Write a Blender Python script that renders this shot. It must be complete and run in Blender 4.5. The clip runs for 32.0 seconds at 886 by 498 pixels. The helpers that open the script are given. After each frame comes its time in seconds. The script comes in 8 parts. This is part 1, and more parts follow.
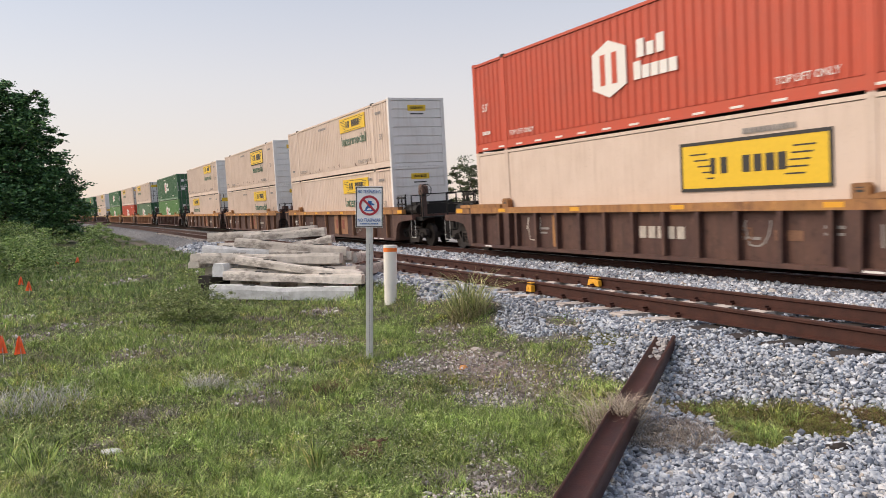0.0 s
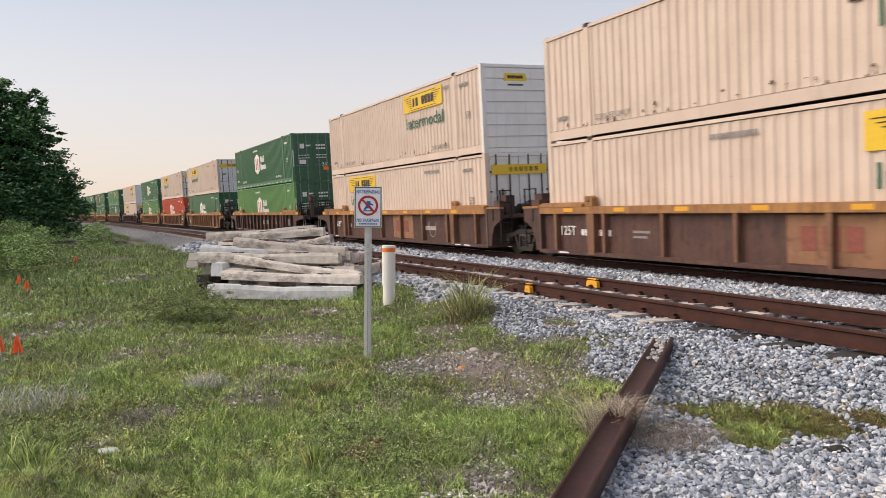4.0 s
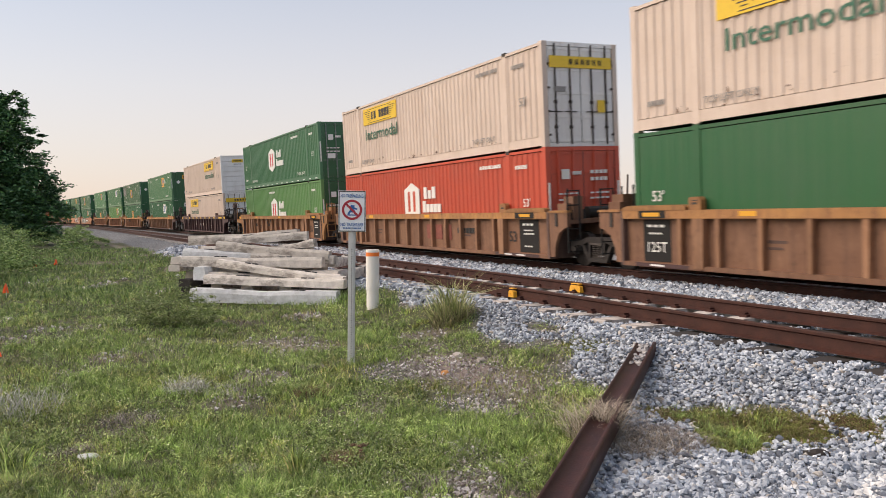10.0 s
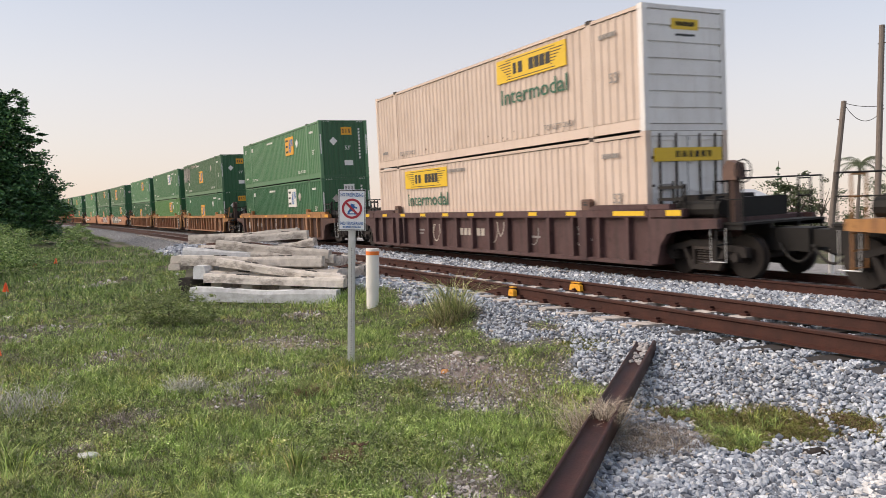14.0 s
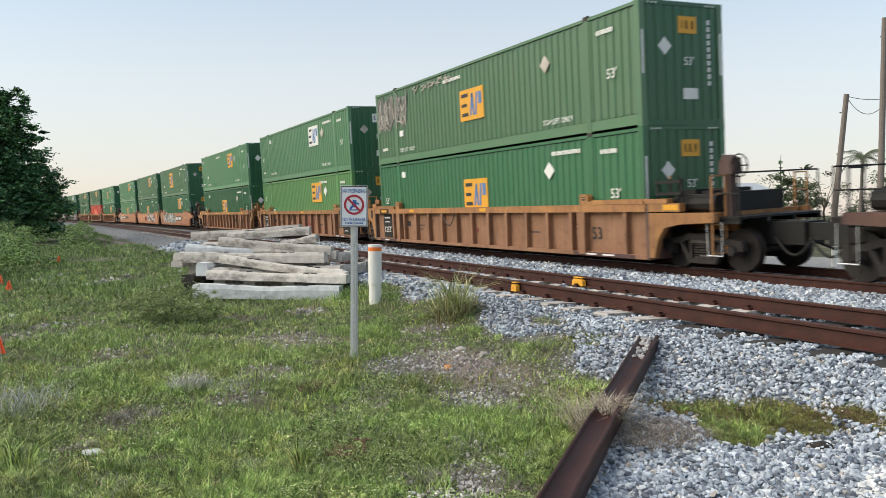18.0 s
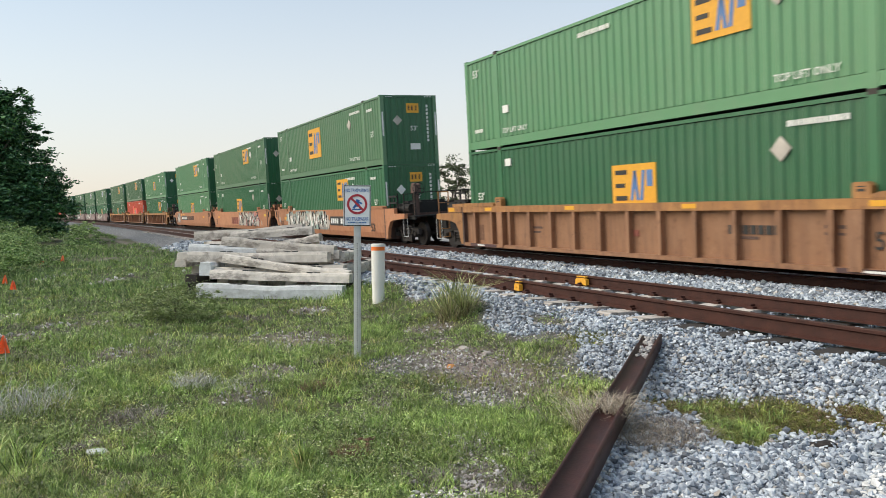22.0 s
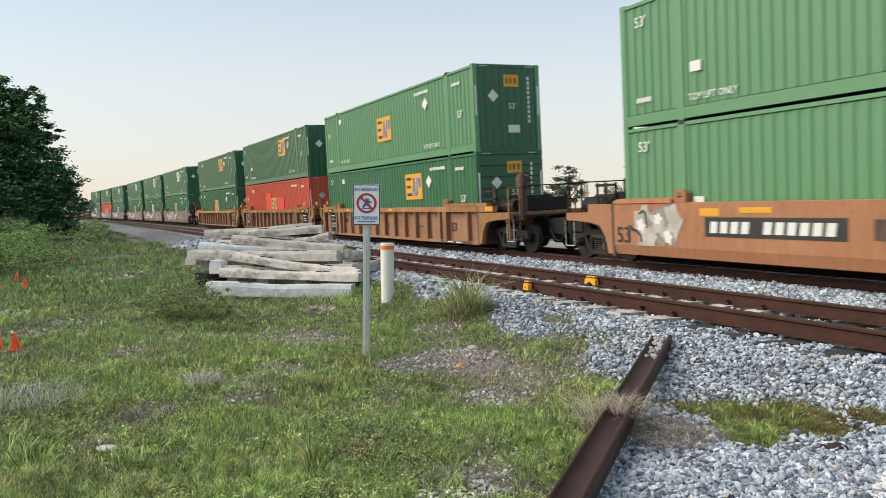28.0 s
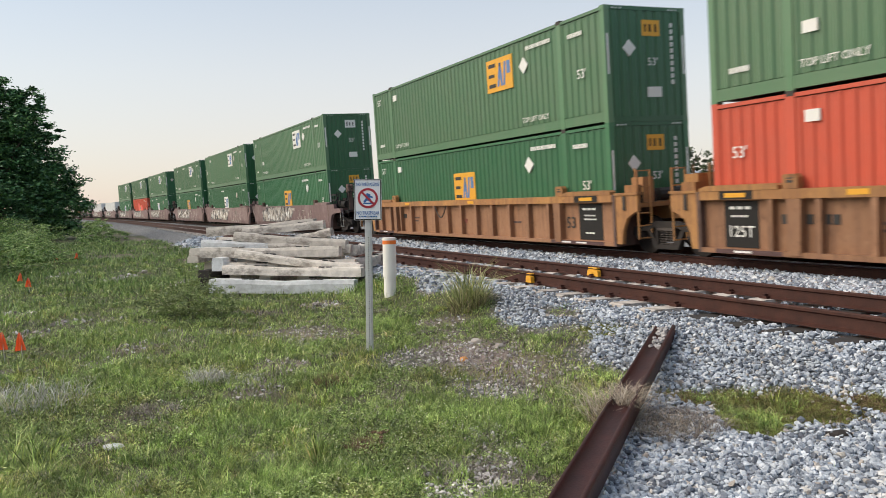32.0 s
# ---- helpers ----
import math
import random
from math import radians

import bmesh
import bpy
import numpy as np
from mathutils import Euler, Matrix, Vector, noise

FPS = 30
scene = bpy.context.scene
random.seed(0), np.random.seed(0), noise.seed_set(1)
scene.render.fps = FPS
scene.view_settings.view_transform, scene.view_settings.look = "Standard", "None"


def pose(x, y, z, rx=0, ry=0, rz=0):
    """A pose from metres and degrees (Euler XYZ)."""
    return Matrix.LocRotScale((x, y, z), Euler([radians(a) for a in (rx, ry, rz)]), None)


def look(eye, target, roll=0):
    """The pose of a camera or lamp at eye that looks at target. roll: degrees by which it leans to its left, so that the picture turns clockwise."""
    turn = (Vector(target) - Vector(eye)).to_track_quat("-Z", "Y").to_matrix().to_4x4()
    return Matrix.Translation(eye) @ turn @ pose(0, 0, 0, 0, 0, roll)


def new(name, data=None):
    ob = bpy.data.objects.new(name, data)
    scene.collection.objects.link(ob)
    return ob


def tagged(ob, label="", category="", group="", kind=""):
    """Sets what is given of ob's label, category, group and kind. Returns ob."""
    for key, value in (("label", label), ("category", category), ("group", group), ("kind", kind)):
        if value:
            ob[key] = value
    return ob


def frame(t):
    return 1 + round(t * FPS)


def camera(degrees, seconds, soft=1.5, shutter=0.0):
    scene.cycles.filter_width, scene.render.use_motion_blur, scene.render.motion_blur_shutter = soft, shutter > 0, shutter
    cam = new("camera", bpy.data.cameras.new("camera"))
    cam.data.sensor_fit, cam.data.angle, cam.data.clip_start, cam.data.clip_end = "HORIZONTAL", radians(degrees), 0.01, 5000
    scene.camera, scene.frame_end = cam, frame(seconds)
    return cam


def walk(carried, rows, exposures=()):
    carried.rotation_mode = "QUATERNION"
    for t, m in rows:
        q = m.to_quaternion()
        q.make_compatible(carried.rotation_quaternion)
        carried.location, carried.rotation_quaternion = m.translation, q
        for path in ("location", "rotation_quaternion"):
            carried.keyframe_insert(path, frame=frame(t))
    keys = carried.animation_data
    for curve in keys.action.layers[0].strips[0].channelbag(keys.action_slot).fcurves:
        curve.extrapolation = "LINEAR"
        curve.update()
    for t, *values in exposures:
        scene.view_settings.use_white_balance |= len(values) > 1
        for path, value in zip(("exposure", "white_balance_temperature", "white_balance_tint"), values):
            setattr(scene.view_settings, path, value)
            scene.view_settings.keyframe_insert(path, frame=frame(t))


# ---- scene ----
import itertools


EYE = (0.0, 0.0, 1.65)
cam = camera(59.64, 32.0, 0.75, 0.25)
# seconds, angle from the track's line, tilt, roll
TURNS = [
    (0.0, 24.994, -2.448, -0.221),
    (0.5, 24.999, -2.445, -0.233),
    (1.0, 25.009, -2.452, -0.175),
    (1.5, 25.037, -2.464, -0.125),
    (2.0, 25.052, -2.477, -0.092),
    (2.5, 25.027, -2.476, -0.033),
    (3.0, 24.999, -2.469, -0.026),
    (3.5, 25.002, -2.446, 0.041),
    (5.5, 25.586, -2.282, 0.088),
    (6.0, 25.676, -2.252, 0.186),
    (6.5, 25.715, -2.229, 0.146),
    (7.0, 25.779, -2.213, 0.128),
    (7.5, 25.838, -2.135, 0.216),
    (8.0, 25.922, -2.095, 0.184),
    (8.5, 26.019, -2.070, 0.267),
    (9.0, 26.115, -2.075, 0.244),
    (9.5, 26.211, -2.060, 0.323),
    (10.0, 26.284, -2.072, 0.275),
    (10.5, 26.313, -2.078, 0.310),
    (11.0, 26.303, -2.072, 0.261),
    (11.5, 26.236, -2.064, 0.285),
    (12.0, 26.177, -2.031, 0.345),
    (12.5, 26.164, -2.024, 0.356),
    (13.0, 26.163, -2.036, 0.306),
    (13.5, 26.213, -2.088, 0.305),
    (14.0, 26.289, -2.159, 0.255),
    (14.5, 26.317, -2.230, 0.287),
    (16.5, 26.221, -2.455, 0.121),
    (17.0, 26.201, -2.491, 0.013),
    (17.5, 26.167, -2.488, -0.026),
    (18.0, 26.119, -2.485, -0.044),
    (18.5, 26.108, -2.485, -0.051),
    (19.0, 26.093, -2.479, -0.032),
    (19.5, 26.069, -2.450, -0.001),
    (20.0, 26.006, -2.431, 0.012),
    (20.5, 25.944, -2.437, -0.015),
    (21.0, 25.904, -2.466, -0.101),
    (21.5, 25.889, -2.489, -0.072),
    (22.0, 25.888, -2.535, -0.129),
    (22.5, 25.898, -2.616, -0.079),
    (23.0, 25.893, -2.697, 0.030),
    (23.5, 25.849, -2.818, 0.005),
    (24.0, 25.818, -2.917, 0.096),
    (24.5, 25.730, -3.029, 0.215),
    (25.0, 25.551, -3.121, 0.346),
    (25.5, 25.272, -3.132, 0.462),
    (27.5, 25.083, -2.457, 0.151),
    (28.0, 25.210, -2.586, 0.097),
    (28.5, 25.340, -2.829, -0.059),
    (29.0, 25.434, -3.084, -0.293),
    (29.5, 25.529, -3.178, -0.424),
    (30.0, 25.564, -3.133, -0.613),
    (30.5, 25.522, -3.034, -0.746),
    (31.0, 25.337, -2.955, -0.775),
    (31.5, 25.204, -2.984, -0.790),
    (32.0, 25.054, -3.048, -0.841),
]


def hand_held(a, tilt, roll):
    return pose(*EYE, 90 + tilt, 0, 90 - a) @ pose(0, 0, 0, 0, 0, roll)


EXPOSURES = [(0.0, 0.12, 6850, 11), (14.5, 0.14, 6830, 11), (16.5, 0.21, 6350, 2), (22.0, 0.22, 6370, 1), (28.0, 0.22, 6430, 1), (32.0, 0.17, 6580, 4)]
walk(cam, [(t, hand_held(a, b, c)) for t, a, b, c in TURNS], EXPOSURES)


# ---- dusk sky: a pale clear sky, the sun just down behind the viewer ----
SUN_TURN, SUN_RISE = 204.0, 9.0
world = bpy.data.worlds.new("dusk_sky")
scene.world = world
world.use_nodes = True
wn, wl = world.node_tree.nodes, world.node_tree.links
sky = wn.new("ShaderNodeTexSky")
sky.sky_type = "NISHITA"
sky.sun_disc = False
sky.sun_elevation, sky.sun_rotation = radians(SUN_RISE), radians(SUN_TURN)
sky.air_density, sky.dust_density, sky.ozone_density = 1.0, 0.6, 3.0
soften = wn.new("ShaderNodeHueSaturation")
soften.inputs["Saturation"].default_value = 1.15
soften.inputs["Value"].default_value = 0.20
wl.new(sky.outputs[0], soften.inputs["Color"])
haze = wn.new("ShaderNodeMix")
haze.data_type = "RGBA"
# the air grows thicker, and the veil rosier, towards the horizon
rise = wn.new("ShaderNodeSeparateXYZ")
wl.new(wn.new("ShaderNodeTexCoord").outputs["Generated"], rise.inputs[0])
veil = wn.new("ShaderNodeMapRange")
veil.interpolation_type = "SMOOTHSTEP"
veil.inputs["From Min"].default_value, veil.inputs["From Max"].default_value = 0.0, 0.45
veil.inputs["To Min"].default_value, veil.inputs["To Max"].default_value = 0.76, 0.33
wl.new(rise.outputs["Z"], veil.inputs["Value"])
rose = wn.new("ShaderNodeValToRGB")
rose.color_ramp.elements.new(0.16)
for spot, (place, tone) in zip(rose.color_ramp.elements, ((0.0, (0.84, 0.685, 0.655)), (0.16, (0.960, 0.855, 0.835)), (0.36, (1.030, 0.980, 1.010)))):
    spot.position, spot.color = place, (*tone, 1)
wl.new(rise.outputs["Z"], rose.inputs[0])
wl.new(rose.outputs[0], haze.inputs[7])
wl.new(veil.outputs[0], haze.inputs[0])
wl.new(soften.outputs[0], haze.inputs[6])
wl.new(haze.outputs[2], wn["Background"].inputs["Color"])
wn["Background"].inputs["Strength"].default_value = 1.0
lamp = bpy.data.lights.new("low_sun", "SUN")
lamp.energy, lamp.angle, lamp.color = 3.4, radians(60), (1.0, 0.84, 0.70)
sun = new("low_sun", lamp)
az, up = radians(SUN_TURN), radians(42)
sun.matrix_world = look((0, 0, 60), (-math.sin(az) * math.cos(up) * 10, -math.cos(az) * math.cos(up) * 10, 60 - math.sin(up) * 10))


# ---- materials ----
def nodes_of(name):
    m = bpy.data.materials.new(name)
    m.use_nodes = True
    t = m.node_tree
    return m, t.nodes, t.links, t.nodes["Principled BSDF"]


def ramp_of(n, stops):
    r = n.new("ShaderNodeValToRGB")
    e = r.color_ramp.elements
    while len(e) < len(stops):
        e.new(0.5)
    for i, (p, c) in enumerate(stops):
        e[i].position = p
        e[i].color = (*c, 1) if len(c) == 3 else c
    return r


def mixed(n, l, fac, a, b, blend="MIX"):
    m = n.new("ShaderNodeMix")
    m.data_type, m.blend_type = "RGBA", blend
    for sock, v in ((m.inputs[0], fac), (m.inputs[6], a), (m.inputs[7], b)):
        if isinstance(v, (int, float)):
            sock.default_value = v
        elif isinstance(v, tuple):
            sock.default_value = (*v, 1)
        else:
            l.new(v, sock)
    return m.outputs[2]


def noisy(n, l, scale, detail=4, coords=None, stretch=None, rough=0.55):
    t = n.new("ShaderNodeTexNoise")
    t.inputs["Scale"].default_value, t.inputs["Detail"].default_value = scale, detail
    t.inputs["Roughness"].default_value = rough
    if coords is None:
        coords = n.new("ShaderNodeTexCoord").outputs["Object"]
    if stretch:
        mp = n.new("ShaderNodeMapping")
        mp.inputs["Scale"].default_value = stretch
        l.new(coords, mp.inputs["Vector"])
        coords = mp.outputs[0]
    l.new(coords, t.inputs["Vector"])
    return t.outputs["Fac"]


def bumped(n, l, b, height, strength, dist):
    k = n.new("ShaderNodeBump")
    k.inputs["Strength"].default_value, k.inputs["Distance"].default_value = strength, dist
    l.new(height, k.inputs["Height"])
    l.new(k.outputs[0], b.inputs["Normal"])


def painted(name, base, wear, amount=0.5, rough=0.5, vary=0.12, streak=True):
    """Weathered paint on steel: fine mottling, vertical streaks of dirt, faded patches."""
    m, n, l, b = nodes_of(name)
    co = shifted(n, l)
    patch = noisy(n, l, 0.9, 5, co)
    c = mixed(n, l, ramp_fac(n, l, patch, 0.42, 0.75), base, tuple(0.75 * x + 0.25 * y for x, y in zip(base, wear)))
    if streak:
        st = noisy(n, l, 3.0, 6, co, (2.2, 2.2, 0.16), 0.65)
        c = mixed(n, l, scaled(n, l, ramp_fac(n, l, st, 0.52, 0.8), amount), c, wear)
    sp = noisy(n, l, 26, 5, co)
    c = mixed(n, l, scaled(n, l, ramp_fac(n, l, sp, 0.62, 0.72), amount * 0.8), c, tuple(0.5 * v for v in wear))
    oi = n.new("ShaderNodeObjectInfo")
    hs = n.new("ShaderNodeHueSaturation")
    mr = n.new("ShaderNodeMapRange")
    mr.inputs["To Min"].default_value, mr.inputs["To Max"].default_value = 1 - vary, 1 + vary
    l.new(oi.outputs["Random"], mr.inputs["Value"])
    l.new(mr.outputs[0], hs.inputs["Value"])
    l.new(c, hs.inputs["Color"])
    l.new(hs.outputs[0], b.inputs["Base Color"])
    rg = n.new("ShaderNodeMapRange")
    rg.inputs["To Min"].default_value, rg.inputs["To Max"].default_value = rough - 0.1, rough + 0.25
    l.new(sp, rg.inputs["Value"])
    l.new(rg.outputs[0], b.inputs["Roughness"])
    bumped(n, l, b, patch, 0.12, 0.02)
    return m


def shifted(n, l):
    """Object coordinates, moved by the object's random number, so that no two pieces wear alike."""
    oi = n.new("ShaderNodeObjectInfo")
    k = n.new("ShaderNodeMath")
    k.operation = "MULTIPLY"
    k.inputs[1].default_value = 83.0
    l.new(oi.outputs["Random"], k.inputs[0])
    v = n.new("ShaderNodeVectorMath")
    l.new(n.new("ShaderNodeTexCoord").outputs["Object"], v.inputs[0])
    l.new(k.outputs[0], v.inputs[1])
    return v.outputs[0]


def car_paint(name, base, dark, light, fade=0.5, grime=0.6, rough=0.65):
    """Old car paint: faded and rusted blotches, dark runs, scraped spots."""
    m, n, l, b = nodes_of(name)
    co = shifted(n, l)
    blot = noisy(n, l, 0.75, 8, co, (1, 1, 1.3), 0.62)
    c = mixed(n, l, scaled(n, l, ramp_fac(n, l, blot, 0.46, 0.66), fade), base, light)
    run = noisy(n, l, 2.6, 7, co, (2.4, 2.4, 0.22), 0.68)
    c = mixed(n, l, scaled(n, l, ramp_fac(n, l, run, 0.46, 0.70), grime), c, dark)
    scab = noisy(n, l, 5.5, 9, co, (1, 1, 0.8), 0.7)
    c = mixed(n, l, scaled(n, l, ramp_fac(n, l, scab, 0.56, 0.66), 0.75 * grime), c, tuple(0.8 * v for v in dark))
    c = mixed(n, l, scaled(n, l, ramp_fac(n, l, scab, 0.42, 0.33), 0.55 * fade), c, tuple(min(1, 1.25 * v) for v in light))
    oi = n.new("ShaderNodeObjectInfo")
    hs = n.new("ShaderNodeHueSaturation")
    mr = n.new("ShaderNodeMapRange")
    mr.inputs["To Min"].default_value, mr.inputs["To Max"].default_value = 0.86, 1.14
    l.new(oi.outputs["Random"], mr.inputs["Value"])
    l.new(mr.outputs[0], hs.inputs["Value"])
    l.new(c, hs.inputs["Color"])
    l.new(hs.outputs[0], b.inputs["Base Color"])
    rg = n.new("ShaderNodeMapRange")
    rg.inputs["To Min"].default_value, rg.inputs["To Max"].default_value = rough - 0.12, rough + 0.25
    l.new(scab, rg.inputs["Value"])
    l.new(rg.outputs[0], b.inputs["Roughness"])
    bumped(n, l, b, scab, 0.2, 0.01)
    return m


def ramp_fac(n, l, v, lo, hi):
    mr = n.new("ShaderNodeMapRange")
    mr.inputs["From Min"].default_value, mr.inputs["From Max"].default_value = lo, hi
    l.new(v, mr.inputs["Value"])
    return mr.outputs[0]


def scaled(n, l, v, k):
    mm = n.new("ShaderNodeMath")
    mm.operation = "MULTIPLY"
    mm.inputs[1].default_value = k
    l.new(v, mm.inputs[0])
    return mm.outputs[0]


def plain(name, col, rough=0.6, metal=0.0, grain=20.0, var=0.25):
    m, n, l, b = nodes_of(name)
    f = noisy(n, l, grain, 5)
    c = mixed(n, l, f, tuple(v * (1 - var) for v in col), tuple(min(1, v * (1 + var)) for v in col))
    l.new(c, b.inputs["Base Color"])
    b.inputs["Roughness"].default_value, b.inputs["Metallic"].default_value = rough, metal
    bumped(n, l, b, f, 0.15, 0.01)
    return m


def islands(name, stops, rough=0.8, grain=0.0, drift=0.18, tint=None, clump=0.0):
    """Colour by the single piece of a joined mesh, with a slower drift over the ground."""
    m, n, l, b = nodes_of(name)
    g = n.new("ShaderNodeNewGeometry")
    r = ramp_of(n, stops)
    l.new(g.outputs["Random Per Island"], r.inputs[0])
    c = r.outputs[0]
    f = noisy(n, l, 0.8, 3, g.outputs["Position"])
    f2 = noisy(n, l, 5.0, 4, g.outputs["Position"])
    layers = [(f, drift), (f2, drift)]
    if clump:
        layers.append((noisy(n, l, 13.0, 3, g.outputs["Position"]), clump))
    for v, d in layers:
        hs = n.new("ShaderNodeHueSaturation")
        mr = n.new("ShaderNodeMapRange")
        mr.inputs["From Min"].default_value, mr.inputs["From Max"].default_value = 0.32, 0.68
        mr.inputs["To Min"].default_value, mr.inputs["To Max"].default_value = 1 - d, 1 + d
        l.new(v, mr.inputs["Value"])
        l.new(mr.outputs[0], hs.inputs["Value"])
        l.new(c, hs.inputs["Color"])
        c = hs.outputs[0]
    if tint:
        c = mixed(n, l, scaled(n, l, ramp_fac(n, l, noisy(n, l, 1.3, 5, g.outputs["Position"]), 0.48, 0.62), 0.6), c, tint, "MULTIPLY")
    if grain:
        q = noisy(n, l, grain, 4, g.outputs["Position"])
        c = mixed(n, l, ramp_fac(n, l, q, 0.35, 0.75), c, (0.55, 0.55, 0.55), "MULTIPLY")
        bumped(n, l, b, q, 0.4, 0.01)
    l.new(c, b.inputs["Base Color"])
    b.inputs["Roughness"].default_value = rough
    return m


CREAM = painted("cream_paint", (0.66, 0.545, 0.465), (0.36, 0.25, 0.18), 0.36, 0.5, 0.05)
PALE = painted("pale_grey_paint", (0.80, 0.79, 0.78), (0.42, 0.37, 0.32), 0.4, 0.45, 0.05)
GREEN = painted("green_paint", (0.046, 0.158, 0.074), (0.11, 0.18, 0.12), 0.4, 0.32, 0.16)
# sky sheen on green sides is put into the next three paints' lightness
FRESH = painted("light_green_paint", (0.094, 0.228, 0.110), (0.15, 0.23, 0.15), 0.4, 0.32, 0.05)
SHEENED = painted("sheen_lightened_green_paint", (0.122, 0.285, 0.142), (0.18, 0.26, 0.17), 0.4, 0.34, 0.05)
OLIVE = painted("faded_sheen_green_paint", (0.094, 0.198, 0.104), (0.17, 0.21, 0.14), 0.45, 0.34, 0.14)
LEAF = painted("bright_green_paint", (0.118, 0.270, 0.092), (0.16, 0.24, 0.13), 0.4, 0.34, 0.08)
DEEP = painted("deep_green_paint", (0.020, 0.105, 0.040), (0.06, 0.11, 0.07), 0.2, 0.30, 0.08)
RED = painted("orange_red_paint", (0.54, 0.082, 0.042), (0.30, 0.10, 0.07), 0.35, 0.45, 0.06)
VIVID = plain("fresh_red_paint", (0.72, 0.055, 0.035), 0.45, 0, 4, 0.08)
WHITE = painted("white_paint", (0.74, 0.75, 0.74), (0.4, 0.38, 0.34), 0.3, 0.5, 0.04)
MARK = plain("white_marking", (0.75, 0.75, 0.72), 0.6, 0, 30, 0.12)
YELLOW = plain("yellow_marking", (0.75, 0.50, 0.03), 0.5, 0, 14, 0.1)
AMBER = plain("amber_marking", (0.72, 0.36, 0.03), 0.55, 0, 14, 0.15)
INK = plain("dark_marking", (0.03, 0.03, 0.03), 0.6, 0, 20, 0.2)
INKGREEN = plain("green_lettering", (0.035, 0.135, 0.085), 0.6, 0, 20, 0.15)
INKBLUE = plain("blue_marking", (0.10, 0.20, 0.42), 0.6, 0, 20, 0.15)
INKRED = plain("red_marking", (0.55, 0.05, 0.06), 0.6, 0, 20, 0.15)
FADED = plain("faded_red_marking", (0.24, 0.075, 0.055), 0.75, 0, 5, 0.45)
SPRAY = plain("pale_spray_paint", (0.46, 0.42, 0.37), 0.7, 0, 2.5, 0.6)
BROWN = car_paint("dark_brown_car_paint", (0.098, 0.058, 0.048), (0.036, 0.024, 0.022), (0.175, 0.105, 0.078), 0.5, 0.7)
PLUM = car_paint("plum_brown_car_paint", (0.076, 0.037, 0.031), (0.032, 0.020, 0.018), (0.138, 0.071, 0.049), 0.55, 0.7)
MAROON = car_paint("maroon_car_paint", (0.080, 0.040, 0.040), (0.030, 0.021, 0.022), (0.120, 0.074, 0.072), 0.45, 0.6)
RUSSET = car_paint("russet_car_paint", (0.185, 0.092, 0.053), (0.072, 0.038, 0.028), (0.270, 0.145, 0.086), 0.55, 0.5)
TAN = car_paint("tan_car_paint", (0.280, 0.143, 0.076), (0.105, 0.054, 0.038), (0.370, 0.204, 0.118), 0.5, 0.55)
ORANGE = car_paint("orange_car_paint", (0.420, 0.182, 0.086), (0.230, 0.110, 0.066), (0.490, 0.250, 0.135), 0.5, 0.5, 0.55)
SLATE = car_paint("dull_plum_car_paint", (0.20, 0.13, 0.125), (0.11, 0.075, 0.07), (0.32, 0.25, 0.24), 0.6, 0.5)
SILL = car_paint("ochre_sill_paint", (0.330, 0.158, 0.060), (0.105, 0.055, 0.038), (0.480, 0.250, 0.075), 0.6, 0.6)
TEAL = plain("teal_spray_paint", (0.30, 0.38, 0.34), 0.7, 0, 3, 0.45)
PINK = plain("pink_spray_paint", (0.50, 0.22, 0.20), 0.7, 0, 3, 0.45)
SMOKE = plain("grey_spray_paint", (0.26, 0.25, 0.24), 0.7, 0, 3, 0.45)
BLACKISH = plain("grimy_black_steel", (0.012, 0.011, 0.0105), 0.75, 0.1, 12, 0.5)
TRUCK = plain("grimy_truck_steel", (0.026, 0.021, 0.019), 0.75, 0.1, 9, 0.6)
SPRING = plain("dusty_spring_steel", (0.075, 0.062, 0.055), 0.8, 0.1, 9, 0.5)
WHEEL = plain("worn_wheel_steel", (0.022, 0.017, 0.015), 0.6, 0.3, 10, 0.5)
FLAKE = plain("rusty_flaked_paint", (0.13, 0.075, 0.050), 0.85, 0, 9, 0.5)
ROD = plain("dull_zinc_rod", (0.17, 0.20, 0.185), 0.55, 0.2, 12, 0.3)
GRIME = plain("grime_dark_steel", (0.055, 0.045, 0.040), 0.8, 0.1, 8, 0.5)


def rusty(name, a, b2, rough):
    m, n, l, b = nodes_of(name)
    f = noisy(n, l, 7, 8)
    h = noisy(n, l, 60, 5)
    c = mixed(n, l, ramp_fac(n, l, f, 0.3, 0.7), a, b2)
    c = mixed(n, l, scaled(n, l, ramp_fac(n, l, h, 0.5, 0.75), 0.6), c, tuple(v * 0.45 for v in a))
    l.new(c, b.inputs["Base Color"])
    b.inputs["Roughness"].default_value = rough
    b.inputs["Specular IOR Level"].default_value = 0.3
    bumped(n, l, b, h, 0.35, 0.006)
    return m


RAIL = rusty("rusty_rail_steel", (0.036, 0.0130, 0.0100), (0.068, 0.0240, 0.0165), 0.65)
BEAM = rusty("brown_beam_steel", (0.028, 0.0105, 0.0105), (0.056, 0.018, 0.0155), 0.55)


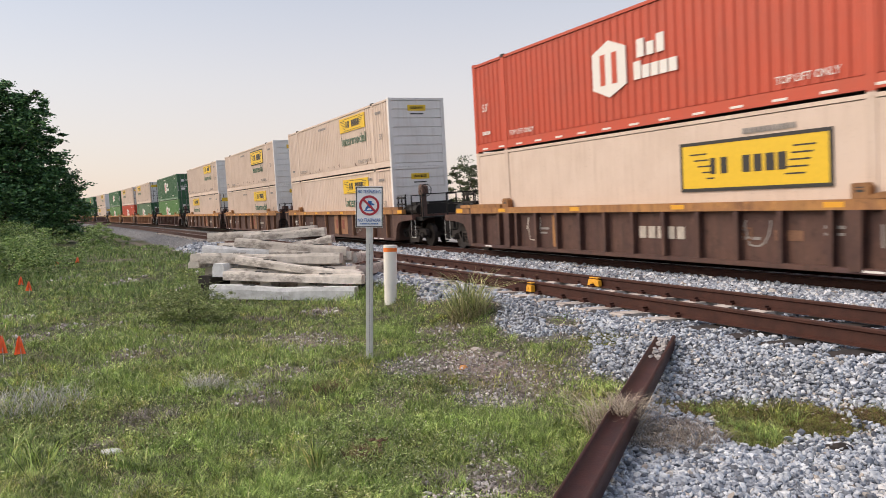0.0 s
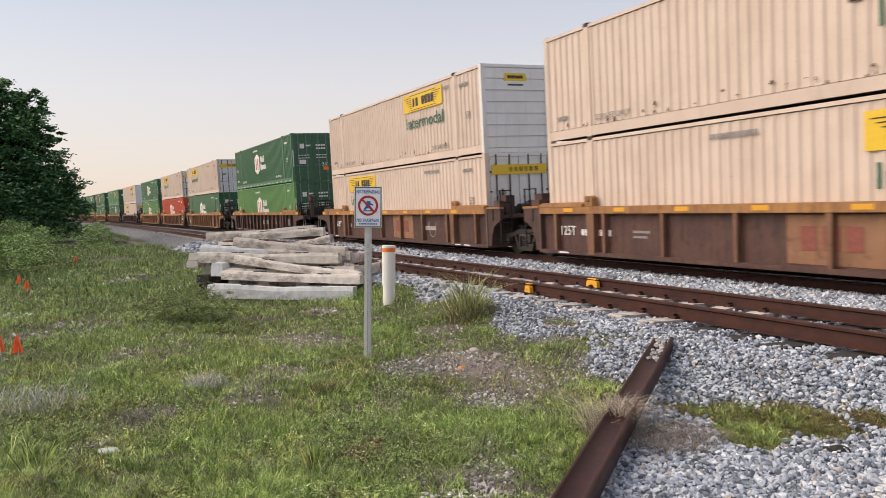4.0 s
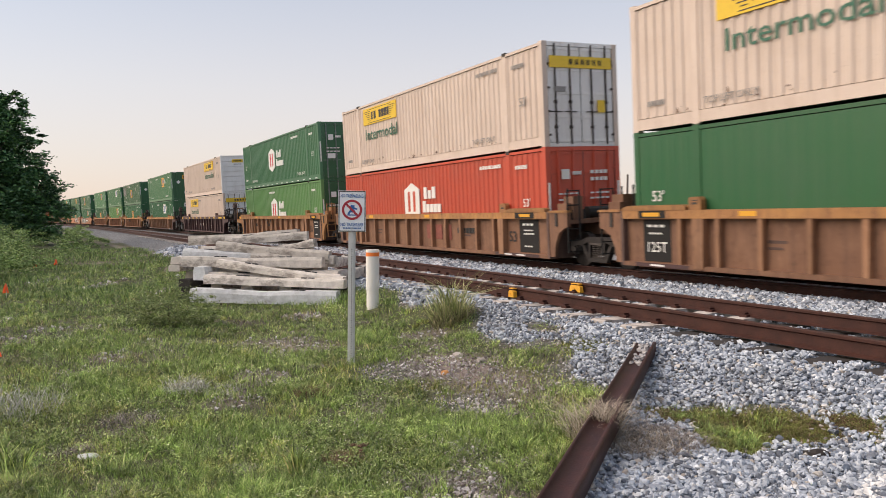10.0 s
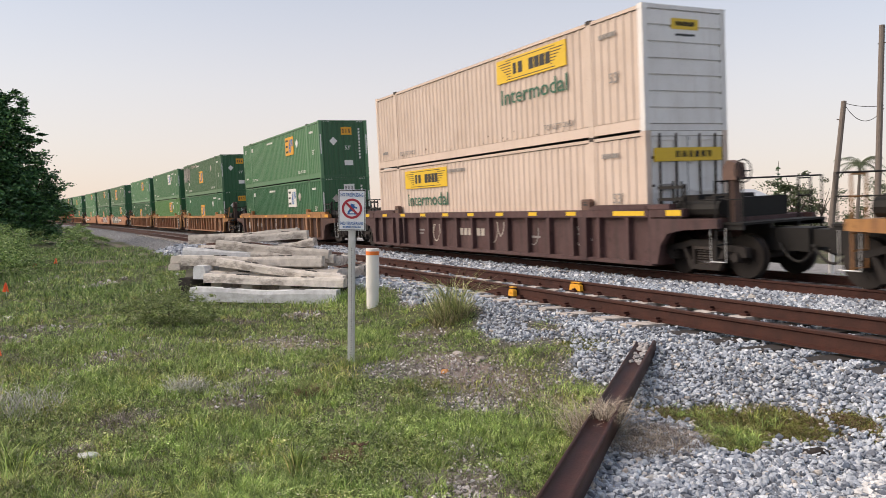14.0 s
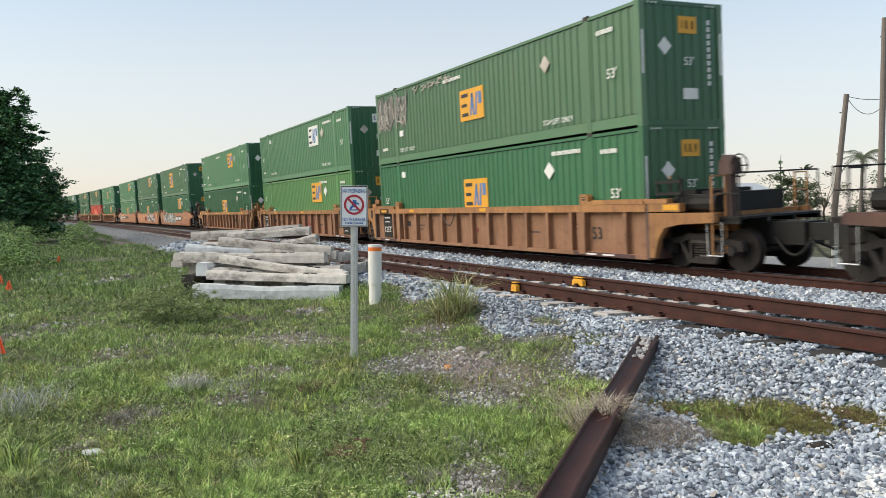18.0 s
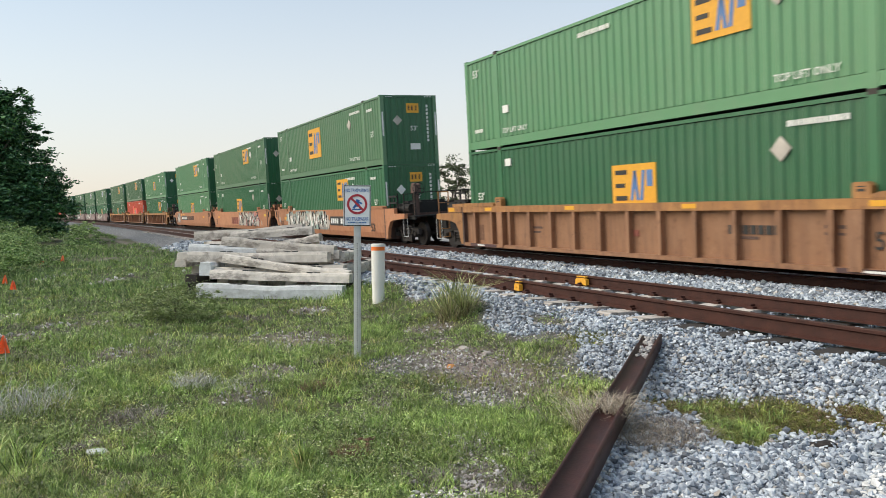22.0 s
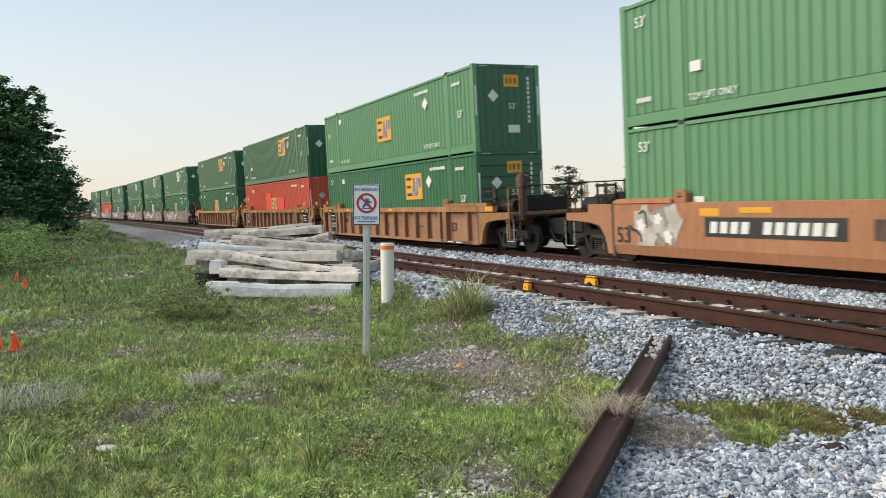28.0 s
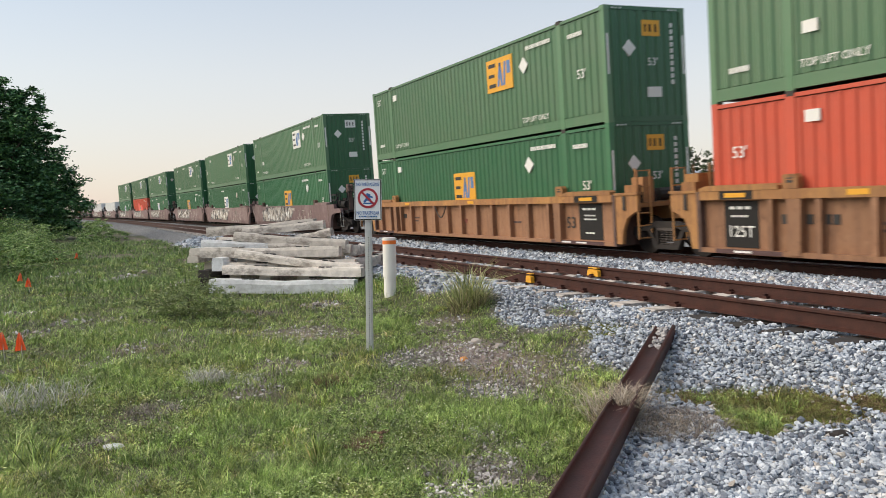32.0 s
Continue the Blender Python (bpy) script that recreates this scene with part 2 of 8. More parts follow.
def concrete(name, col, stain=0.8):
    m, n, l, b = nodes_of(name)
    f = noisy(n, l, 6, 9)
    h = noisy(n, l, 55, 6)
    st = noisy(n, l, 2.6, 10, None, (0.8, 1.5, 1.8), 0.72)
    c = mixed(n, l, ramp_fac(n, l, f, 0.35, 0.7), tuple(v * 0.7 for v in col), col)
    c = mixed(n, l, scaled(n, l, ramp_fac(n, l, st, 0.52, 0.62), stain), c, (0.12, 0.098, 0.080))
    c = mixed(n, l, scaled(n, l, ramp_fac(n, l, h, 0.6, 0.7), 0.5), c, (0.2, 0.18, 0.16))
    oi = n.new("ShaderNodeObjectInfo")
    hs = n.new("ShaderNodeHueSaturation")
    mr = n.new("ShaderNodeMapRange")
    mr.inputs["To Min"].default_value, mr.inputs["To Max"].default_value = 0.72, 1.12
    l.new(oi.outputs["Random"], mr.inputs["Value"])
    l.new(mr.outputs[0], hs.inputs["Value"])
    l.new(c, hs.inputs["Color"])
    l.new(hs.outputs[0], b.inputs["Base Color"])
    b.inputs["Roughness"].default_value = 0.85
    bumped(n, l, b, h, 0.35, 0.01)
    return m


CONCRETE = concrete("weathered_concrete", (0.77, 0.72, 0.66), 0.65)
NEWCONC = concrete("pale_concrete", (0.82, 0.85, 0.88), 0.25)
TIE = concrete("tie_concrete", (0.56, 0.51, 0.47))
OLDWOOD = plain("dark_old_timber", (0.035, 0.03, 0.028), 0.85, 0, 12, 0.5)
PVC = plain("white_plastic_pipe", (0.80, 0.79, 0.76), 0.4, 0, 5, 0.05)
HIVIS = plain("orange_band", (0.85, 0.20, 0.03), 0.5, 0, 8, 0.1)
GALV = plain("galvanised_steel", (0.62, 0.63, 0.63), 0.5, 0.3, 25, 0.2)
SIGNWHITE = plain("white_sign_sheet", (0.86, 0.88, 0.92), 0.45, 0, 5, 0.04)
SIGNBLUE = plain("blue_sign_ink", (0.03, 0.14, 0.42), 0.5, 0, 8, 0.1)
SIGNRED = plain("red_sign_ink", (0.42, 0.03, 0.05), 0.5, 0, 8, 0.1)
OCHREROCK = plain("dull_orange_stone", (0.58, 0.27, 0.09), 0.8, 0, 18, 0.35)
FLAG = plain("orange_flag_cloth", (0.88, 0.23, 0.09), 0.6, 0, 8, 0.1)

STONE = islands("grey_ballast_stone", [(0.0, (0.120, 0.135, 0.165)), (0.25, (0.330, 0.372, 0.440)), (0.65, (0.525, 0.580, 0.655)), (0.92, (0.715, 0.755, 0.800)), (0.97, (0.600, 0.560, 0.515)), (1.0, (0.400, 0.360, 0.325))], 0.85, 30, 0.12)
DUSTY = islands("soil_stained_stone", [(0.0, (0.150, 0.125, 0.118)), (0.4, (0.420, 0.375, 0.362)), (0.8, (0.680, 0.650, 0.645)), (1.0, (0.840, 0.830, 0.830))], 0.9, 30, 0.16)
SOILED_GRIT = islands("rust_stained_stone", [(0.0, (0.100, 0.085, 0.080)), (0.6, (0.280, 0.260, 0.255)), (1.0, (0.500, 0.490, 0.490))], 0.9, 30, 0.16)
CHALK = islands("white_crushed_stone", [(0.0, (0.72, 0.72, 0.72)), (1.0, (0.90, 0.90, 0.89))], 0.9, 30)
GRASS = islands("grass_blades", [(0.0, (0.085, 0.135, 0.030)), (0.35, (0.222, 0.325, 0.078)), (0.7, (0.372, 0.490, 0.136)), (0.9, (0.500, 0.570, 0.200)), (1.0, (0.620, 0.570, 0.370))], 0.6, 0, 0.26, (1.25, 0.92, 0.85), clump=0.62)
LUSH = islands("lush_grass_blades", [(0.0, (0.075, 0.135, 0.026)), (0.5, (0.245, 0.360, 0.092)), (0.9, (0.395, 0.500, 0.160)), (1.0, (0.540, 0.550, 0.280))], 0.55, 0, 0.24, clump=0.62)
LONG_GRASS = islands("long_field_grass", [(0.0, (0.055, 0.105, 0.028)), (0.5, (0.165, 0.270, 0.070)), (0.9, (0.285, 0.395, 0.120)), (1.0, (0.420, 0.440, 0.220))], 0.6, 0, 0.24, clump=0.5)
WEED = islands("low_weed_leaves", [(0.0, (0.075, 0.125, 0.028)), (0.45, (0.240, 0.345, 0.092)), (0.85, (0.378, 0.470, 0.170)), (0.97, (0.450, 0.510, 0.250)), (1.0, (0.600, 0.600, 0.470))], 0.6, 0, 0.30, (1.12, 0.90, 0.85), clump=0.62)
BROWNED = islands("browned_grass", [(0.0, (0.110, 0.095, 0.045)), (0.5, (0.290, 0.255, 0.130)), (0.9, (0.450, 0.410, 0.235)), (1.0, (0.580, 0.530, 0.380))], 0.8, 0, 0.25, clump=0.62)
MOSS = islands("olive_moss_grass", [(0.0, (0.085, 0.090, 0.025)), (0.5, (0.185, 0.205, 0.050)), (0.9, (0.300, 0.330, 0.085)), (1.0, (0.400, 0.350, 0.190))], 0.75, 0, 0.26, clump=0.62)
STRAW = islands("dry_straw", [(0.0, (0.26, 0.21, 0.16)), (0.6, (0.48, 0.41, 0.32)), (1.0, (0.62, 0.56, 0.48))], 0.9)
BLEACH = islands("bleached_weed", [(0.0, (0.30, 0.29, 0.25)), (0.5, (0.52, 0.51, 0.48)), (1.0, (0.74, 0.73, 0.70))], 0.9)
DEAD = islands("grey_dead_stems", [(0.0, (0.09, 0.075, 0.068)), (0.6, (0.25, 0.22, 0.20)), (1.0, (0.46, 0.41, 0.37))], 0.9)
REDDISH = islands("reddish_dead_stems", [(0.0, (0.09, 0.05, 0.035)), (0.7, (0.24, 0.14, 0.09)), (1.0, (0.36, 0.26, 0.18))], 0.9)
REED = islands("yellow_green_reed", [(0.0, (0.15, 0.19, 0.06)), (0.5, (0.35, 0.41, 0.14)), (0.8, (0.55, 0.54, 0.27)), (1.0, (0.68, 0.60, 0.43))], 0.6)
BLOSSOM = islands("white_blossom", [(0.0, (0.62, 0.62, 0.48)), (1.0, (0.80, 0.80, 0.74))], 0.8)
FOLIAGE = islands("dark_foliage", [(0.0, (0.024, 0.072, 0.032)), (0.5, (0.055, 0.150, 0.056)), (0.85, (0.115, 0.255, 0.080)), (1.0, (0.200, 0.350, 0.115))], 0.5, 0, 0.25)
SHRUBLEAF = islands("shrub_leaves", [(0.0, (0.075, 0.115, 0.034)), (0.6, (0.215, 0.285, 0.088)), (0.93, (0.360, 0.430, 0.165)), (1.0, (0.500, 0.480, 0.320))], 0.6, 0, 0.3)
FARLEAF = islands("far_foliage", [(0.0, (0.045, 0.065, 0.032)), (0.6, (0.085, 0.112, 0.052)), (1.0, (0.15, 0.175, 0.08))], 0.7)
BANK = islands("bank_weed_leaves", [(0.0, (0.048, 0.095, 0.024)), (0.5, (0.145, 0.250, 0.062)), (0.9, (0.270, 0.400, 0.110)), (1.0, (0.400, 0.450, 0.210))], 0.6, 0, 0.3)
BARK = plain("grey_bark", (0.10, 0.08, 0.06), 0.9, 0, 14, 0.4)
TIMBER = plain("grey_utility_timber", (0.20, 0.17, 0.15), 0.9, 0, 6, 0.25)


def ground_material():
    m, n, l, b = nodes_of("ground_soil")
    p = n.new("ShaderNodeNewGeometry").outputs["Position"]
    at = n.new("ShaderNodeAttribute")
    at.attribute_name = "stony"
    big = noisy(n, l, 0.55, 6, p)
    mid = noisy(n, l, 4.0, 6, p)
    fine = noisy(n, l, 80, 8, p, None, 0.7)
    # soil and specks kept dark: shade between grass blades is put into the colour
    turf = mixed(n, l, ramp_fac(n, l, mid, 0.35, 0.7), (0.055, 0.065, 0.020), (0.125, 0.130, 0.045))
    turf = mixed(n, l, scaled(n, l, ramp_fac(n, l, big, 0.5, 0.66), 0.75), turf, (0.150, 0.120, 0.080))
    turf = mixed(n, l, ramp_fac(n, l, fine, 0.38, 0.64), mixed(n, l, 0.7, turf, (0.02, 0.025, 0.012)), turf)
    soil = n.new("ShaderNodeAttribute")
    soil.attribute_name = "bare"
    dirt = mixed(n, l, ramp_fac(n, l, fine, 0.40, 0.62), (0.110, 0.082, 0.070), (0.400, 0.325, 0.290))
    turf = mixed(n, l, soil.outputs["Fac"], turf, dirt)
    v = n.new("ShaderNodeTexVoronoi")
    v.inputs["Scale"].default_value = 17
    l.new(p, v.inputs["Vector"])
    # dark grit and rims: shade between the stones is put into the colour
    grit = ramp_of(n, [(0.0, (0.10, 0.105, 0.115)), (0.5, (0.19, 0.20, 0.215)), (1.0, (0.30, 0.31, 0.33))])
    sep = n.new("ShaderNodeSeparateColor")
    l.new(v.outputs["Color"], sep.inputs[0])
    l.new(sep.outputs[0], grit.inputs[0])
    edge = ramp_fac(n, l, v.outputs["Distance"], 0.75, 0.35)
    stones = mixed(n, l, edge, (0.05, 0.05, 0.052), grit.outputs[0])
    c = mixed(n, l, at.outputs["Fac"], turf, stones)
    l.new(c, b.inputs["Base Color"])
    b.inputs["Roughness"].default_value = 0.92
    bumped(n, l, b, fine, 0.5, 0.03)
    return m


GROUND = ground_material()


# ---- shared mesh helpers ----
def box(bm, x0, x1, y0, y1, z0, z1, m=None):
    vs = [bm.verts.new((x, y, z)) for x in (x0, x1) for y in (y0, y1) for z in (z0, z1)]
    if m is not None:
        for v in vs:
            v.co = m @ v.co
    for f in ((0, 1, 3, 2), (4, 6, 7, 5), (0, 4, 5, 1), (2, 3, 7, 6), (0, 2, 6, 4), (1, 5, 7, 3)):
        bm.faces.new([vs[i] for i in f])
    return vs


def prism(bm, outline, y0, y1, m=None):
    """An outline in x and z, thick from y0 to y1."""
    a = [bm.verts.new((x, y0, z)) for x, z in outline]
    b = [bm.verts.new((x, y1, z)) for x, z in outline]
    if m is not None:
        for v in a + b:
            v.co = m @ v.co
    bm.faces.new(a)
    bm.faces.new(b[::-1])
    for i in range(len(a)):
        j = (i + 1) % len(a)
        bm.faces.new((a[j], a[i], b[i], b[j]))


def tube(bm, p, q, r0, r1=None, n=8):
    p, q = Vector(p), Vector(q)
    r1 = r0 if r1 is None else r1
    m = (q - p).to_track_quat("Z", "Y").to_matrix()
    a = [bm.verts.new(p + m @ Vector((math.cos(6.2832 * i / n) * r0, math.sin(6.2832 * i / n) * r0, 0))) for i in range(n)]
    b = [bm.verts.new(q + m @ Vector((math.cos(6.2832 * i / n) * r1, math.sin(6.2832 * i / n) * r1, 0))) for i in range(n)]
    bm.faces.new(a[::-1])
    bm.faces.new(b)
    for i in range(n):
        j = (i + 1) % n
        bm.faces.new((a[i], a[j], b[j], b[i]))


def mesh_of(bm, material, bevel=0.0):
    bmesh.ops.recalc_face_normals(bm, faces=bm.faces)
    if bevel:
        bmesh.ops.bevel(bm, geom=bm.edges[:], offset=bevel, segments=1, affect="EDGES")
    me = bpy.data.meshes.new("mesh")
    bm.to_mesh(me)
    bm.free()
    me.materials.append(material)
    return me


def put(name, me, parent=None, m=None, label=""):
    ob = new(name, me)
    if parent is not None:
        ob.parent = parent
    if m is not None:
        ob.matrix_basis = m
    if label:
        tagged(ob, label)
    return ob


def part(name, bm, material, parent, label="", bevel=0.0):
    return put(name, mesh_of(bm, material, bevel), parent, None, label)


SHARED = {}


def shared(key, make, material, bevel=0.0):
    k = (key, material.name)
    if k not in SHARED:
        bm = bmesh.new()
        make(bm)
        SHARED[k] = mesh_of(bm, material, bevel)
    return SHARED[k]


def thing(name, label, category, group="", kind="", m=None):
    ob = new(name)
    ob.empty_display_size = 0.2
    if m is not None:
        ob.matrix_basis = m
    return tagged(ob, label, category, group, kind)


def raw_mesh(name, verts, faces, material):
    """Many small polygons with one number of corners each, from arrays."""
    me = bpy.data.meshes.new(name)
    nv, nf, k = len(verts), len(faces), faces.shape[1]
    me.vertices.add(nv)
    me.vertices.foreach_set("co", np.ascontiguousarray(verts, dtype=np.float32).ravel())
    me.loops.add(nf * k)
    me.loops.foreach_set("vertex_index", np.ascontiguousarray(faces, dtype=np.int32).ravel())
    me.polygons.add(nf)
    me.polygons.foreach_set("loop_start", np.arange(0, nf * k, k, dtype=np.int32))
    me.polygons.foreach_set("use_smooth", np.zeros(nf, dtype=bool))
    me.update(calc_edges=True)
    me.materials.append(material)
    return me


# ---- the line of the tracks: a long left-hand curve into the distance ----
BEND = 0.0004589            # 1 / radius
MAIN_Y = 13.54
RADIUS = 1 / BEND
CANT = 3.33                 # degrees the main track leans into its curve
DATUM = 0.613               # height of the train's datum, 0.11 above the rail head
SIDING_D = 6.22             # the siding's centre from the main's
SIDING_TOP = 0.60
MAIN_TOP = 0.503


def on_line(s, d=0.0):
    """Plan place at s along the main line, d metres to its near side, and the heading there."""
    r = RADIUS - d
    return r * math.sin(s * BEND), MAIN_Y - RADIUS + r * math.cos(s * BEND), -s * BEND


def line_coords(x, y):
    cx, cy = x, y - (MAIN_Y - RADIUS)
    return np.arctan2(cx, cy) * RADIUS, RADIUS - np.hypot(cx, cy)


D_KNOTS = [-400, -60, -12, -3.4, -1.9, 0, 1.3, 2.6, 4.6, 5.2, 7.0, 7.5, 8.1, 9.0, 11.0, 14, 60, 400]
H_KNOTS = [-0.2, 0.0, 0.05, 0.05, 0.22, 0.245, 0.245, 0.31, 0.362, 0.360, 0.366, 0.376, 0.357, 0.10, 0.0, 0.0, 0.0, -0.2]


def hill(x, y):
    """Height of the ground (arrays)."""
    s, d = line_coords(x, y)
    h = np.interp(d, D_KNOTS, H_KNOTS)
    h = h + 0.03 * np.sin(0.9 * x + 0.5 * y) * np.cos(0.7 * y - 0.4 * x) * (d > 9)
    return h


def ground_at(x, y):
    return float(hill(np.array([x]), np.array([y]))[0])


# corners of the border between grass and stone, in plan
BORDER_X = [-400, -120, -60, -34, -22, -15, -12.0, -9.9, -8.1, -6.5, -5.6, -4.6, -3.5, -2.9, -1.5, 2, 6, 60, 400]
BORDER_D = [9.3, 9.3, 9.4, 9.2, 8.6, 8.3, 8.15, 8.15, 8.65, 9.0, 9.05, 9.95, 11.1, 11.75, 13.2, 16.5, 18, 18, 18]


# thin places where stones show through the turf: centre, radii, strength
THIN = [(-10.5, 1.1, 0.5, 0.3, 0.7), (-10.65, 1.75, 0.6, 0.35, 0.8), (-9.45, 2.3, 0.45, 0.45, 0.8), (-10.6, 2.95, 0.5, 0.3, 0.7), (-12.3, 0.05, 0.4, 0.3, 0.7), (-6.25, 3.1, 0.35, 0.3, 0.9), (-4.46, 2.8, 0.25, 0.22, 0.8), (-4.2, 2.04, 0.22, 0.3, 0.9), (-6.35, 0.36, 0.3, 0.18, 0.6), (-7.9, 2.0, 0.3, 0.3, 0.6), (-8.9, 0.6, 0.35, 0.25, 0.6)]


def stoniness(x, y):
    """1 on ballast, 0 on turf (arrays)."""
    s, d = line_coords(x, y)
    wob = (0.22 * np.sin(2.1 * x + 1.3 * np.sin(1.7 * y)) + 0.15 * np.sin(5.3 * y + 2.2 * x)) * np.where(x > -6, 0.3, 1.0)
    b = np.interp(x, BORDER_X, BORDER_D) + wob
    a = np.clip((b - d) / 0.35 + 0.5, 0, 1)
    a = np.where(d < -3.6, 0, a)
    # bare patch round the sign post, and the turf patch in the stone
    a = np.maximum(a, np.clip(1.1 * np.exp(-(((x + 7.6) / 0.7) ** 2 + ((y - 3.15) / 0.5) ** 2)) - 0.35, 0, 0.5))
    a = np.maximum(a, np.clip(1.3 * np.exp(-(((x + 5.9) / 0.42) ** 2 + ((y - 3.25) / 0.4) ** 2)) - 0.3, 0, 0.6))
    a = np.maximum(a, np.clip(1.3 * np.exp(-(((x + 3.9) / 0.22) ** 2 + ((y - 2.0) / 0.32) ** 2)) - 0.3, 0, 0.45))
    for cx, cy, rx, ry, k in THIN:
        a = np.maximum(a, 0.7 * k * np.clip(1.4 * np.exp(-(((x - cx) / rx) ** 2 + ((y - cy) / ry) ** 2)) - 0.35, 0, 0.7) * (0.6 + 0.4 * np.sin(23 * x + 9 * y) * np.sin(19 * y - 6 * x)))
    turf = np.zeros_like(x)
    for cx, cy, rx, ry in ((-4.70, 4.40, 0.26, 0.16), (-4.42, 4.52, 0.34, 0.22), (-4.12, 4.40, 0.40, 0.34), (-3.92, 4.22, 0.30, 0.28), (-4.02, 4.72, 0.34, 0.26), (-3.76, 4.74, 0.25, 0.20), (-3.54, 4.98, 0.20, 0.13)):
        turf = np.maximum(turf, np.exp(-(((x - cx + 0.5 * (y - cy)) / rx) ** 2 + ((y - cy) / ry) ** 2)))
    turf = turf + 0.9 * np.exp(-(((x + 8.0) / 0.5) ** 2 + ((y - 5.35) / 0.15) ** 2))
    a = a * (1 - np.clip(turf * 1.8 - 0.5, 0, 0.86))
    return a


def bareness(x, y):
    """1 on trodden soil with little growing (arrays)."""
    a = 1.5 * np.exp(-(((x + 7.0) / 1.5) ** 2 + ((y - 3.75) / 0.62) ** 2)) - 0.3
    q = np.sin(1.15 * x + 1.1 * np.sin(0.8 * y)) * np.sin(1.7 * y + 0.6 * x) + 0.6 * np.sin(3.7 * x + 1.9 * y) * np.sin(4.1 * y - 1.2 * x)
    b = np.clip(2.2 * (q - 0.74), 0, 0.6)
    c = 1.3 * np.exp(-(((x + 10.0) / 0.9) ** 2 + ((y - 2.6) / 0.8) ** 2)) - 0.35
    return np.clip(np.maximum(np.maximum(a, b), c), 0, 1)


def build_ground():
    def steps(fine0, fine1, step, far):
        a = list(np.arange(fine0, fine1, step))
        x, k = fine1, step
        while x < far:
            a.append(x)
            k *= 1.18
            x += k
        a.append(far)
        x, k, b = fine0, step, []
        while x > -far:
            k *= 1.18
            x -= k
            b.append(max(x, -far))
        return np.array(b[::-1] + a)
    xs, ys = steps(-34, 3, 0.2, 3000), steps(-6, 15.5, 0.14, 3000)
    X, Y = np.meshgrid(xs, ys)
    Z = hill(X, Y)
    v = np.stack([X.ravel(), Y.ravel(), Z.ravel()], 1)
    nx, ny = len(xs), len(ys)
    i = np.arange(nx * ny).reshape(ny, nx)
    f = np.stack([i[:-1, :-1].ravel(), i[:-1, 1:].ravel(), i[1:, 1:].ravel(), i[1:, :-1].ravel()], 1)
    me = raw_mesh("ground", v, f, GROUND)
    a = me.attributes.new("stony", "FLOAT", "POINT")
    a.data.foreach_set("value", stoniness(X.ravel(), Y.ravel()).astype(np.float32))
    a = me.attributes.new("bare", "FLOAT", "POINT")
    a.data.foreach_set("value", bareness(X.ravel(), Y.ravel()).astype(np.float32))
    me.polygons.foreach_set("use_smooth", np.ones(len(me.polygons), dtype=bool))
    tagged(new("ground", me), "uneven grassy ground running into grey track ballast", "ground", kind="structure")


build_ground()

RAIL_OUTLINE = [(-0.07, 0), (0.07, 0), (0.07, 0.012), (0.012, 0.03), (0.009, 0.13), (0.034, 0.145), (0.034, 0.172), (0.028, 0.18), (-0.028, 0.18), (-0.034, 0.172), (-0.034, 0.145), (-0.009, 0.13), (-0.012, 0.03), (-0.07, 0.012)]


def sweep_rail(d, base, s0, s1, tilt=0.0):
    bm = bmesh.new()
    rows = []
    s = s0
    while s <= s1 + 1e-6:
        x, y, h = on_line(s, d)
        c, n = math.cos(h), math.sin(h)
        row = []
        for u, w in RAIL_OUTLINE:
            # u runs across the track, away from the viewer
            uu, ww = u * math.cos(tilt) - w * math.sin(tilt), w * math.cos(tilt) + u * math.sin(tilt)
            row.append(bm.verts.new((x - uu * n, y + uu * c, base + ww)))
        rows.append(row)
        s += 1.0 if -40 < s < 12 else 4.0
    for a, b in zip(rows, rows[1:]):
        for i in range(len(a)):
            j = (i + 1) % len(a)
            bm.faces.new((a[i], a[j], b[j], b[i]))
    bm.faces.new(rows[0])
    bm.faces.new(rows[-1][::-1])
    return bm


def tie_shape(bm):
    # a concrete tie: 2.6 long, shallower in its middle
    pts = [(-1.30, 0.0), (-1.30, 0.20), (-1.26, 0.215), (-0.55, 0.215), (-0.35, 0.19), (0.35, 0.19), (0.55, 0.215), (1.26, 0.215), (1.30, 0.20), (1.30, 0.0)]
    lo = [bm.verts.new((-0.13 if z > 0.01 else -0.14, u, z)) for u, z in pts]
    hi = [bm.verts.new((0.13 if z > 0.01 else 0.14, u, z)) for u, z in pts]
    bm.faces.new(lo)
    bm.faces.new(hi[::-1])
    for i in range(len(pts)):
        j = (i + 1) % len(pts)
        bm.faces.new((lo[j], lo[i], hi[i], hi[j]))


def clip_shape(bm):
    box(bm, -0.06, 0.06, -0.035, 0.035, 0, 0.035)
    box(bm, -0.018, 0.018, -0.02, 0.05, 0.035, 0.06)


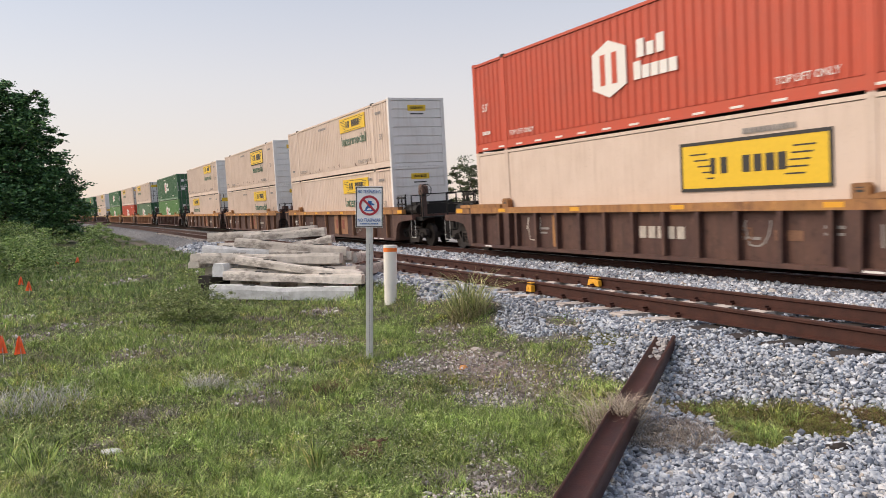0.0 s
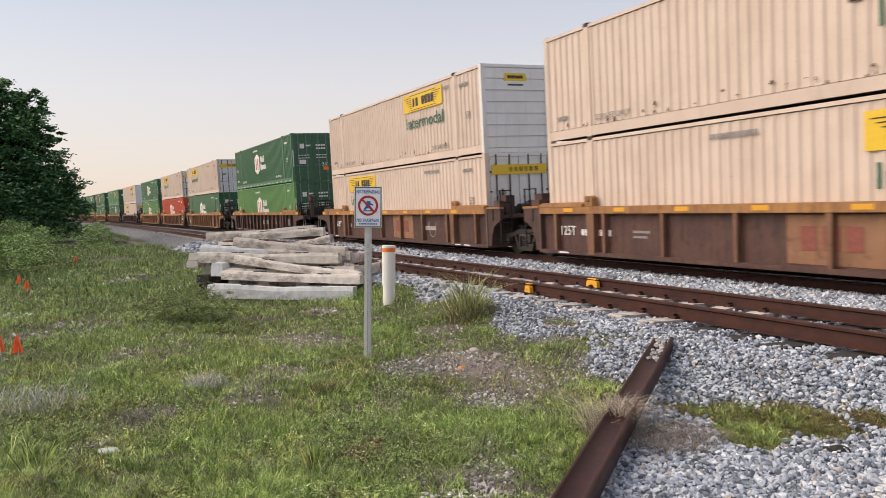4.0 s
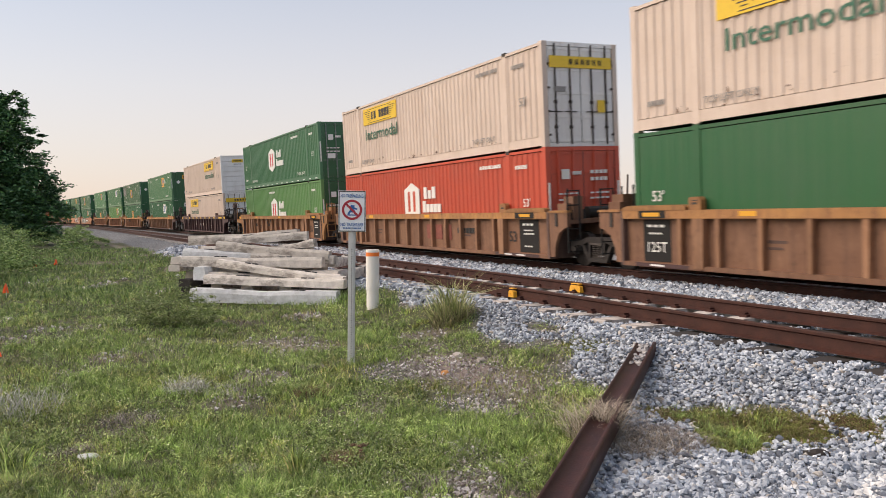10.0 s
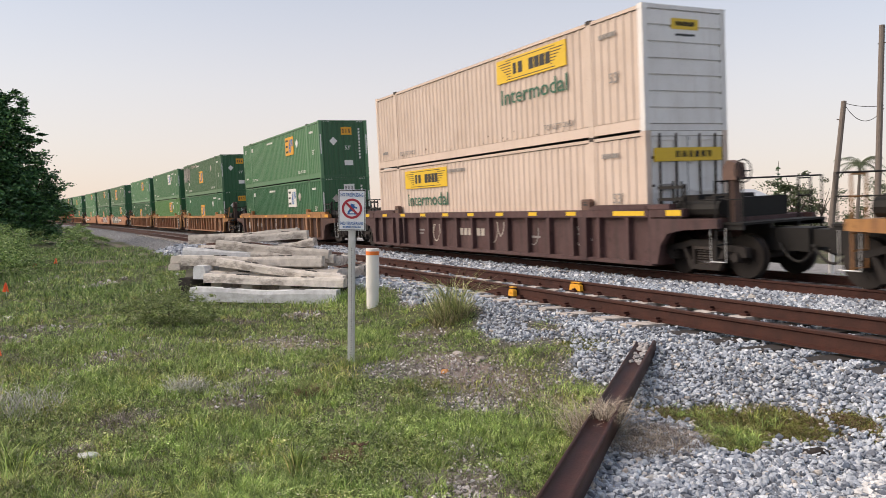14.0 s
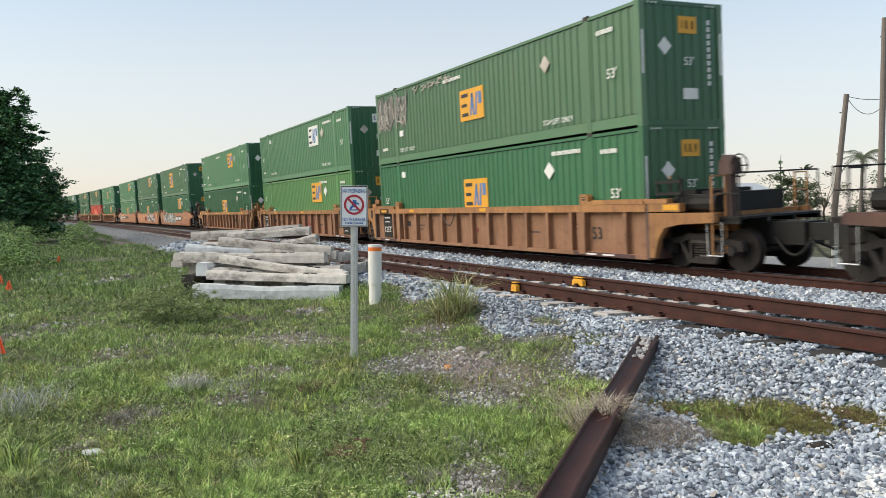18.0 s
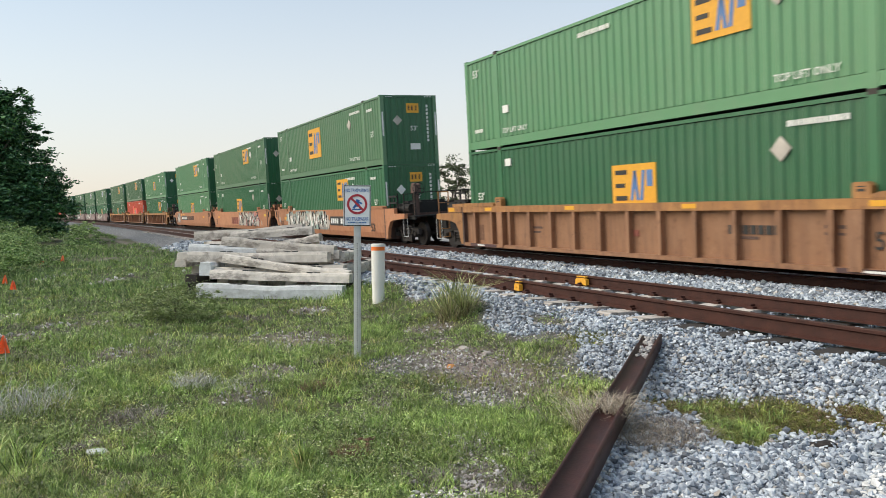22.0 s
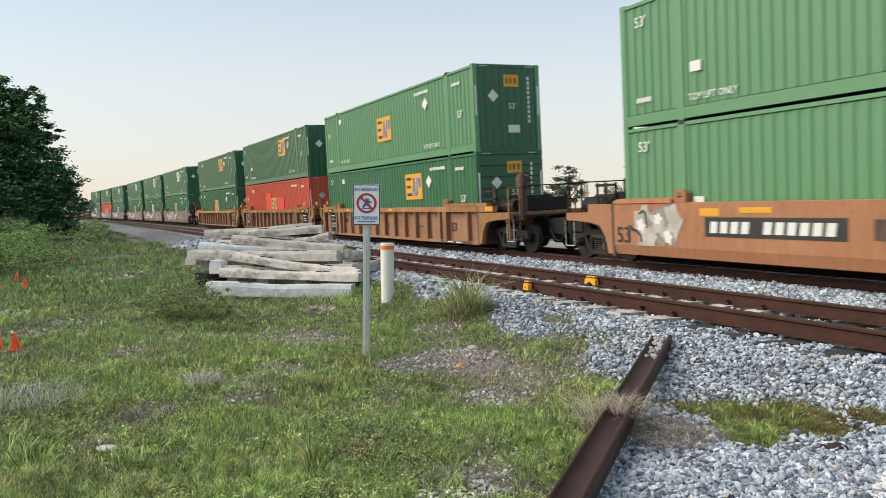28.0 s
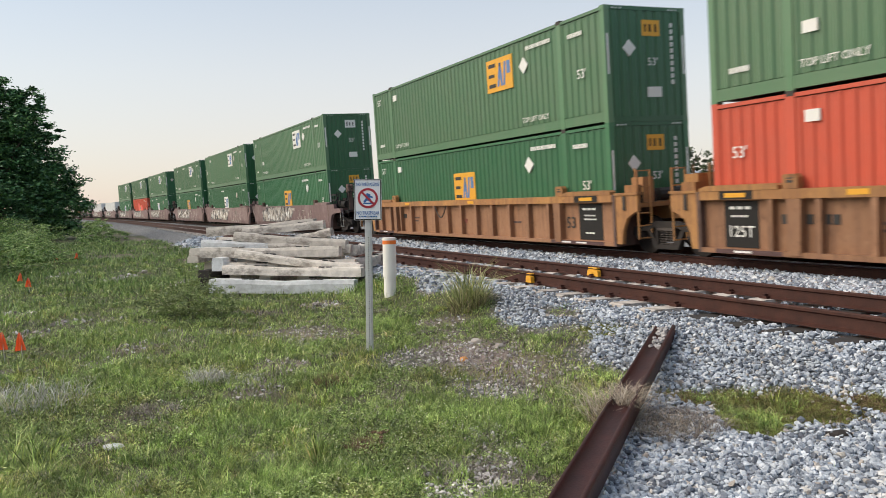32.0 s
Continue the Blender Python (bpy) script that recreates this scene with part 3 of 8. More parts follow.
def build_tracks():
    tilt = radians(CANT)
    main = thing("main_track", "main railway track on grey ballast, rusty rail sides", "railway track", kind="structure")
    for u in (-0.75, 0.75):
        put("rail", mesh_of(sweep_rail(-u * math.cos(tilt), MAIN_TOP + u * math.sin(tilt) - 0.18, -560, 60, tilt), RAIL), main)
    siding = thing("siding_track", "siding track with rusty rails on pale concrete ties", "railway track", kind="structure")
    for u in (-0.75, 0.75):
        put("rail", mesh_of(sweep_rail(SIDING_D - u, SIDING_TOP - 0.18, -560, 60), RAIL), siding)
    tie = shared("tie", tie_shape, TIE)
    clip = shared("clip", clip_shape, RAIL)
    rnd = random.Random(5)
    for i in range(118):
        s = 8 - i * 0.61 + rnd.uniform(-0.03, 0.03)
        x, y, h = on_line(s, SIDING_D)
        old = s > -6.8
        t = put("tie", shared("tie", tie_shape, OLDWOOD) if old else tie, siding, Matrix.Translation((x, y + rnd.uniform(-0.07, 0.07), SIDING_TOP - 0.18 - 0.215 - (0.03 if old else 0))) @ Matrix.Rotation(h + rnd.uniform(-0.015, 0.015), 4, "Z"))
        if s > -24 and not old:
            for u in (-0.75, 0.75):
                for e in (-1, 1):
                    put("rail_clip", clip, t, Matrix.Translation((0, u + e * 0.10, 0.215)) @ (Matrix.Rotation(math.pi, 4, "Z") if e > 0 else Matrix.Identity(4)))
        x, y, h = on_line(s - 0.2, 0)
        put("tie", tie, main, Matrix.Translation((x, y, MAIN_TOP - 0.18 - 0.215 - 0.02)) @ Matrix.Rotation(h, 4, "Z") @ Matrix.Rotation(tilt, 4, "X"))


build_tracks()


# ---- the train ----
LONG, HIGH, HALF = 16.154, 2.896, 1.295
FLOOR_LOW, FLOOR_TOP = 0.288, 3.184      # floors of the lower and upper containers above the datum


def rail_pose(s):
    x, y, h = on_line(s)
    return Matrix.Translation((x, y, DATUM)) @ Matrix.Rotation(h, 4, "Z") @ Matrix.Rotation(radians(CANT), 4, "X")


def run(t):
    """How far the train has come at t, from its place at 16 s."""
    q = t - 16
    return 11.7948 * q - 0.0073 * q * q - 0.000029 * q ** 3


def wall_profile(bm, x0, x1, pitch, depth, z0, z1, side):
    """A corrugated steel wall along x, closed at its back; side -1 faces -y."""
    n = max(1, round((x1 - x0) / pitch))
    w = (x1 - x0) / n
    front = [(x0, 0.0)]
    for i in range(n):
        a = x0 + i * w
        front += [(a + 0.12 * w, 0.0), (a + 0.27 * w, depth), (a + 0.73 * w, depth), (a + 0.88 * w, 0.0)]
    front.append((x1, 0.0))
    yo, yi = side * (HALF - 0.012), side * (HALF - 0.075)
    lo = [bm.verts.new((x, yo - side * d, z0)) for x, d in front]
    hi = [bm.verts.new((x, yo - side * d, z1)) for x, d in front]
    for i in range(len(front) - 1):
        bm.faces.new((lo[i], lo[i + 1], hi[i + 1], hi[i]))
    b = [bm.verts.new(c) for c in ((x0, yi, z0), (x1, yi, z0), (x1, yi, z1), (x0, yi, z1))]
    bm.faces.new(b[::-1])
    bm.faces.new([lo[0], hi[0], b[3], b[0]])
    bm.faces.new([lo[-1], b[1], b[2], hi[-1]])


def end_profile(bm, e, kind):
    """The closed end wall as one folded sheet; e is the end it closes."""
    n, lo, hi = (7, 0.145, HIGH - 0.105) if kind == "ribbed" else (8, -HALF + 0.165, HALF - 0.165)
    a0, a1 = (-HALF + 0.165, HALF - 0.165) if kind == "ribbed" else (0.145, HIGH - 0.105)
    w = (hi - lo) / n
    deep, g0, g1 = (0.055, 0.045, 0.075) if kind == "ribbed" else (0.028, 0.14, 0.24)
    path = [(lo, deep)]
    for i in range(n):
        p = lo + i * w
        path += [(p + g0 * w, deep), (p + g1 * w, 0.0), (p + (1 - g1) * w, 0.0), (p + (1 - g0) * w, deep)]
    path.append((hi, deep))

    def at(u, d, v):
        x = e * (LONG / 2 - 0.006 - d)
        return bm.verts.new((x, v, u) if kind == "ribbed" else (x, u, v))
    p = [at(u, d, a0) for u, d in path]
    q = [at(u, d, a1) for u, d in path]
    for i in range(len(path) - 1):
        bm.faces.new((p[i], p[i + 1], q[i + 1], q[i]))
    b = [at(lo, 0.08, a0), at(hi, 0.08, a0), at(hi, 0.08, a1), at(lo, 0.08, a1)]
    bm.faces.new(b)
    bm.faces.new((p[0], q[0], b[3], b[0]))
    bm.faces.new((p[-1], b[1], b[2], q[-1]))


def hex_shape(bm, cx, cz, w, h, y0, y1):
    pts = [(cx - w / 2, cz - h * 0.32), (cx, cz - h / 2), (cx + w / 2, cz - h * 0.32), (cx + w / 2, cz + h * 0.32), (cx, cz + h / 2), (cx - w / 2, cz + h * 0.32)]
    prism(bm, pts, y0, y1)


YF = -HALF - 0.004     # face on which side markings lie


def bars(bm, x0, x1, z, h, n, rnd, y=YF):
    """A line of unreadable lettering as blocks."""
    w = (x1 - x0) / n
    for i in range(n):
        box(bm, x0 + i * w + 0.06 * w, x0 + (i + 1) * w - rnd.uniform(0.12, 0.3) * w, y - 0.004, y, z, z + h)


WORDS = {}


def lettering(text, size, material):
    """A mesh of raised lettering in the x-z plane, facing -y, from its lower left corner."""
    k = (text, size, material.name)
    if k not in WORDS:
        cu = bpy.data.curves.new("letters", "FONT")
        cu.body, cu.size, cu.extrude, cu.resolution_u = text, size, 0.002, 2
        cu.offset = 0.006 * size
        ob = bpy.data.objects.new("letters", cu)
        scene.collection.objects.link(ob)
        me = bpy.data.meshes.new_from_object(ob.evaluated_get(bpy.context.evaluated_depsgraph_get()))
        bpy.data.objects.remove(ob)
        me.transform(Matrix.Rotation(math.pi / 2, 4, "X"))
        me.materials.clear()
        me.materials.append(material)
        WORDS[k] = me
    return WORDS[k]


def letter_part(name, text, size, material, parent, x, z, y=YF - 0.003, wide=1.0):
    return put(name, lettering(text, size, material), parent, Matrix.Translation((x, y, z)) @ Matrix.Diagonal((wide, 1, 1, 1)))


def freight_logo(box_ob, x0, z, rimmed=False):
    """Yellow panel with dark lettering blocks and winged lines; the word below it."""
    k = 1.45 if rimmed else 1.12
    p = put("yellow_panel", shared("panel", lambda bm: box(bm, 0, 3.5, YF - 0.006, YF + 0.03, 0, 0.60), YELLOW), box_ob, Matrix.Translation((x0, 0, z - (0.05 if rimmed else 0))) @ Matrix.Diagonal((1, 1, k, 1)))

    def glyphs(bm):
        for i, w in enumerate((0.17, 0.22, 0.0, 0.24, 0.24, 0.24, 0.22)):
            a = 0.92 + i * 0.275
            if w:
                box(bm, a, a + w, YF - 0.011, YF - 0.004, 0.16, 0.44)
        for z2 in (0.045, 0.535):
            box(bm, 0.55, 3.0, YF - 0.010, YF - 0.004, z2, z2 + 0.018)
        for i in range(6):
            box(bm, 0.12 + 0.10 * i, 0.80, YF - 0.011, YF - 0.004, 0.47 - i * 0.07, 0.49 - i * 0.07)
            box(bm, 2.78, 3.38 - 0.10 * i, YF - 0.011, YF - 0.004, 0.47 - i * 0.07, 0.49 - i * 0.07)
    tagged(put("panel_marking", shared("glyphs", glyphs, INK), p), kind="stuff")
    if rimmed:
        put("panel_rim", shared("panel_rim", lambda bm: (box(bm, -0.06, 3.56, YF - 0.009, YF + 0.02, -0.045, 0.0), box(bm, -0.06, 3.56, YF - 0.009, YF + 0.02, 0.6, 0.645), box(bm, -0.06, 0.0, YF - 0.009, YF + 0.02, 0, 0.6), box(bm, 3.5, 3.56, YF - 0.009, YF + 0.02, 0, 0.6)), INK), p)
    letter_part("lettering", "Intermodal", 0.64, INKGREEN, box_ob, x0 + (0.45 if rimmed else 0.16), z - 0.64, wide=1.02 if rimmed else 1.20)


def hex_logo(box_ob, x0, z, symbol):
    """White hexagon with a coloured mark, and pale lettering blocks beside it."""
    def hexa(bm):
        hex_shape(bm, 0.68, 0, 1.32, 1.40, YF - 0.006, YF + 0.03)
    p = put("white_hexagon", shared("hexa", hexa, MARK), box_ob, Matrix.Translation((x0, 0, z)))

    bar = shared("hexbar", lambda bm: box(bm, 0, 0.20, YF - 0.011, YF - 0.004, -0.38, 0.38), symbol)
    for a in (0.34, 0.80):
        put("hexagon_bar", bar, p, Matrix.Translation((a, 0, 0)))

    rows = [(1.75 + i * 0.34, 0.08, h) for i, h in enumerate((0.42, 0.30, 0.42))] + [(1.62 + i * 0.30, -0.42, h) for i, h in enumerate((0.42, 0.30, 0.30, 0.30, 0.30))]
    for a, b, h in rows:
        put("pale_lettering_block", shared(("block", h), lambda bm: box(bm, 0, 0.25, YF - 0.006, YF + 0.03, 0, h), MARK), box_ob, Matrix.Translation((x0 + a, 0, z + b)))


def square_logo(box_ob, x0, z, ground_col, w=1.55, h=1.0):
    def sq(bm):
        box(bm, 0, 1, YF - 0.006, YF + 0.03, 0, 1)
    p = put("logo_panel", shared("sq", sq, ground_col), box_ob, Matrix.Translation((x0, 0, z)) @ Matrix.Diagonal((w, 1, h, 1)))

    for a, b, y0, y1 in ((0.08, 0.36, 0.14, 0.25), (0.08, 0.31, 0.45, 0.55), (0.08, 0.36, 0.76, 0.87)):
        put("dark_mark", shared(("sqdark", y0), lambda bm: box(bm, a, b, YF - 0.012, YF - 0.004, y0, y1), INK), p)
    for k, q in ((0.42, 0.09), (0.56, -0.06), (0.64, 0.06)):
        put("blue_mark", shared(("sqblue", k), lambda bm: prism(bm, [(k, 0.14), (k + 0.07, 0.14), (k + 0.07 + q, 0.84), (k + q, 0.84)], YF - 0.012, YF - 0.004), INKBLUE), p)
    put("blue_mark", shared("sqtab", lambda bm: box(bm, 0.80, 0.93, YF - 0.012, YF - 0.004, 0.46, 0.84), INKBLUE), p)


def container(paint, end, logo, label, seed, smooth=False, endpaint=None):
    rnd = random.Random(seed)
    c = thing("shipping_container", label, "container", "containers on the train")
    endpaint = endpaint or paint
    pitch, depth = (0.42, 0.006) if smooth else (0.285, 0.034)
    for side in (-1, 1):
        def wall(bm):
            wall_profile(bm, -LONG / 2 + 0.16, LONG / 2 - 0.16, pitch, depth, 0.300, HIGH - 0.125, side)
        put("side_wall", shared(("wall", side, smooth), wall, paint), c)

        def rails_low(bm):
            box(bm, -LONG / 2 + 0.16, LONG / 2 - 0.16, *sorted((side * (HALF - 0.09), side * (HALF - 0.004))), 0.040, 0.285)
        put("bottom_rail", shared(("blow", side), rails_low, paint), c)

        def rails_top(bm):
            box(bm, -LONG / 2 + 0.16, LONG / 2 - 0.16, *sorted((side * (HALF - 0.08), side * (HALF - 0.002))), HIGH - 0.107, HIGH - 0.03)
        put("top_rail", shared(("btop", side), rails_top, paint), c)

        def mid(bm):
            box(bm, -0.10, 0.10, *sorted((side * (HALF - 0.06), side * (HALF + 0.003))), 0.15, HIGH - 0.10)
            box(bm, -0.09, 0.09, *sorted((side * (HALF - 0.10), side * (HALF + 0.006))), HIGH - 0.10, HIGH + 0.012)
            box(bm, -0.09, 0.09, *sorted((side * (HALF - 0.10), side * (HALF + 0.006))), -0.012, 0.15)
        for x in (-6.096, 6.096):
            put("stacking_post", shared(("mid", side), mid, paint), c, Matrix.Translation((x, 0, 0)))

        def corner(bm):
            box(bm, -0.08, 0.08, *sorted((side * (HALF - 0.16), side * HALF)), 0.0, HIGH)
            for z in (0.0, HIGH - 0.118):
                box(bm, -0.085, 0.085, *sorted((side * (HALF - 0.17), side * (HALF + 0.003))), z - 0.003, z + 0.121)
        for x in (-LONG / 2 + 0.085, LONG / 2 - 0.085):
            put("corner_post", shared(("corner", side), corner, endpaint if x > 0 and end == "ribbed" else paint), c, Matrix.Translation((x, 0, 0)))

    def roof(bm):
        n = 26
        w = (LONG - 0.34) / n
        path = []
        for i in range(n):
            p = -LONG / 2 + 0.17 + i * w
            path += [(p, -0.045), (p + 0.1 * w, -0.045), (p + 0.2 * w, -0.02), (p + 0.8 * w, -0.02), (p + 0.9 * w, -0.045)]
        path += [(LONG / 2 - 0.17, -0.045), (LONG / 2 - 0.17, -0.09), (-LONG / 2 + 0.17, -0.09)]
        prism(bm, [(x, HIGH + z - 0.02) for x, z in path], -HALF + 0.085, HALF - 0.085)
    put("roof", shared("roof", roof, paint), c)

    def floor(bm):
        box(bm, -LONG / 2 + 0.17, LONG / 2 - 0.17, -HALF + 0.095, HALF - 0.095, 0.04, 0.13)
    put("floor", shared("floor", floor, BLACKISH), c)
    X = LONG / 2

    def back_end(bm):
        end_profile(bm, -1, "flat")
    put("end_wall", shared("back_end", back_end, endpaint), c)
    if end == "doors":
        for side in (-1, 1):
            def door(bm):
                y0, y1 = sorted((side * 0.01, side * (HALF - 0.17)))
                box(bm, X - 0.08, X - 0.03, y0, y1, 0.12, HIGH - 0.13)

            def rib(bm):
                y0, y1 = sorted((side * 0.06, side * (HALF - 0.22)))
                box(bm, X - 0.029, X - 0.010, y0, y1, 0, 0.07)
            dr = put("door", shared(("door", side), door, endpaint), c)
            for z in (0.14, 0.80, 1.45, 2.10, HIGH - 0.22):
                put("door_rib", shared(("rib", side), rib, endpaint), dr, Matrix.Translation((0, 0, z)))
            for k in (0.33, 0.78):
                def rod(bm):
                    tube(bm, (X - 0.0, 0, 0.06), (X - 0.0, 0, HIGH - 0.06), 0.026, None, 6)
                    for z in (0.5, 1.2, 2.3):
                        box(bm, X - 0.03, X + 0.012, -0.05, 0.05, z, z + 0.08)
                put("lock_rod", shared("rod", rod, GRIME if paint is CREAM else (ROD if paint is not RED else endpaint)), dr, Matrix.Translation((0, side * k * (HALF - 0.17), 0)))

                def handle(bm):
                    box(bm, X + 0.01, X + 0.03, -0.02, 0.40, 0, 0.03)
                put("handle", shared("handle", handle, GRIME if paint is CREAM else ROD), dr, Matrix.Translation((0, side * k * (HALF - 0.17) - 0.2, 0.95)))

        def header(bm):
            box(bm, X - 0.10, X - 0.005, -HALF + 0.17, HALF - 0.17, HIGH - 0.12, HIGH - 0.005)

        def threshold(bm):
            box(bm, X - 0.10, X - 0.005, -HALF + 0.17, HALF - 0.17, 0.0, 0.11)
        gasket = shared("gasket", lambda bm: (box(bm, X - 0.075, X - 0.025, -0.009, 0.009, 0.12, HIGH - 0.13), box(bm, X - 0.075, X - 0.02, -HALF + 0.162, -HALF + 0.176, 0.12, HIGH - 0.13), box(bm, X - 0.075, X - 0.02, HALF - 0.176, HALF - 0.162, 0.12, HIGH - 0.13)), INK)
        put("door_gasket", gasket, c)
        hinge = shared("hinge", lambda bm: box(bm, X - 0.03, X + 0.006, -0.035, 0.035, 0, 0.055), GRIME if paint is CREAM else endpaint)
        for side in (-1, 1):
            for z in (0.3, 0.95, 1.6, 2.25):
                put("hinge", hinge, c, Matrix.Translation((0, side * (HALF - 0.20), z)))
        put("door_header", shared("header", header, endpaint), c)
        put("door_sill", shared("threshold", threshold, endpaint), c)
    else:
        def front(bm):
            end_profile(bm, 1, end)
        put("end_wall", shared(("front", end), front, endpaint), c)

        def header(bm):
            box(bm, X - 0.11, X - 0.002, -HALF + 0.17, HALF - 0.17, HIGH - 0.10, HIGH - 0.003)

        def threshold(bm):
            box(bm, X - 0.11, X - 0.002, -HALF + 0.17, HALF - 0.17, 0.003, 0.14)
        put("end_header", shared("fheader", header, endpaint), c)
        put("end_sill", shared("fsill", threshold, endpaint), c)

    # markings on the end that shows
    XE = X + (0.034 if end == "doors" else 0.002)

    def endbox(name, mat, y0, y1, z0, z1):
        def f(bm):
            box(bm, XE - 0.03, XE, -0.5, 0.5, -0.5, 0.5)
        put(name, shared(("endbox", end), f, mat), c, Matrix.Translation((0, (y0 + y1) / 2, (z0 + z1) / 2)) @ Matrix.Diagonal((1, y1 - y0, z1 - z0, 1)))
    kind = logo[0]
    if kind == "freight":
        if end == "ribbed":
            endbox("yellow_end_panel", YELLOW, -0.42, 0.42, 2.35, 2.60)
            endbox("end_panel_marking", INK, -0.30, 0.30, 2.43, 2.53)
            endbox("end_lettering_bar", INK, -0.30, 0.30, 2.20, 2.25)
        else:
            endbox("yellow_end_panel", YELLOW, -1.06, 1.06, 2.18, 2.50)
            for i in range(6):
                endbox("end_panel_marking", INK, -0.42 + i * 0.2, -0.28 + i * 0.2, 2.27, 2.42)
            endbox("end_notice", SMOKE, -0.92, -0.55, 1.52, 1.66)
            endbox("yellow_notice", YELLOW, 0.55, 0.80, 0.95, 1.30)
    elif kind == "hex":
        for s2 in (-1.24, 1.18):
            endbox("end_edge_strip", MARK, s2, s2 + 0.05, 0.9, 1.9)
        endbox("end_hexagon_plate", MARK, -0.78, -0.52, 1.98, 2.26)
        for a, b, z in ((-0.40, -0.10, 2.1), (0.22, 0.85, 2.12), (0.22, 0.85, 1.92), (-0.9, -0.15, 1.55), (-0.9, -0.15, 1.38), (0.2, 0.9, 1.55), (0.2, 0.9, 1.40)):
            for q in range(4):
                endbox("end_lettering_bar", MARK, a + (b - a) * q / 4, a + (b - a) * (q + 0.7) / 4, z, z + (0.10 if z > 1.9 else 0.05))
        put("end_length_mark", lettering("53'", 0.30, MARK), c, Matrix.Translation((XE + 0.003, 0.55, 0.92)) @ Matrix.Rotation(math.pi / 2, 4, "Z"))
        if paint is not RED:
            endbox("orange_notice", HIVIS, 0.62, 0.95, 0.66, 0.88)
            endbox("white_notice", MARK, -0.85, -0.45, 1.05, 1.30)
    else:
        endbox("end_logo_panel", logo[3] if len(logo) > 3 else AMBER, -0.12, 0.45, 2.16, 2.56)
        for a in (-0.05, 0.10, 0.28):
            endbox("end_logo_mark", INK, a, a + 0.08, 2.26, 2.46)
        put("end_length_mark", lettering("53'", 0.28, MARK), c, Matrix.Translation((XE + 0.003, 0.02, 1.42)) @ Matrix.Rotation(math.pi / 2, 4, "Z"))

        def diamond(bm):
            prism(bm, [(-0.21, 0), (0, -0.21), (0.21, 0), (0, 0.21)], XE - 0.03, XE, Matrix.Rotation(math.pi / 2, 4, "Z") @ Matrix.Diagonal((1, -1, 1, 1)))
        put("diamond_placard", shared(("diamond", end), diamond, MARK if rnd.random() < 0.6 else SPRAY), c, Matrix.Translation((0, -0.55, 1.85)))
        for s2 in (-1.25, 1.19):
            endbox("end_edge_strip", MARK, s2, s2 + 0.06, 1.2, 2.2)
        for s2 in (-1.05, -0.93, -0.81, 0.75, 0.87, 0.99):
            endbox("top_edge_dash", MARK, s2, s2 + 0.06, 2.815, 2.85)
        for i in range(10):
            endbox("end_number_bar", MARK, 0.80, 0.88, 0.95 + i * 0.16, 1.06 + i * 0.16)
        endbox("white_notice", MARK, 0.0, 0.45, 0.62, 0.88)

    # markings on the long side
    def small(bm):
        r = random.Random(1)
        bars(bm, 0, 1.3, 0, 0.11, 12, r)
    for x, z, w in ((rnd.choice((-1.9, 3.3, 4.4)), 2.45, 1.0), (-7.55, 0.55, 0.4), (6.5, 2.35, 0.5)):
        tagged(put("lettering_bar", shared("small", small, SMOKE if paint is CREAM else MARK), c, Matrix.Translation((x, 0, z)) @ Matrix.Diagonal((w, 1, 1, 1))), kind="stuff")
    if paint is CREAM and kind == "freight":
        bm = bmesh.new()
        for q in range(rnd.randint(14, 34)):
            a, w, h = rnd.uniform(-7.2, 5.6), rnd.uniform(0.02, 0.10), rnd.uniform(0.02, 0.16) * rnd.random()
            z = 0.30 + rnd.random() ** 3 * 0.25
            prism(bm, [(a, z), (a + w, z + 0.004), (a + 0.8 * w, z + h), (a + 0.3 * w, z + h + 0.01)], YF - 0.004, YF + 0.006)
        tagged(part("rust_scab", bm, FLAKE, c, "dark rusty scabs along the foot of a wall"), kind="stuff")
    if paint is not DEEP and kind != "plate":
        cap = shared("lift_cap", lambda bm: box(bm, -0.095, 0.095, -HALF - 0.009, -HALF + 0.11, HIGH - 0.085, HIGH + 0.014), GRIME)
        for x in (-6.096, 6.096):
            put("lifting_point", cap, c, Matrix.Translation((x, 0, 0)))
        for x in (rnd.uniform(3.9, 4.3), -5.85):
            letter_part("lettering", "TOP LIFT ONLY", 0.21, SMOKE if paint is CREAM else MARK, c, x, 0.40, wide=0.95)
    letter_part("length_mark", "53'", 0.34, MARK if paint is not CREAM else SMOKE, c, 6.85, 1.25)
    if kind == "freight":
        freight_logo(c, logo[1], logo[2], len(logo) > 3)
    elif kind == "hex":
        hex_logo(c, logo[1], logo[2], logo[3])
        strip = shared("strip", lambda bm: box(bm, 0, 0.34, -HALF - 0.001, -HALF + 0.02, 0.085, 0.135), MARK)
        for i in range(15):
            put("reflective_strip", strip, c, Matrix.Translation((-7.6 + i * 1.06, 0, 0)))
        letter_part("length_mark", "53'", 0.34, MARK, c, -7.5, 1.3)
    elif kind == "square":
        square_logo(c, logo[1], logo[2], logo[3], *logo[4:])

        def dia(bm):
            prism(bm, [(-0.24, 0), (0, -0.24), (0.24, 0), (0, 0.24)], YF - 0.006, YF + 0.03)
        if paint is RED:
            for a, b, z0, z1 in ((-2.0, -0.52, 0.9, 2.2), (0.77, 2.6, 0.9, 1.9)):
                put("repainted_patch", shared(("patch", a), lambda bm: box(bm, a, b, YF - 0.004, YF + 0.03, z0, z1), VIVID), c)
        else:
            put("diamond_placard", shared("dia", dia, MARK if rnd.random() < 0.6 else SPRAY), c, Matrix.Translation((4.25, 0, 2.05)))
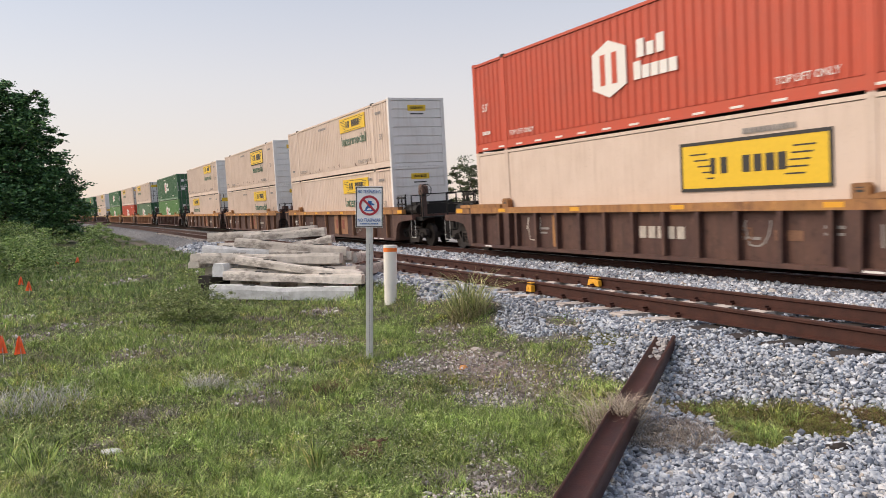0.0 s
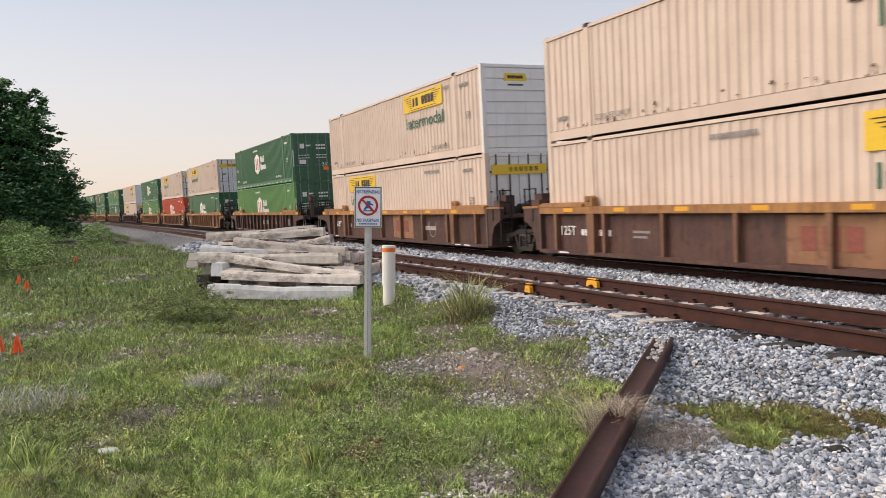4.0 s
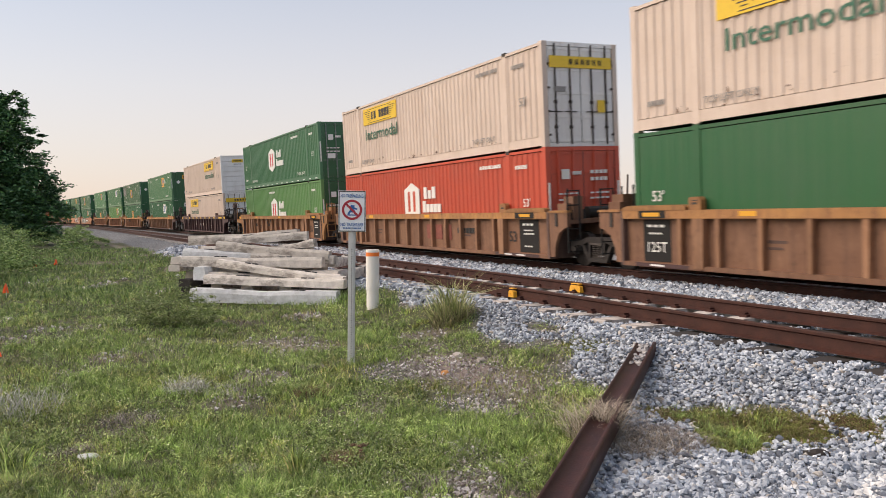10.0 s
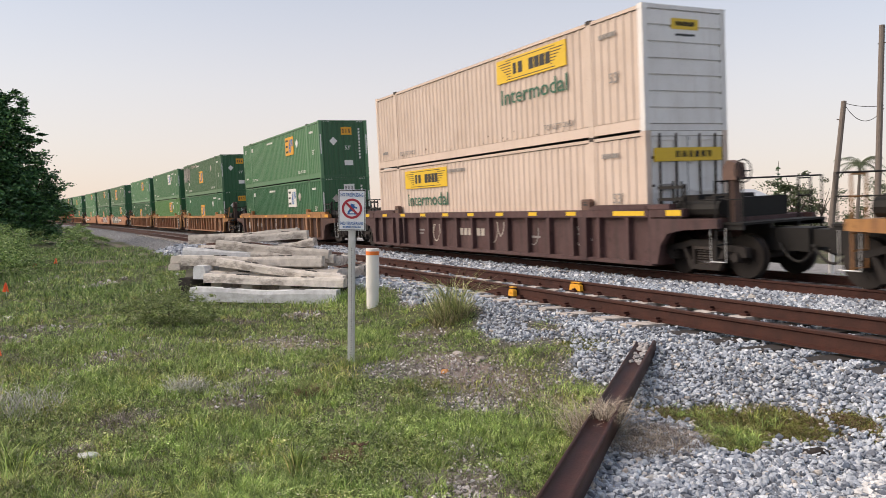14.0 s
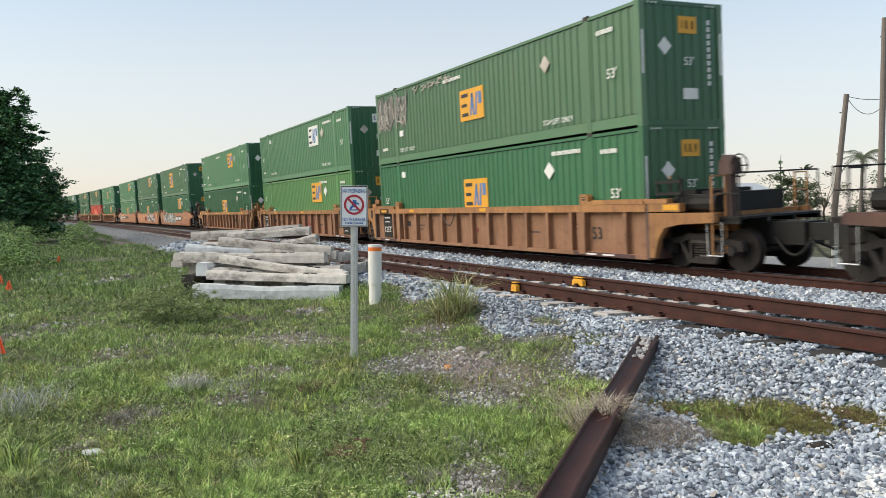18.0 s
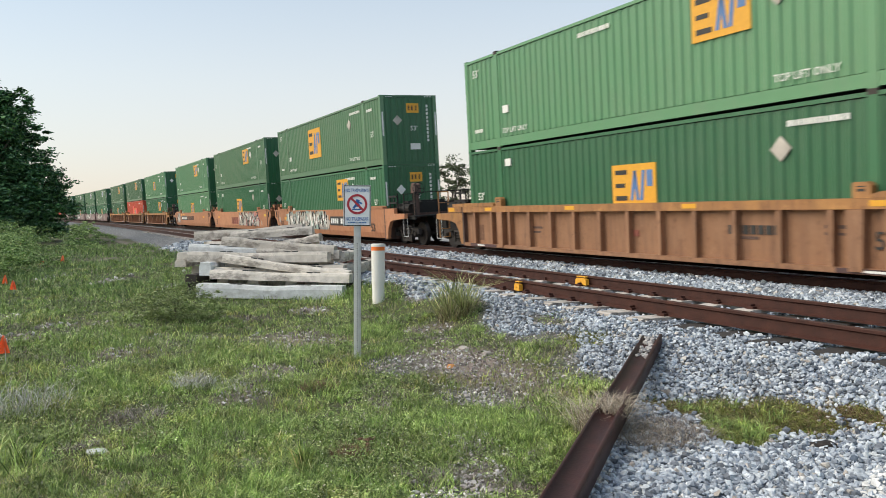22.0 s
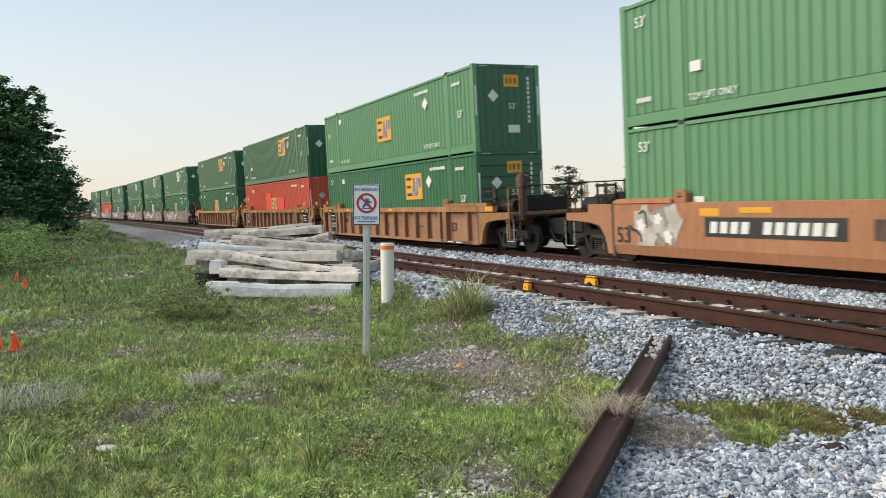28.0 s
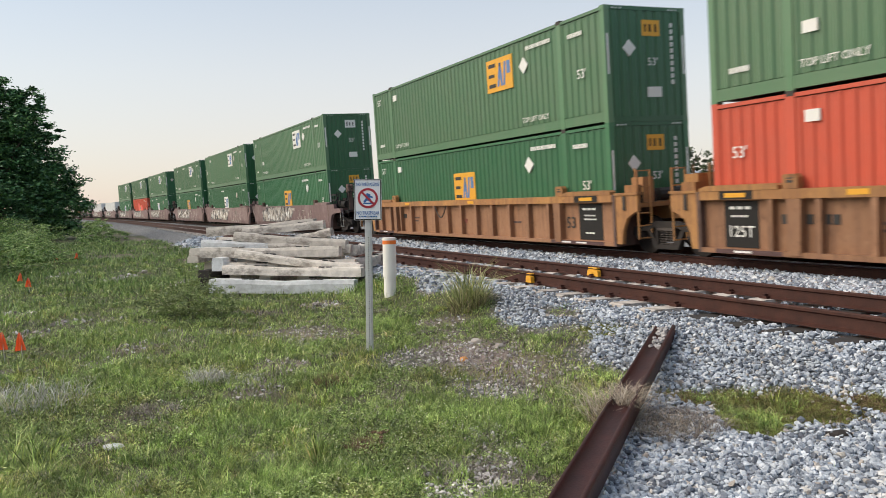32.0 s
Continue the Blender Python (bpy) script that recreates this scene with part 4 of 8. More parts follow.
        letter_part("length_mark", "53'", 0.34, MARK, c, -7.55, rnd.choice((1.3, 1.75, 2.3)))
        put("white_notice", shared("notice", lambda bm: box(bm, 0, 0.32, YF - 0.006, YF + 0.03, 0, 0.22), MARK), c, Matrix.Translation((-5.78, 0, rnd.choice((1.0, 2.3)))))
    elif kind == "plate":
        def big(bm):
            box(bm, 0, 3.75, YF - 0.006, YF + 0.03, 0, 0.98)
        p = put("yellow_panel", shared("bigp", big, YELLOW), c, Matrix.Translation((1.57, 0, 1.37)))

        def rim(bm):
            for a in ((-0.04, 3.79, -0.04, 0.03), (-0.04, 3.79, 0.95, 1.02)):
                box(bm, a[0], a[1], YF - 0.010, YF + 0.02, a[2], a[3])
            for a in (-0.04, 3.72):
                box(bm, a, a + 0.07, YF - 0.010, YF + 0.02, 0.03, 0.95)
            for i, w in enumerate((0.20, 0.25, 0, 0.28, 0.28, 0.30, 0.28)):
                if w:
                    box(bm, 0.85 + i * 0.29, 0.85 + i * 0.29 + w * 0.72, YF - 0.010, YF - 0.004, 0.32, 0.66)
            for i in range(5):
                box(bm, 0.25 + 0.12 * i, 0.75 + 0.05 * i, YF - 0.010, YF - 0.004, 0.74 - 0.13 * i, 0.77 - 0.13 * i)
                box(bm, 2.95 - 0.05 * i, 3.45 - 0.06 * i, YF - 0.010, YF - 0.004, 0.74 - 0.13 * i, 0.77 - 0.13 * i)
        tagged(put("panel_marking", shared("bigrim", rim, INK), p), kind="stuff")
    return c


def scrawl(c, x0, x1, z0, z1, material, seed, strokes=26, thick=0.05):
    r = random.Random(seed)
    bm = bmesh.new()
    n = 5
    w = (x1 - x0) / n
    for i in range(n):
        p = Vector((x0 + (i + 0.2) * w, 0, z0))
        for k in range(strokes // n + 1):
            q = Vector((x0 + (i + r.random()) * w, 0, r.uniform(z0, z1)))
            dv = q - p
            box(bm, 0, dv.length + thick / 2, YF - 0.006, YF + 0.02, -thick / 2, thick / 2, Matrix.Translation(p) @ Matrix.Rotation(-math.atan2(dv.z, dv.x), 4, "Y"))
            p = q
    tagged(part("spray_paint_scrawl", bm, material, c), kind="stuff")


def wheelset_mesh(bm):
    for y in (-0.75, 0.75):
        sgn = 1 if y > 0 else -1
        for r0, a, b in ((0.455, -0.06, 0.065), (0.482, 0.066, 0.095)):
            tube(bm, (0, y - sgn * a, 0), (0, y - sgn * b, 0), r0, None, 24)
        tube(bm, (0, y + sgn * 0.055, 0), (0, y + sgn * 0.10, 0), 0.16, None, 12)
        # pockets round the plate show its turning
        for i in range(3):
            a = i * 2.094
            tube(bm, (0.27 * math.cos(a), y + sgn * 0.055, 0.27 * math.sin(a)), (0.27 * math.cos(a), y + sgn * 0.066, 0.27 * math.sin(a)), 0.06, None, 8)
    tube(bm, (0, -0.75, 0), (0, 0.75, 0), 0.085, None, 10)


def truck_frame_mesh(side):
    def f(bm):
        y0, y1 = sorted((side * 0.93, side * 1.08))
        # cast side frame: arched top chord, lower tension chord, two columns, pedestals
        prism(bm, [(-1.15, 0.36), (-1.12, 0.56), (-0.62, 0.62), (-0.36, 0.70), (0.36, 0.70), (0.62, 0.62), (1.12, 0.56), (1.15, 0.36), (0.98, 0.34), (0.92, 0.46), (0.62, 0.48), (0.40, 0.56), (-0.40, 0.56), (-0.62, 0.48), (-0.92, 0.46), (-0.98, 0.34)], y0, y1)
        prism(bm, [(-0.62, 0.48), (-0.52, 0.50), (-0.30, 0.16), (0.30, 0.16), (0.52, 0.50), (0.62, 0.48), (0.40, 0.05), (-0.40, 0.05)], y0, y1)
        box(bm, -0.34, -0.26, y0, y1, 0.14, 0.57)
        box(bm, 0.26, 0.34, y0, y1, 0.14, 0.57)
        for x in (-0.89, 0.89):
            tube(bm, (x, y0 + 0.0, 0.35), (x, y1 + (0.06 if side > 0 else 0), 0.35), 0.12, None, 10)
            tube(bm, (x, y0 - (0.07 if side < 0 else 0), 0.35), (x, y1, 0.35), 0.10, None, 10)
    return f


def spring_mesh(side):
    def f(bm):
        for x in (-0.16, 0.0, 0.16):
            for i in range(6):
                tube(bm, (x, side * 1.0, 0.165 + i * 0.055), (x, side * 1.0, 0.195 + i * 0.055), 0.068, None, 8)
        box(bm, -0.26, 0.26, *sorted((side * 0.90, side * 1.09)), 0.49, 0.555)
    return f


WHEELS = []


def truck(car, x, s_off):
    m = Matrix.Translation((x, 0, -0.0))
    tr = put("bogie", shared("bolster", lambda bm: (box(bm, -0.20, 0.20, -0.92, 0.92, 0.38, 0.60), box(bm, -0.12, 0.12, -0.3, 0.3, 0.60, 0.74)), TRUCK), car, m, "grimy cast steel bogie")
    for side in (-1, 1):
        put("side_frame", shared(("frame", side), truck_frame_mesh(side), TRUCK), tr)
        put("spring_nest", shared(("spring", side), spring_mesh(side), SPRING), tr)
    for dx in (-0.89, 0.89):
        w = put("wheelset", shared("wheelset", wheelset_mesh, WHEEL), tr, Matrix.Translation((dx, 0, 0.35)))
        WHEELS.append((w, dx, s_off + x))
    return tr


def ragged(bm, cx, cz, rx, rz, r, y0, y1, n=15):
    """A patch of sprayed paint with an uneven, spiky rim."""
    k = [r.uniform(0.5, 0.85) if i % 3 else r.uniform(0.85, 1.25) for i in range(n)]
    tip = r.uniform(-0.25, 0.25)
    prism(bm, [(cx + rx * k[i] * math.cos(6.2832 * i / n) + tip * rz * k[i] * math.sin(6.2832 * i / n), min(1.36, max(0.395, cz + rz * k[i] * math.sin(6.2832 * i / n)))) for i in range(n)], y0, y1)


def graffiti(car, x0, x1, y, fill, accent, seed, letters=5):
    """Overlapping sprayed patches in several tones with broken dark outlines; no letters."""
    r = random.Random(seed)
    w = (x1 - x0) / letters
    for name, mat, count, size, lift in (("sprayed_ground", accent, letters * 3, 1.1, 0.0), ("sprayed_patch", SMOKE, letters * 3, 0.85, 0.004), ("sprayed_patch", fill, letters * 4, 0.72, 0.008), ("sprayed_highlight", MARK, letters * 3, 0.26, 0.014), ("sprayed_shadow", GRIME, letters, 0.2, 0.017), ("sprayed_fleck", accent, letters * 2, 0.2, 0.020)):
        if letters < 2 and mat is GRIME:
            continue
        bm = bmesh.new()
        for i in range(count):
            cx = x0 + (i + 0.5 + r.uniform(-0.5, 0.5)) * (x1 - x0) / count
            ragged(bm, cx, r.uniform(0.6, 1.05), w * 0.5 * size * r.uniform(0.6, 1.1), r.uniform(0.30, 0.62) * size ** 0.6, r, y - 0.006 - lift - 0.0002 * i, y + 0.02)
        tagged(part(name, bm, mat, car), kind="stuff")
    bm = bmesh.new()
    for i in range(letters * 4 if letters > 1 else 2):
        p = Vector((x0 + (i + 0.5) * w / 4 + r.uniform(-0.15, 0.15), 0, r.uniform(0.45, 1.2)))
        a = r.uniform(0.9, 2.2) * r.choice((-1, 1))
        for q in range(r.randint(3, 6)):
            step = r.uniform(0.12, 0.3)
            n = p + Vector((math.cos(a) * step * 0.6, 0, math.sin(a) * step))
            n.z = min(1.3, max(0.42, n.z))
            dv = n - p
            th = r.uniform(0.012, 0.028)
            box(bm, -0.008, dv.length + 0.008, y - 0.032, y, -th, th, Matrix.Translation(p) @ Matrix.Rotation(-math.atan2(dv.z, dv.x), 4, "Y"))
            p = n
            a += r.uniform(-0.9, 0.9)
    tagged(part("sprayed_outline", bm, INK, car), kind="stuff")


def well_car(paint, sill, posts, ends, smooth, label, seed, s_off, marks):
    """One unit: a deep well between two ends. ends: for the rear and the front, 'coupler', 'joint' (carries the shared bogie) or 'bare'."""
    rnd = random.Random(seed)
    car = thing("well_car", label, "railway car", "cars of the train")
    WL = 8.30
    plates = marks.get("plates")
    for side in (-1, 1):
        yo, yi = side * 1.46, side * 1.40

        def plate(bm):
            prism(bm, [(1.315, 0.10), (1.50, 0.10), (1.50, 0.20), (1.36, 0.20), (1.36, 1.20), (1.325, 1.20), (1.325, 0.20), (1.315, 0.20)], -WL, WL, Matrix.Rotation(math.pi / 2, 4, "Z") @ Matrix.Diagonal((side, 1, 1, 1)))
        if smooth:
            def plate(bm):
                prism(bm, [(1.38, 0.155), (1.445, 0.155), (1.50, 0.385), (1.50, 1.375), (1.485, 1.385), (1.38, 1.385)], -WL, WL, Matrix.Rotation(math.pi / 2, 4, "Z") @ Matrix.Diagonal((side, 1, 1, 1)))
        put("well_side", shared(("plate", side, smooth), plate, paint), car)

        def top(bm):
            box(bm, -WL, WL, *sorted((side * 1.345, side * 1.515)), 1.203, 1.385)
        if not smooth:
            put("top_sill", shared(("top", side), top, sill), car)

            def post(bm):
                prism(bm, [(-0.045, 0.201), (0.045, 0.201), (0.06, 1.20), (-0.06, 1.20)], *sorted((side * 1.361, side * 1.505)))
            for i in range(15):
                x = -7.55 + i * 1.08
                if (plates and ((i == 0 and ends[0] != "coupler") or (i > 12 and ends[1] != "coupler") or i == 13)) or (marks.get("wide") and i % 2):
                    continue
                put("side_post", shared(("post", side), post, posts), car, Matrix.Translation((x, 0, 0)))

        def wide(bm):
            prism(bm, [(-0.13, 0.14), (0.13, 0.14), (0.16, 1.2), (-0.16, 1.2)], *sorted((side * 1.361, side * 1.535)))
        if not smooth:
            for x in (-5.9, 5.9):
                put("jacking_post", shared(("wide", side), wide, posts), car, Matrix.Translation((x, 0, 0)))

        def cover(bm):
            prism(bm, [(-1.05, 1.388), (1.0, 1.388), (1.0, 1.46), (0.9, 1.50), (-0.85, 1.50), (-1.05, 1.45)], *sorted((side * 1.33, side * 1.525)))
        for x in (-7.25, 7.25):
            put("guide_rail", shared(("cover", side), cover, sill), car, Matrix.Translation((x, 0, 0)))

        def guide(bm):
            prism(bm, [(-0.17, 1.389), (0.17, 1.389), (0.17, 1.60), (0.11, 1.66), (-0.14, 1.66), (-0.17, 1.62)], *sorted((side * 1.335, side * 1.49)))

        def slot(bm):
            box(bm, -0.08, 0.07, *sorted((side * 1.47, side * 1.4925)), 1.50, 1.545)
            box(bm, -0.08, 0.07, *sorted((side * 1.47, side * 1.4925)), 1.575, 1.595)
        for x in (-6.0, 6.0):
            g = put("container_guide", shared(("guide", side), guide, sill if sill in (SILL, ORANGE) else BROWN), car, Matrix.Translation((x, 0, 0)))
            put("guide_slot", shared(("slot", side), slot, INK), g)

    def well_floor(bm):
        for x in (-6.1, -3, 0, 3, 6.1):
            box(bm, x - 0.25, x + 0.25, -1.31, 1.31, 0.12, 0.27)
        for y in (-0.5, 0.5):
            box(bm, -WL, WL, y - 0.08, y + 0.08, 0.13, 0.26)
    put("well_floor", shared("wfloor", well_floor, BLACKISH), car)
    for e, kind in zip((-1, 1), ends):
        reach = {"coupler": 10.35, "joint": 9.30, "bare": 9.30}[kind]
        tx = {"coupler": 9.55, "joint": 9.9, "bare": 9.9}[kind]

        def bulk(bm):
            a, b = sorted((e * WL, e * (WL + 0.10)))
            box(bm, a, b, -1.50, 1.50, 0.10, 1.385)
        put("bulkhead", shared(("bulk", e), bulk, BROWN if paint is not MAROON else MAROON), car)

        def shelf(bm):
            # deck over the wheels and the sill below it
            a2, b2 = sorted((e * (WL + 0.10), e * (reach - 0.2)))
            box(bm, a2, b2, -1.359, 1.359, 1.05, 1.16)
            a2, b2 = sorted((e * (WL + 0.10), e * (tx + 0.35)))
            box(bm, a2, b2, -0.32, 0.32, 0.72, 1.049)
        deck = sill if marks.get("bright") else paint
        put("end_platform", shared(("shelf", e, reach), shelf, deck if kind != "coupler" or marks.get("bright") else (PLUM if paint is not MAROON else MAROON)), car)
        a, b = WL + 0.10, reach
        for side in (-1, 1):
            if kind == "coupler":
                # side plate cut in an arch over the first wheel
                top = 1.38 if smooth else 1.175
                pts = [(a, 0.15), (a, top), (a + 0.95, top), (a + 0.97, 1.17), (b, 1.165), (b, 0.97), (a + 0.9, 0.92), (a + 0.5, 0.84), (a + 0.28, 0.58), (a + 0.16, 0.15)]
                if not smooth:
                    put("end_sill", shared(("esill", e, side), lambda bm: box(bm, *sorted((e * (a + 0.002), e * (a + 1.0))), *sorted((side * 1.345, side * 1.515)), 1.203, 1.385), sill), car)
                    put("sill_reflector", shared(("esref", e, side), lambda bm: box(bm, *sorted((e * (a + 0.5), e * (a + 0.95))), *sorted((side * 1.49, side * 1.519)), 1.235, 1.36), YELLOW if paint is MAROON else AMBER), car)
                    put("guide_rail", shared(("egrail", e, side), lambda bm: box(bm, *sorted((e * (WL + 0.002), e * (a + 0.62))), *sorted((side * 1.33, side * 1.525)), 1.388, 1.49), sill), car)
                put("end_side_plate", shared(("arch", e, side, smooth), lambda bm: prism(bm, [(e * x, z) for x, z in pts], *sorted((side * 1.36, side * 1.50))), deck), car)
            else:
                arch = [(a, 0.16), (a, 1.36), (b - 0.08, 1.36), (b - 0.08, 0.98), (a + 0.66, 0.93), (a + 0.42, 0.80), (a + 0.26, 0.50), (a + 0.20, 0.16)]
                put("end_side_plate", shared(("jarch", e, side), lambda bm: prism(bm, [(e * x, z) for x, z in arch], *sorted((side * 1.38, side * 1.48))), deck), car)
                put("end_top_cap", shared(("jcap", e, side), lambda bm: box(bm, *sorted((e * (a + 0.002), e * (b - 0.06))), *sorted((side * 1.34, side * 1.505)), 1.362, 1.42), sill), car)
                put("end_guide_box", shared(("eguide", e, side), lambda bm: box(bm, *sorted((e * (b - 0.62), e * (b - 0.205))), *sorted((side * 0.85, side * 1.17)), 1.164, 1.78), deck), car)
                put("end_step_box", shared(("ebox", e, side), lambda bm: box(bm, *sorted((e * (a + 0.20), e * (a + 0.62))), *sorted((side * 1.0, side * 1.335)), 1.164, 1.60), deck), car)
                put("end_bracket", shared(("ebrk", e, side), lambda bm: box(bm, *sorted((e * (a + 0.30), e * (a + 0.40))), *sorted((side * 1.485, side * 1.51)), 1.0, 1.34), GRIME), car)

        steel = sill if marks.get("bright") else BLACKISH
        for side in (-1, 1):
            def grabs(bm):
                x = e * (reach - 0.10)
                y0, y1 = side * 1.44, side * 1.05
                for y in (y0, y1):
                    tube(bm, (x, y, 0.30), (x, y, 1.95), 0.024, None, 6)
                for z in (0.32, 0.62, 0.92, 1.55, 1.93):
                    tube(bm, (x, y0, z), (x, y1, z), 0.018, None, 6)
            put("ladder", shared(("grabs", e, reach, side), grabs, steel), car)

            def stanchion(bm):
                tube(bm, (e * (WL + 0.25), side * 0.95, 1.16), (e * (WL + 0.25), side * 0.95, 2.0), 0.024, None, 6)
            put("stanchion", shared(("stan", e, side), stanchion, steel), car)

        gx = e * (WL + 0.55)
        put("valve_box", shared(("valve", e), lambda bm: box(bm, gx - 0.22, gx + 0.22, -1.2, -0.75, 1.165, 1.42), BLACKISH), car)
        put("brake_cylinder", shared(("cyl", e), lambda bm: tube(bm, (gx, -0.55, 1.33), (gx, 0.35, 1.33), 0.165, None, 10), BLACKISH), car)
        put("brake_reservoir", shared(("res", e), lambda bm: box(bm, gx - 0.1, gx + 0.1, 0.5, 0.9, 1.165, 1.5), BLACKISH), car)
        if kind == "coupler":
            def draft(bm):
                a, b = sorted((e * 9.85, e * 11.55))
                box(bm, a, b, -0.30, 0.30, 0.46, 0.93)
                a, b = sorted((e * 11.45, e * 11.87))
                box(bm, a, b, -0.20, 0.14, 0.56, 0.90)
                tube(bm, (e * 10.9, 0.35, 0.62), (e * 11.8, 0.25, 0.35), 0.03, None, 6)
            put("coupler", shared(("draft", e), draft, BLACKISH), car)

            def stand(bm):
                x = e * 10.28
                box(bm, x - 0.07, x + 0.07, -1.0, -0.82, 0.95, 2.12)
                prism(bm, [(x - 0.20, 1.95), (x + 0.20, 1.95), (x + 0.16, 2.28), (x - 0.08, 2.36), (x - 0.2, 2.2)], -1.04, -0.78)
            if e > 0:
                hb = put("hand_brake", shared("stand", stand, BROWN), car)

                def crank(bm):
                    x = e * 10.5
                    for k in range(12):
                        p, q = (6.2832 * v / 12 for v in (k, k + 1))
                        tube(bm, (x, -0.9 + 0.24 * math.cos(p), 2.12 + 0.24 * math.sin(p)), (x, -0.9 + 0.24 * math.cos(q), 2.12 + 0.24 * math.sin(q)), 0.016, None, 5)
                    for k in range(3):
                        tube(bm, (x, -0.9, 2.12), (x, -0.9 + 0.24 * math.cos(k * 2.094), 2.12 + 0.24 * math.sin(k * 2.094)), 0.014, None, 5)
                put("brake_wheel", shared("crank", crank, BLACKISH), hb)

            def walkway(bm):
                a2, b2 = sorted((e * (reach - 0.19), e * (reach + 0.42)))
                box(bm, a2, b2, -1.25, 1.25, 1.03, 1.075)
                for y in (-1.2, -0.4, 0.4, 1.2):
                    box(bm, a2, b2, y - 0.03, y + 0.03, 0.93, 1.029)
            put("crossover_walkway", shared(("walkway", e), walkway, BLACKISH), car)

            def railing(bm):
                x0, x1 = e * (WL + 0.75), e * (reach + 0.38)
                for x in (x0, x1):
                    tube(bm, (x, -1.18, 1.08), (x, -1.18, 1.98), 0.022, None, 6)
                tube(bm, (x0, -1.18, 1.55), (x1, -1.18, 1.55), 0.016, None, 6)
                tube(bm, (x1, -1.18, 1.97), (x1, 1.18, 1.97), 0.02, None, 6)
                tube(bm, (x1, 1.18, 1.08), (x1, 1.18, 1.97), 0.02, None, 6)
            put("handrail", shared(("railing", e), railing, BLACKISH), car)

            def stirrup(bm):
                x0, x1 = e * (reach - 0.25), e * (reach + 0.15)
                for x in (x0, x1):
                    tube(bm, (x, -1.44, 0.98), (x, -1.44, 0.28), 0.009, None, 5)
                tube(bm, (x0, -1.44, 0.28), (x1, -1.44, 0.28), 0.013, None, 5)
            put("step_stirrup", shared(("stirrup", e), stirrup, GALV), car)

            for k, (q0, q1, y0, y1, top) in enumerate(((0.22, 0.78, -0.72, 0.95, 1.66), (0.86, 1.34, -0.40, 0.40, 1.66), (1.40, reach - WL - 0.22, -0.75, 0.85, 1.58))):
                put("equipment_box", shared(("locker", e, k), lambda bm: box(bm, *sorted((e * (WL + q0), e * (WL + q1))), y0, y1, 1.165, top), BLACKISH), car)
            for z in (1.30, 1.56, 1.82):
                put("guard_rail", shared(("guard", e, z), lambda bm: box(bm, *sorted((e * (WL + 0.16), e * (WL + 0.95))), -1.33, -1.29, z, z + 0.07), BLACKISH), car)
            for q in (0.16, 0.55, 0.91):
                put("guard_post", shared(("gpost", e, q), lambda bm: box(bm, *sorted((e * (WL + q), e * (WL + q + 0.05))), -1.288, -1.25, 1.163, 1.92), BLACKISH), car)
            x = e * (WL + 1.15)
            put("air_tank", shared(("tank", e, -1), lambda bm: tube(bm, (x - 0.62, -1.0, 1.36), (x + 0.62, -1.0, 1.36), 0.19, None, 10), BLACKISH), car)
            put("air_tank", shared(("tank", e, 1), lambda bm: tube(bm, (x - 0.5, 0.75, 1.345), (x + 0.55, 0.75, 1.345), 0.18, None, 10), BLACKISH), car)
            put("control_valve", shared(("cvalve", e), lambda bm: box(bm, x - 0.15, x + 0.12, -0.75, -0.45, 1.164, 1.62), BLACKISH), car)

            def hose(bm):
                p = None
                for k in range(9):
                    q = Vector((e * (10.95 + 0.11 * k), -0.42, 0.62 - 0.36 * math.sin(k * math.pi / 8)))
                    if p is not None:
                        tube(bm, p, q, 0.028, None, 6)
                    p = q
            put("brake_hose", shared(("hose", e), hose, BLACKISH), car)
        if kind in ("coupler", "joint"):
            truck(car, e * tx, s_off)
        else:
            def tongue(bm):
                a, b = sorted((e * 9.2, e * 9.98))
                box(bm, a, b, -0.2, 0.2, 0.75, 0.95)
            put("articulation", shared(("tongue", e), tongue, BLACKISH), car)
    YS = -1.505 if smooth else -1.364

    def sidebox(name, mat, x0, x1, z0, z1, lift):
        def f(bm):
            box(bm, 0, 1, YS - 0.003, YS + 0.03, 0, 1)
        put(name, shared(("sidebox", smooth), f, mat), car, Matrix.Translation((x0, -lift, z0)) @ Matrix.Diagonal((x1 - x0, 1, z1 - z0, 1)))
    for k, (x0, x1, z0, z1, mat) in enumerate(marks.get("boxes", ())):
        sidebox("side_marking", mat, x0, x1, z0, z1, 0.0006 * k)
    for x0, x1, z0, z1, mat in marks.get("top", ()):
        put("sill_reflector", shared("sillbox", lambda bm: box(bm, 0, 1, -1.519, -1.49, 0, 1), mat), car, Matrix.Translation((x0, 0.002 if mat is BLACKISH else 0, z0)) @ Matrix.Diagonal((x1 - x0, 1, z1 - z0, 1)))
    if marks.get("cable"):
        def cable(bm):
            p = None
            for k in range(9):
                q = Vector((marks["cable"] + 0.12 * k, -1.535, 1.2 - 0.42 * math.sin(k * math.pi / 8)))
                if p is not None:
                    tube(bm, p, q, 0.02, None, 6)
                p = q
        put("hanging_cable", shared(("cable", marks["cable"]), cable, INK), car)
    for x0, x1, z0, z1, mat in marks.get("flange", ()):
        put("flange_marking", shared(("flange", mat), lambda bm: box(bm, 0, 1, -1.503 if mat is MAROON else -1.506, -1.48, 0, 1), mat), car, Matrix.Translation((x0, 0, z0)) @ Matrix.Diagonal((x1 - x0, 1, z1 - z0, 1)))
    for text, x, z, size, mat in marks.get("words", ()):
        letter_part("side_lettering", text, size, mat, car, x, z, YS - 0.017)
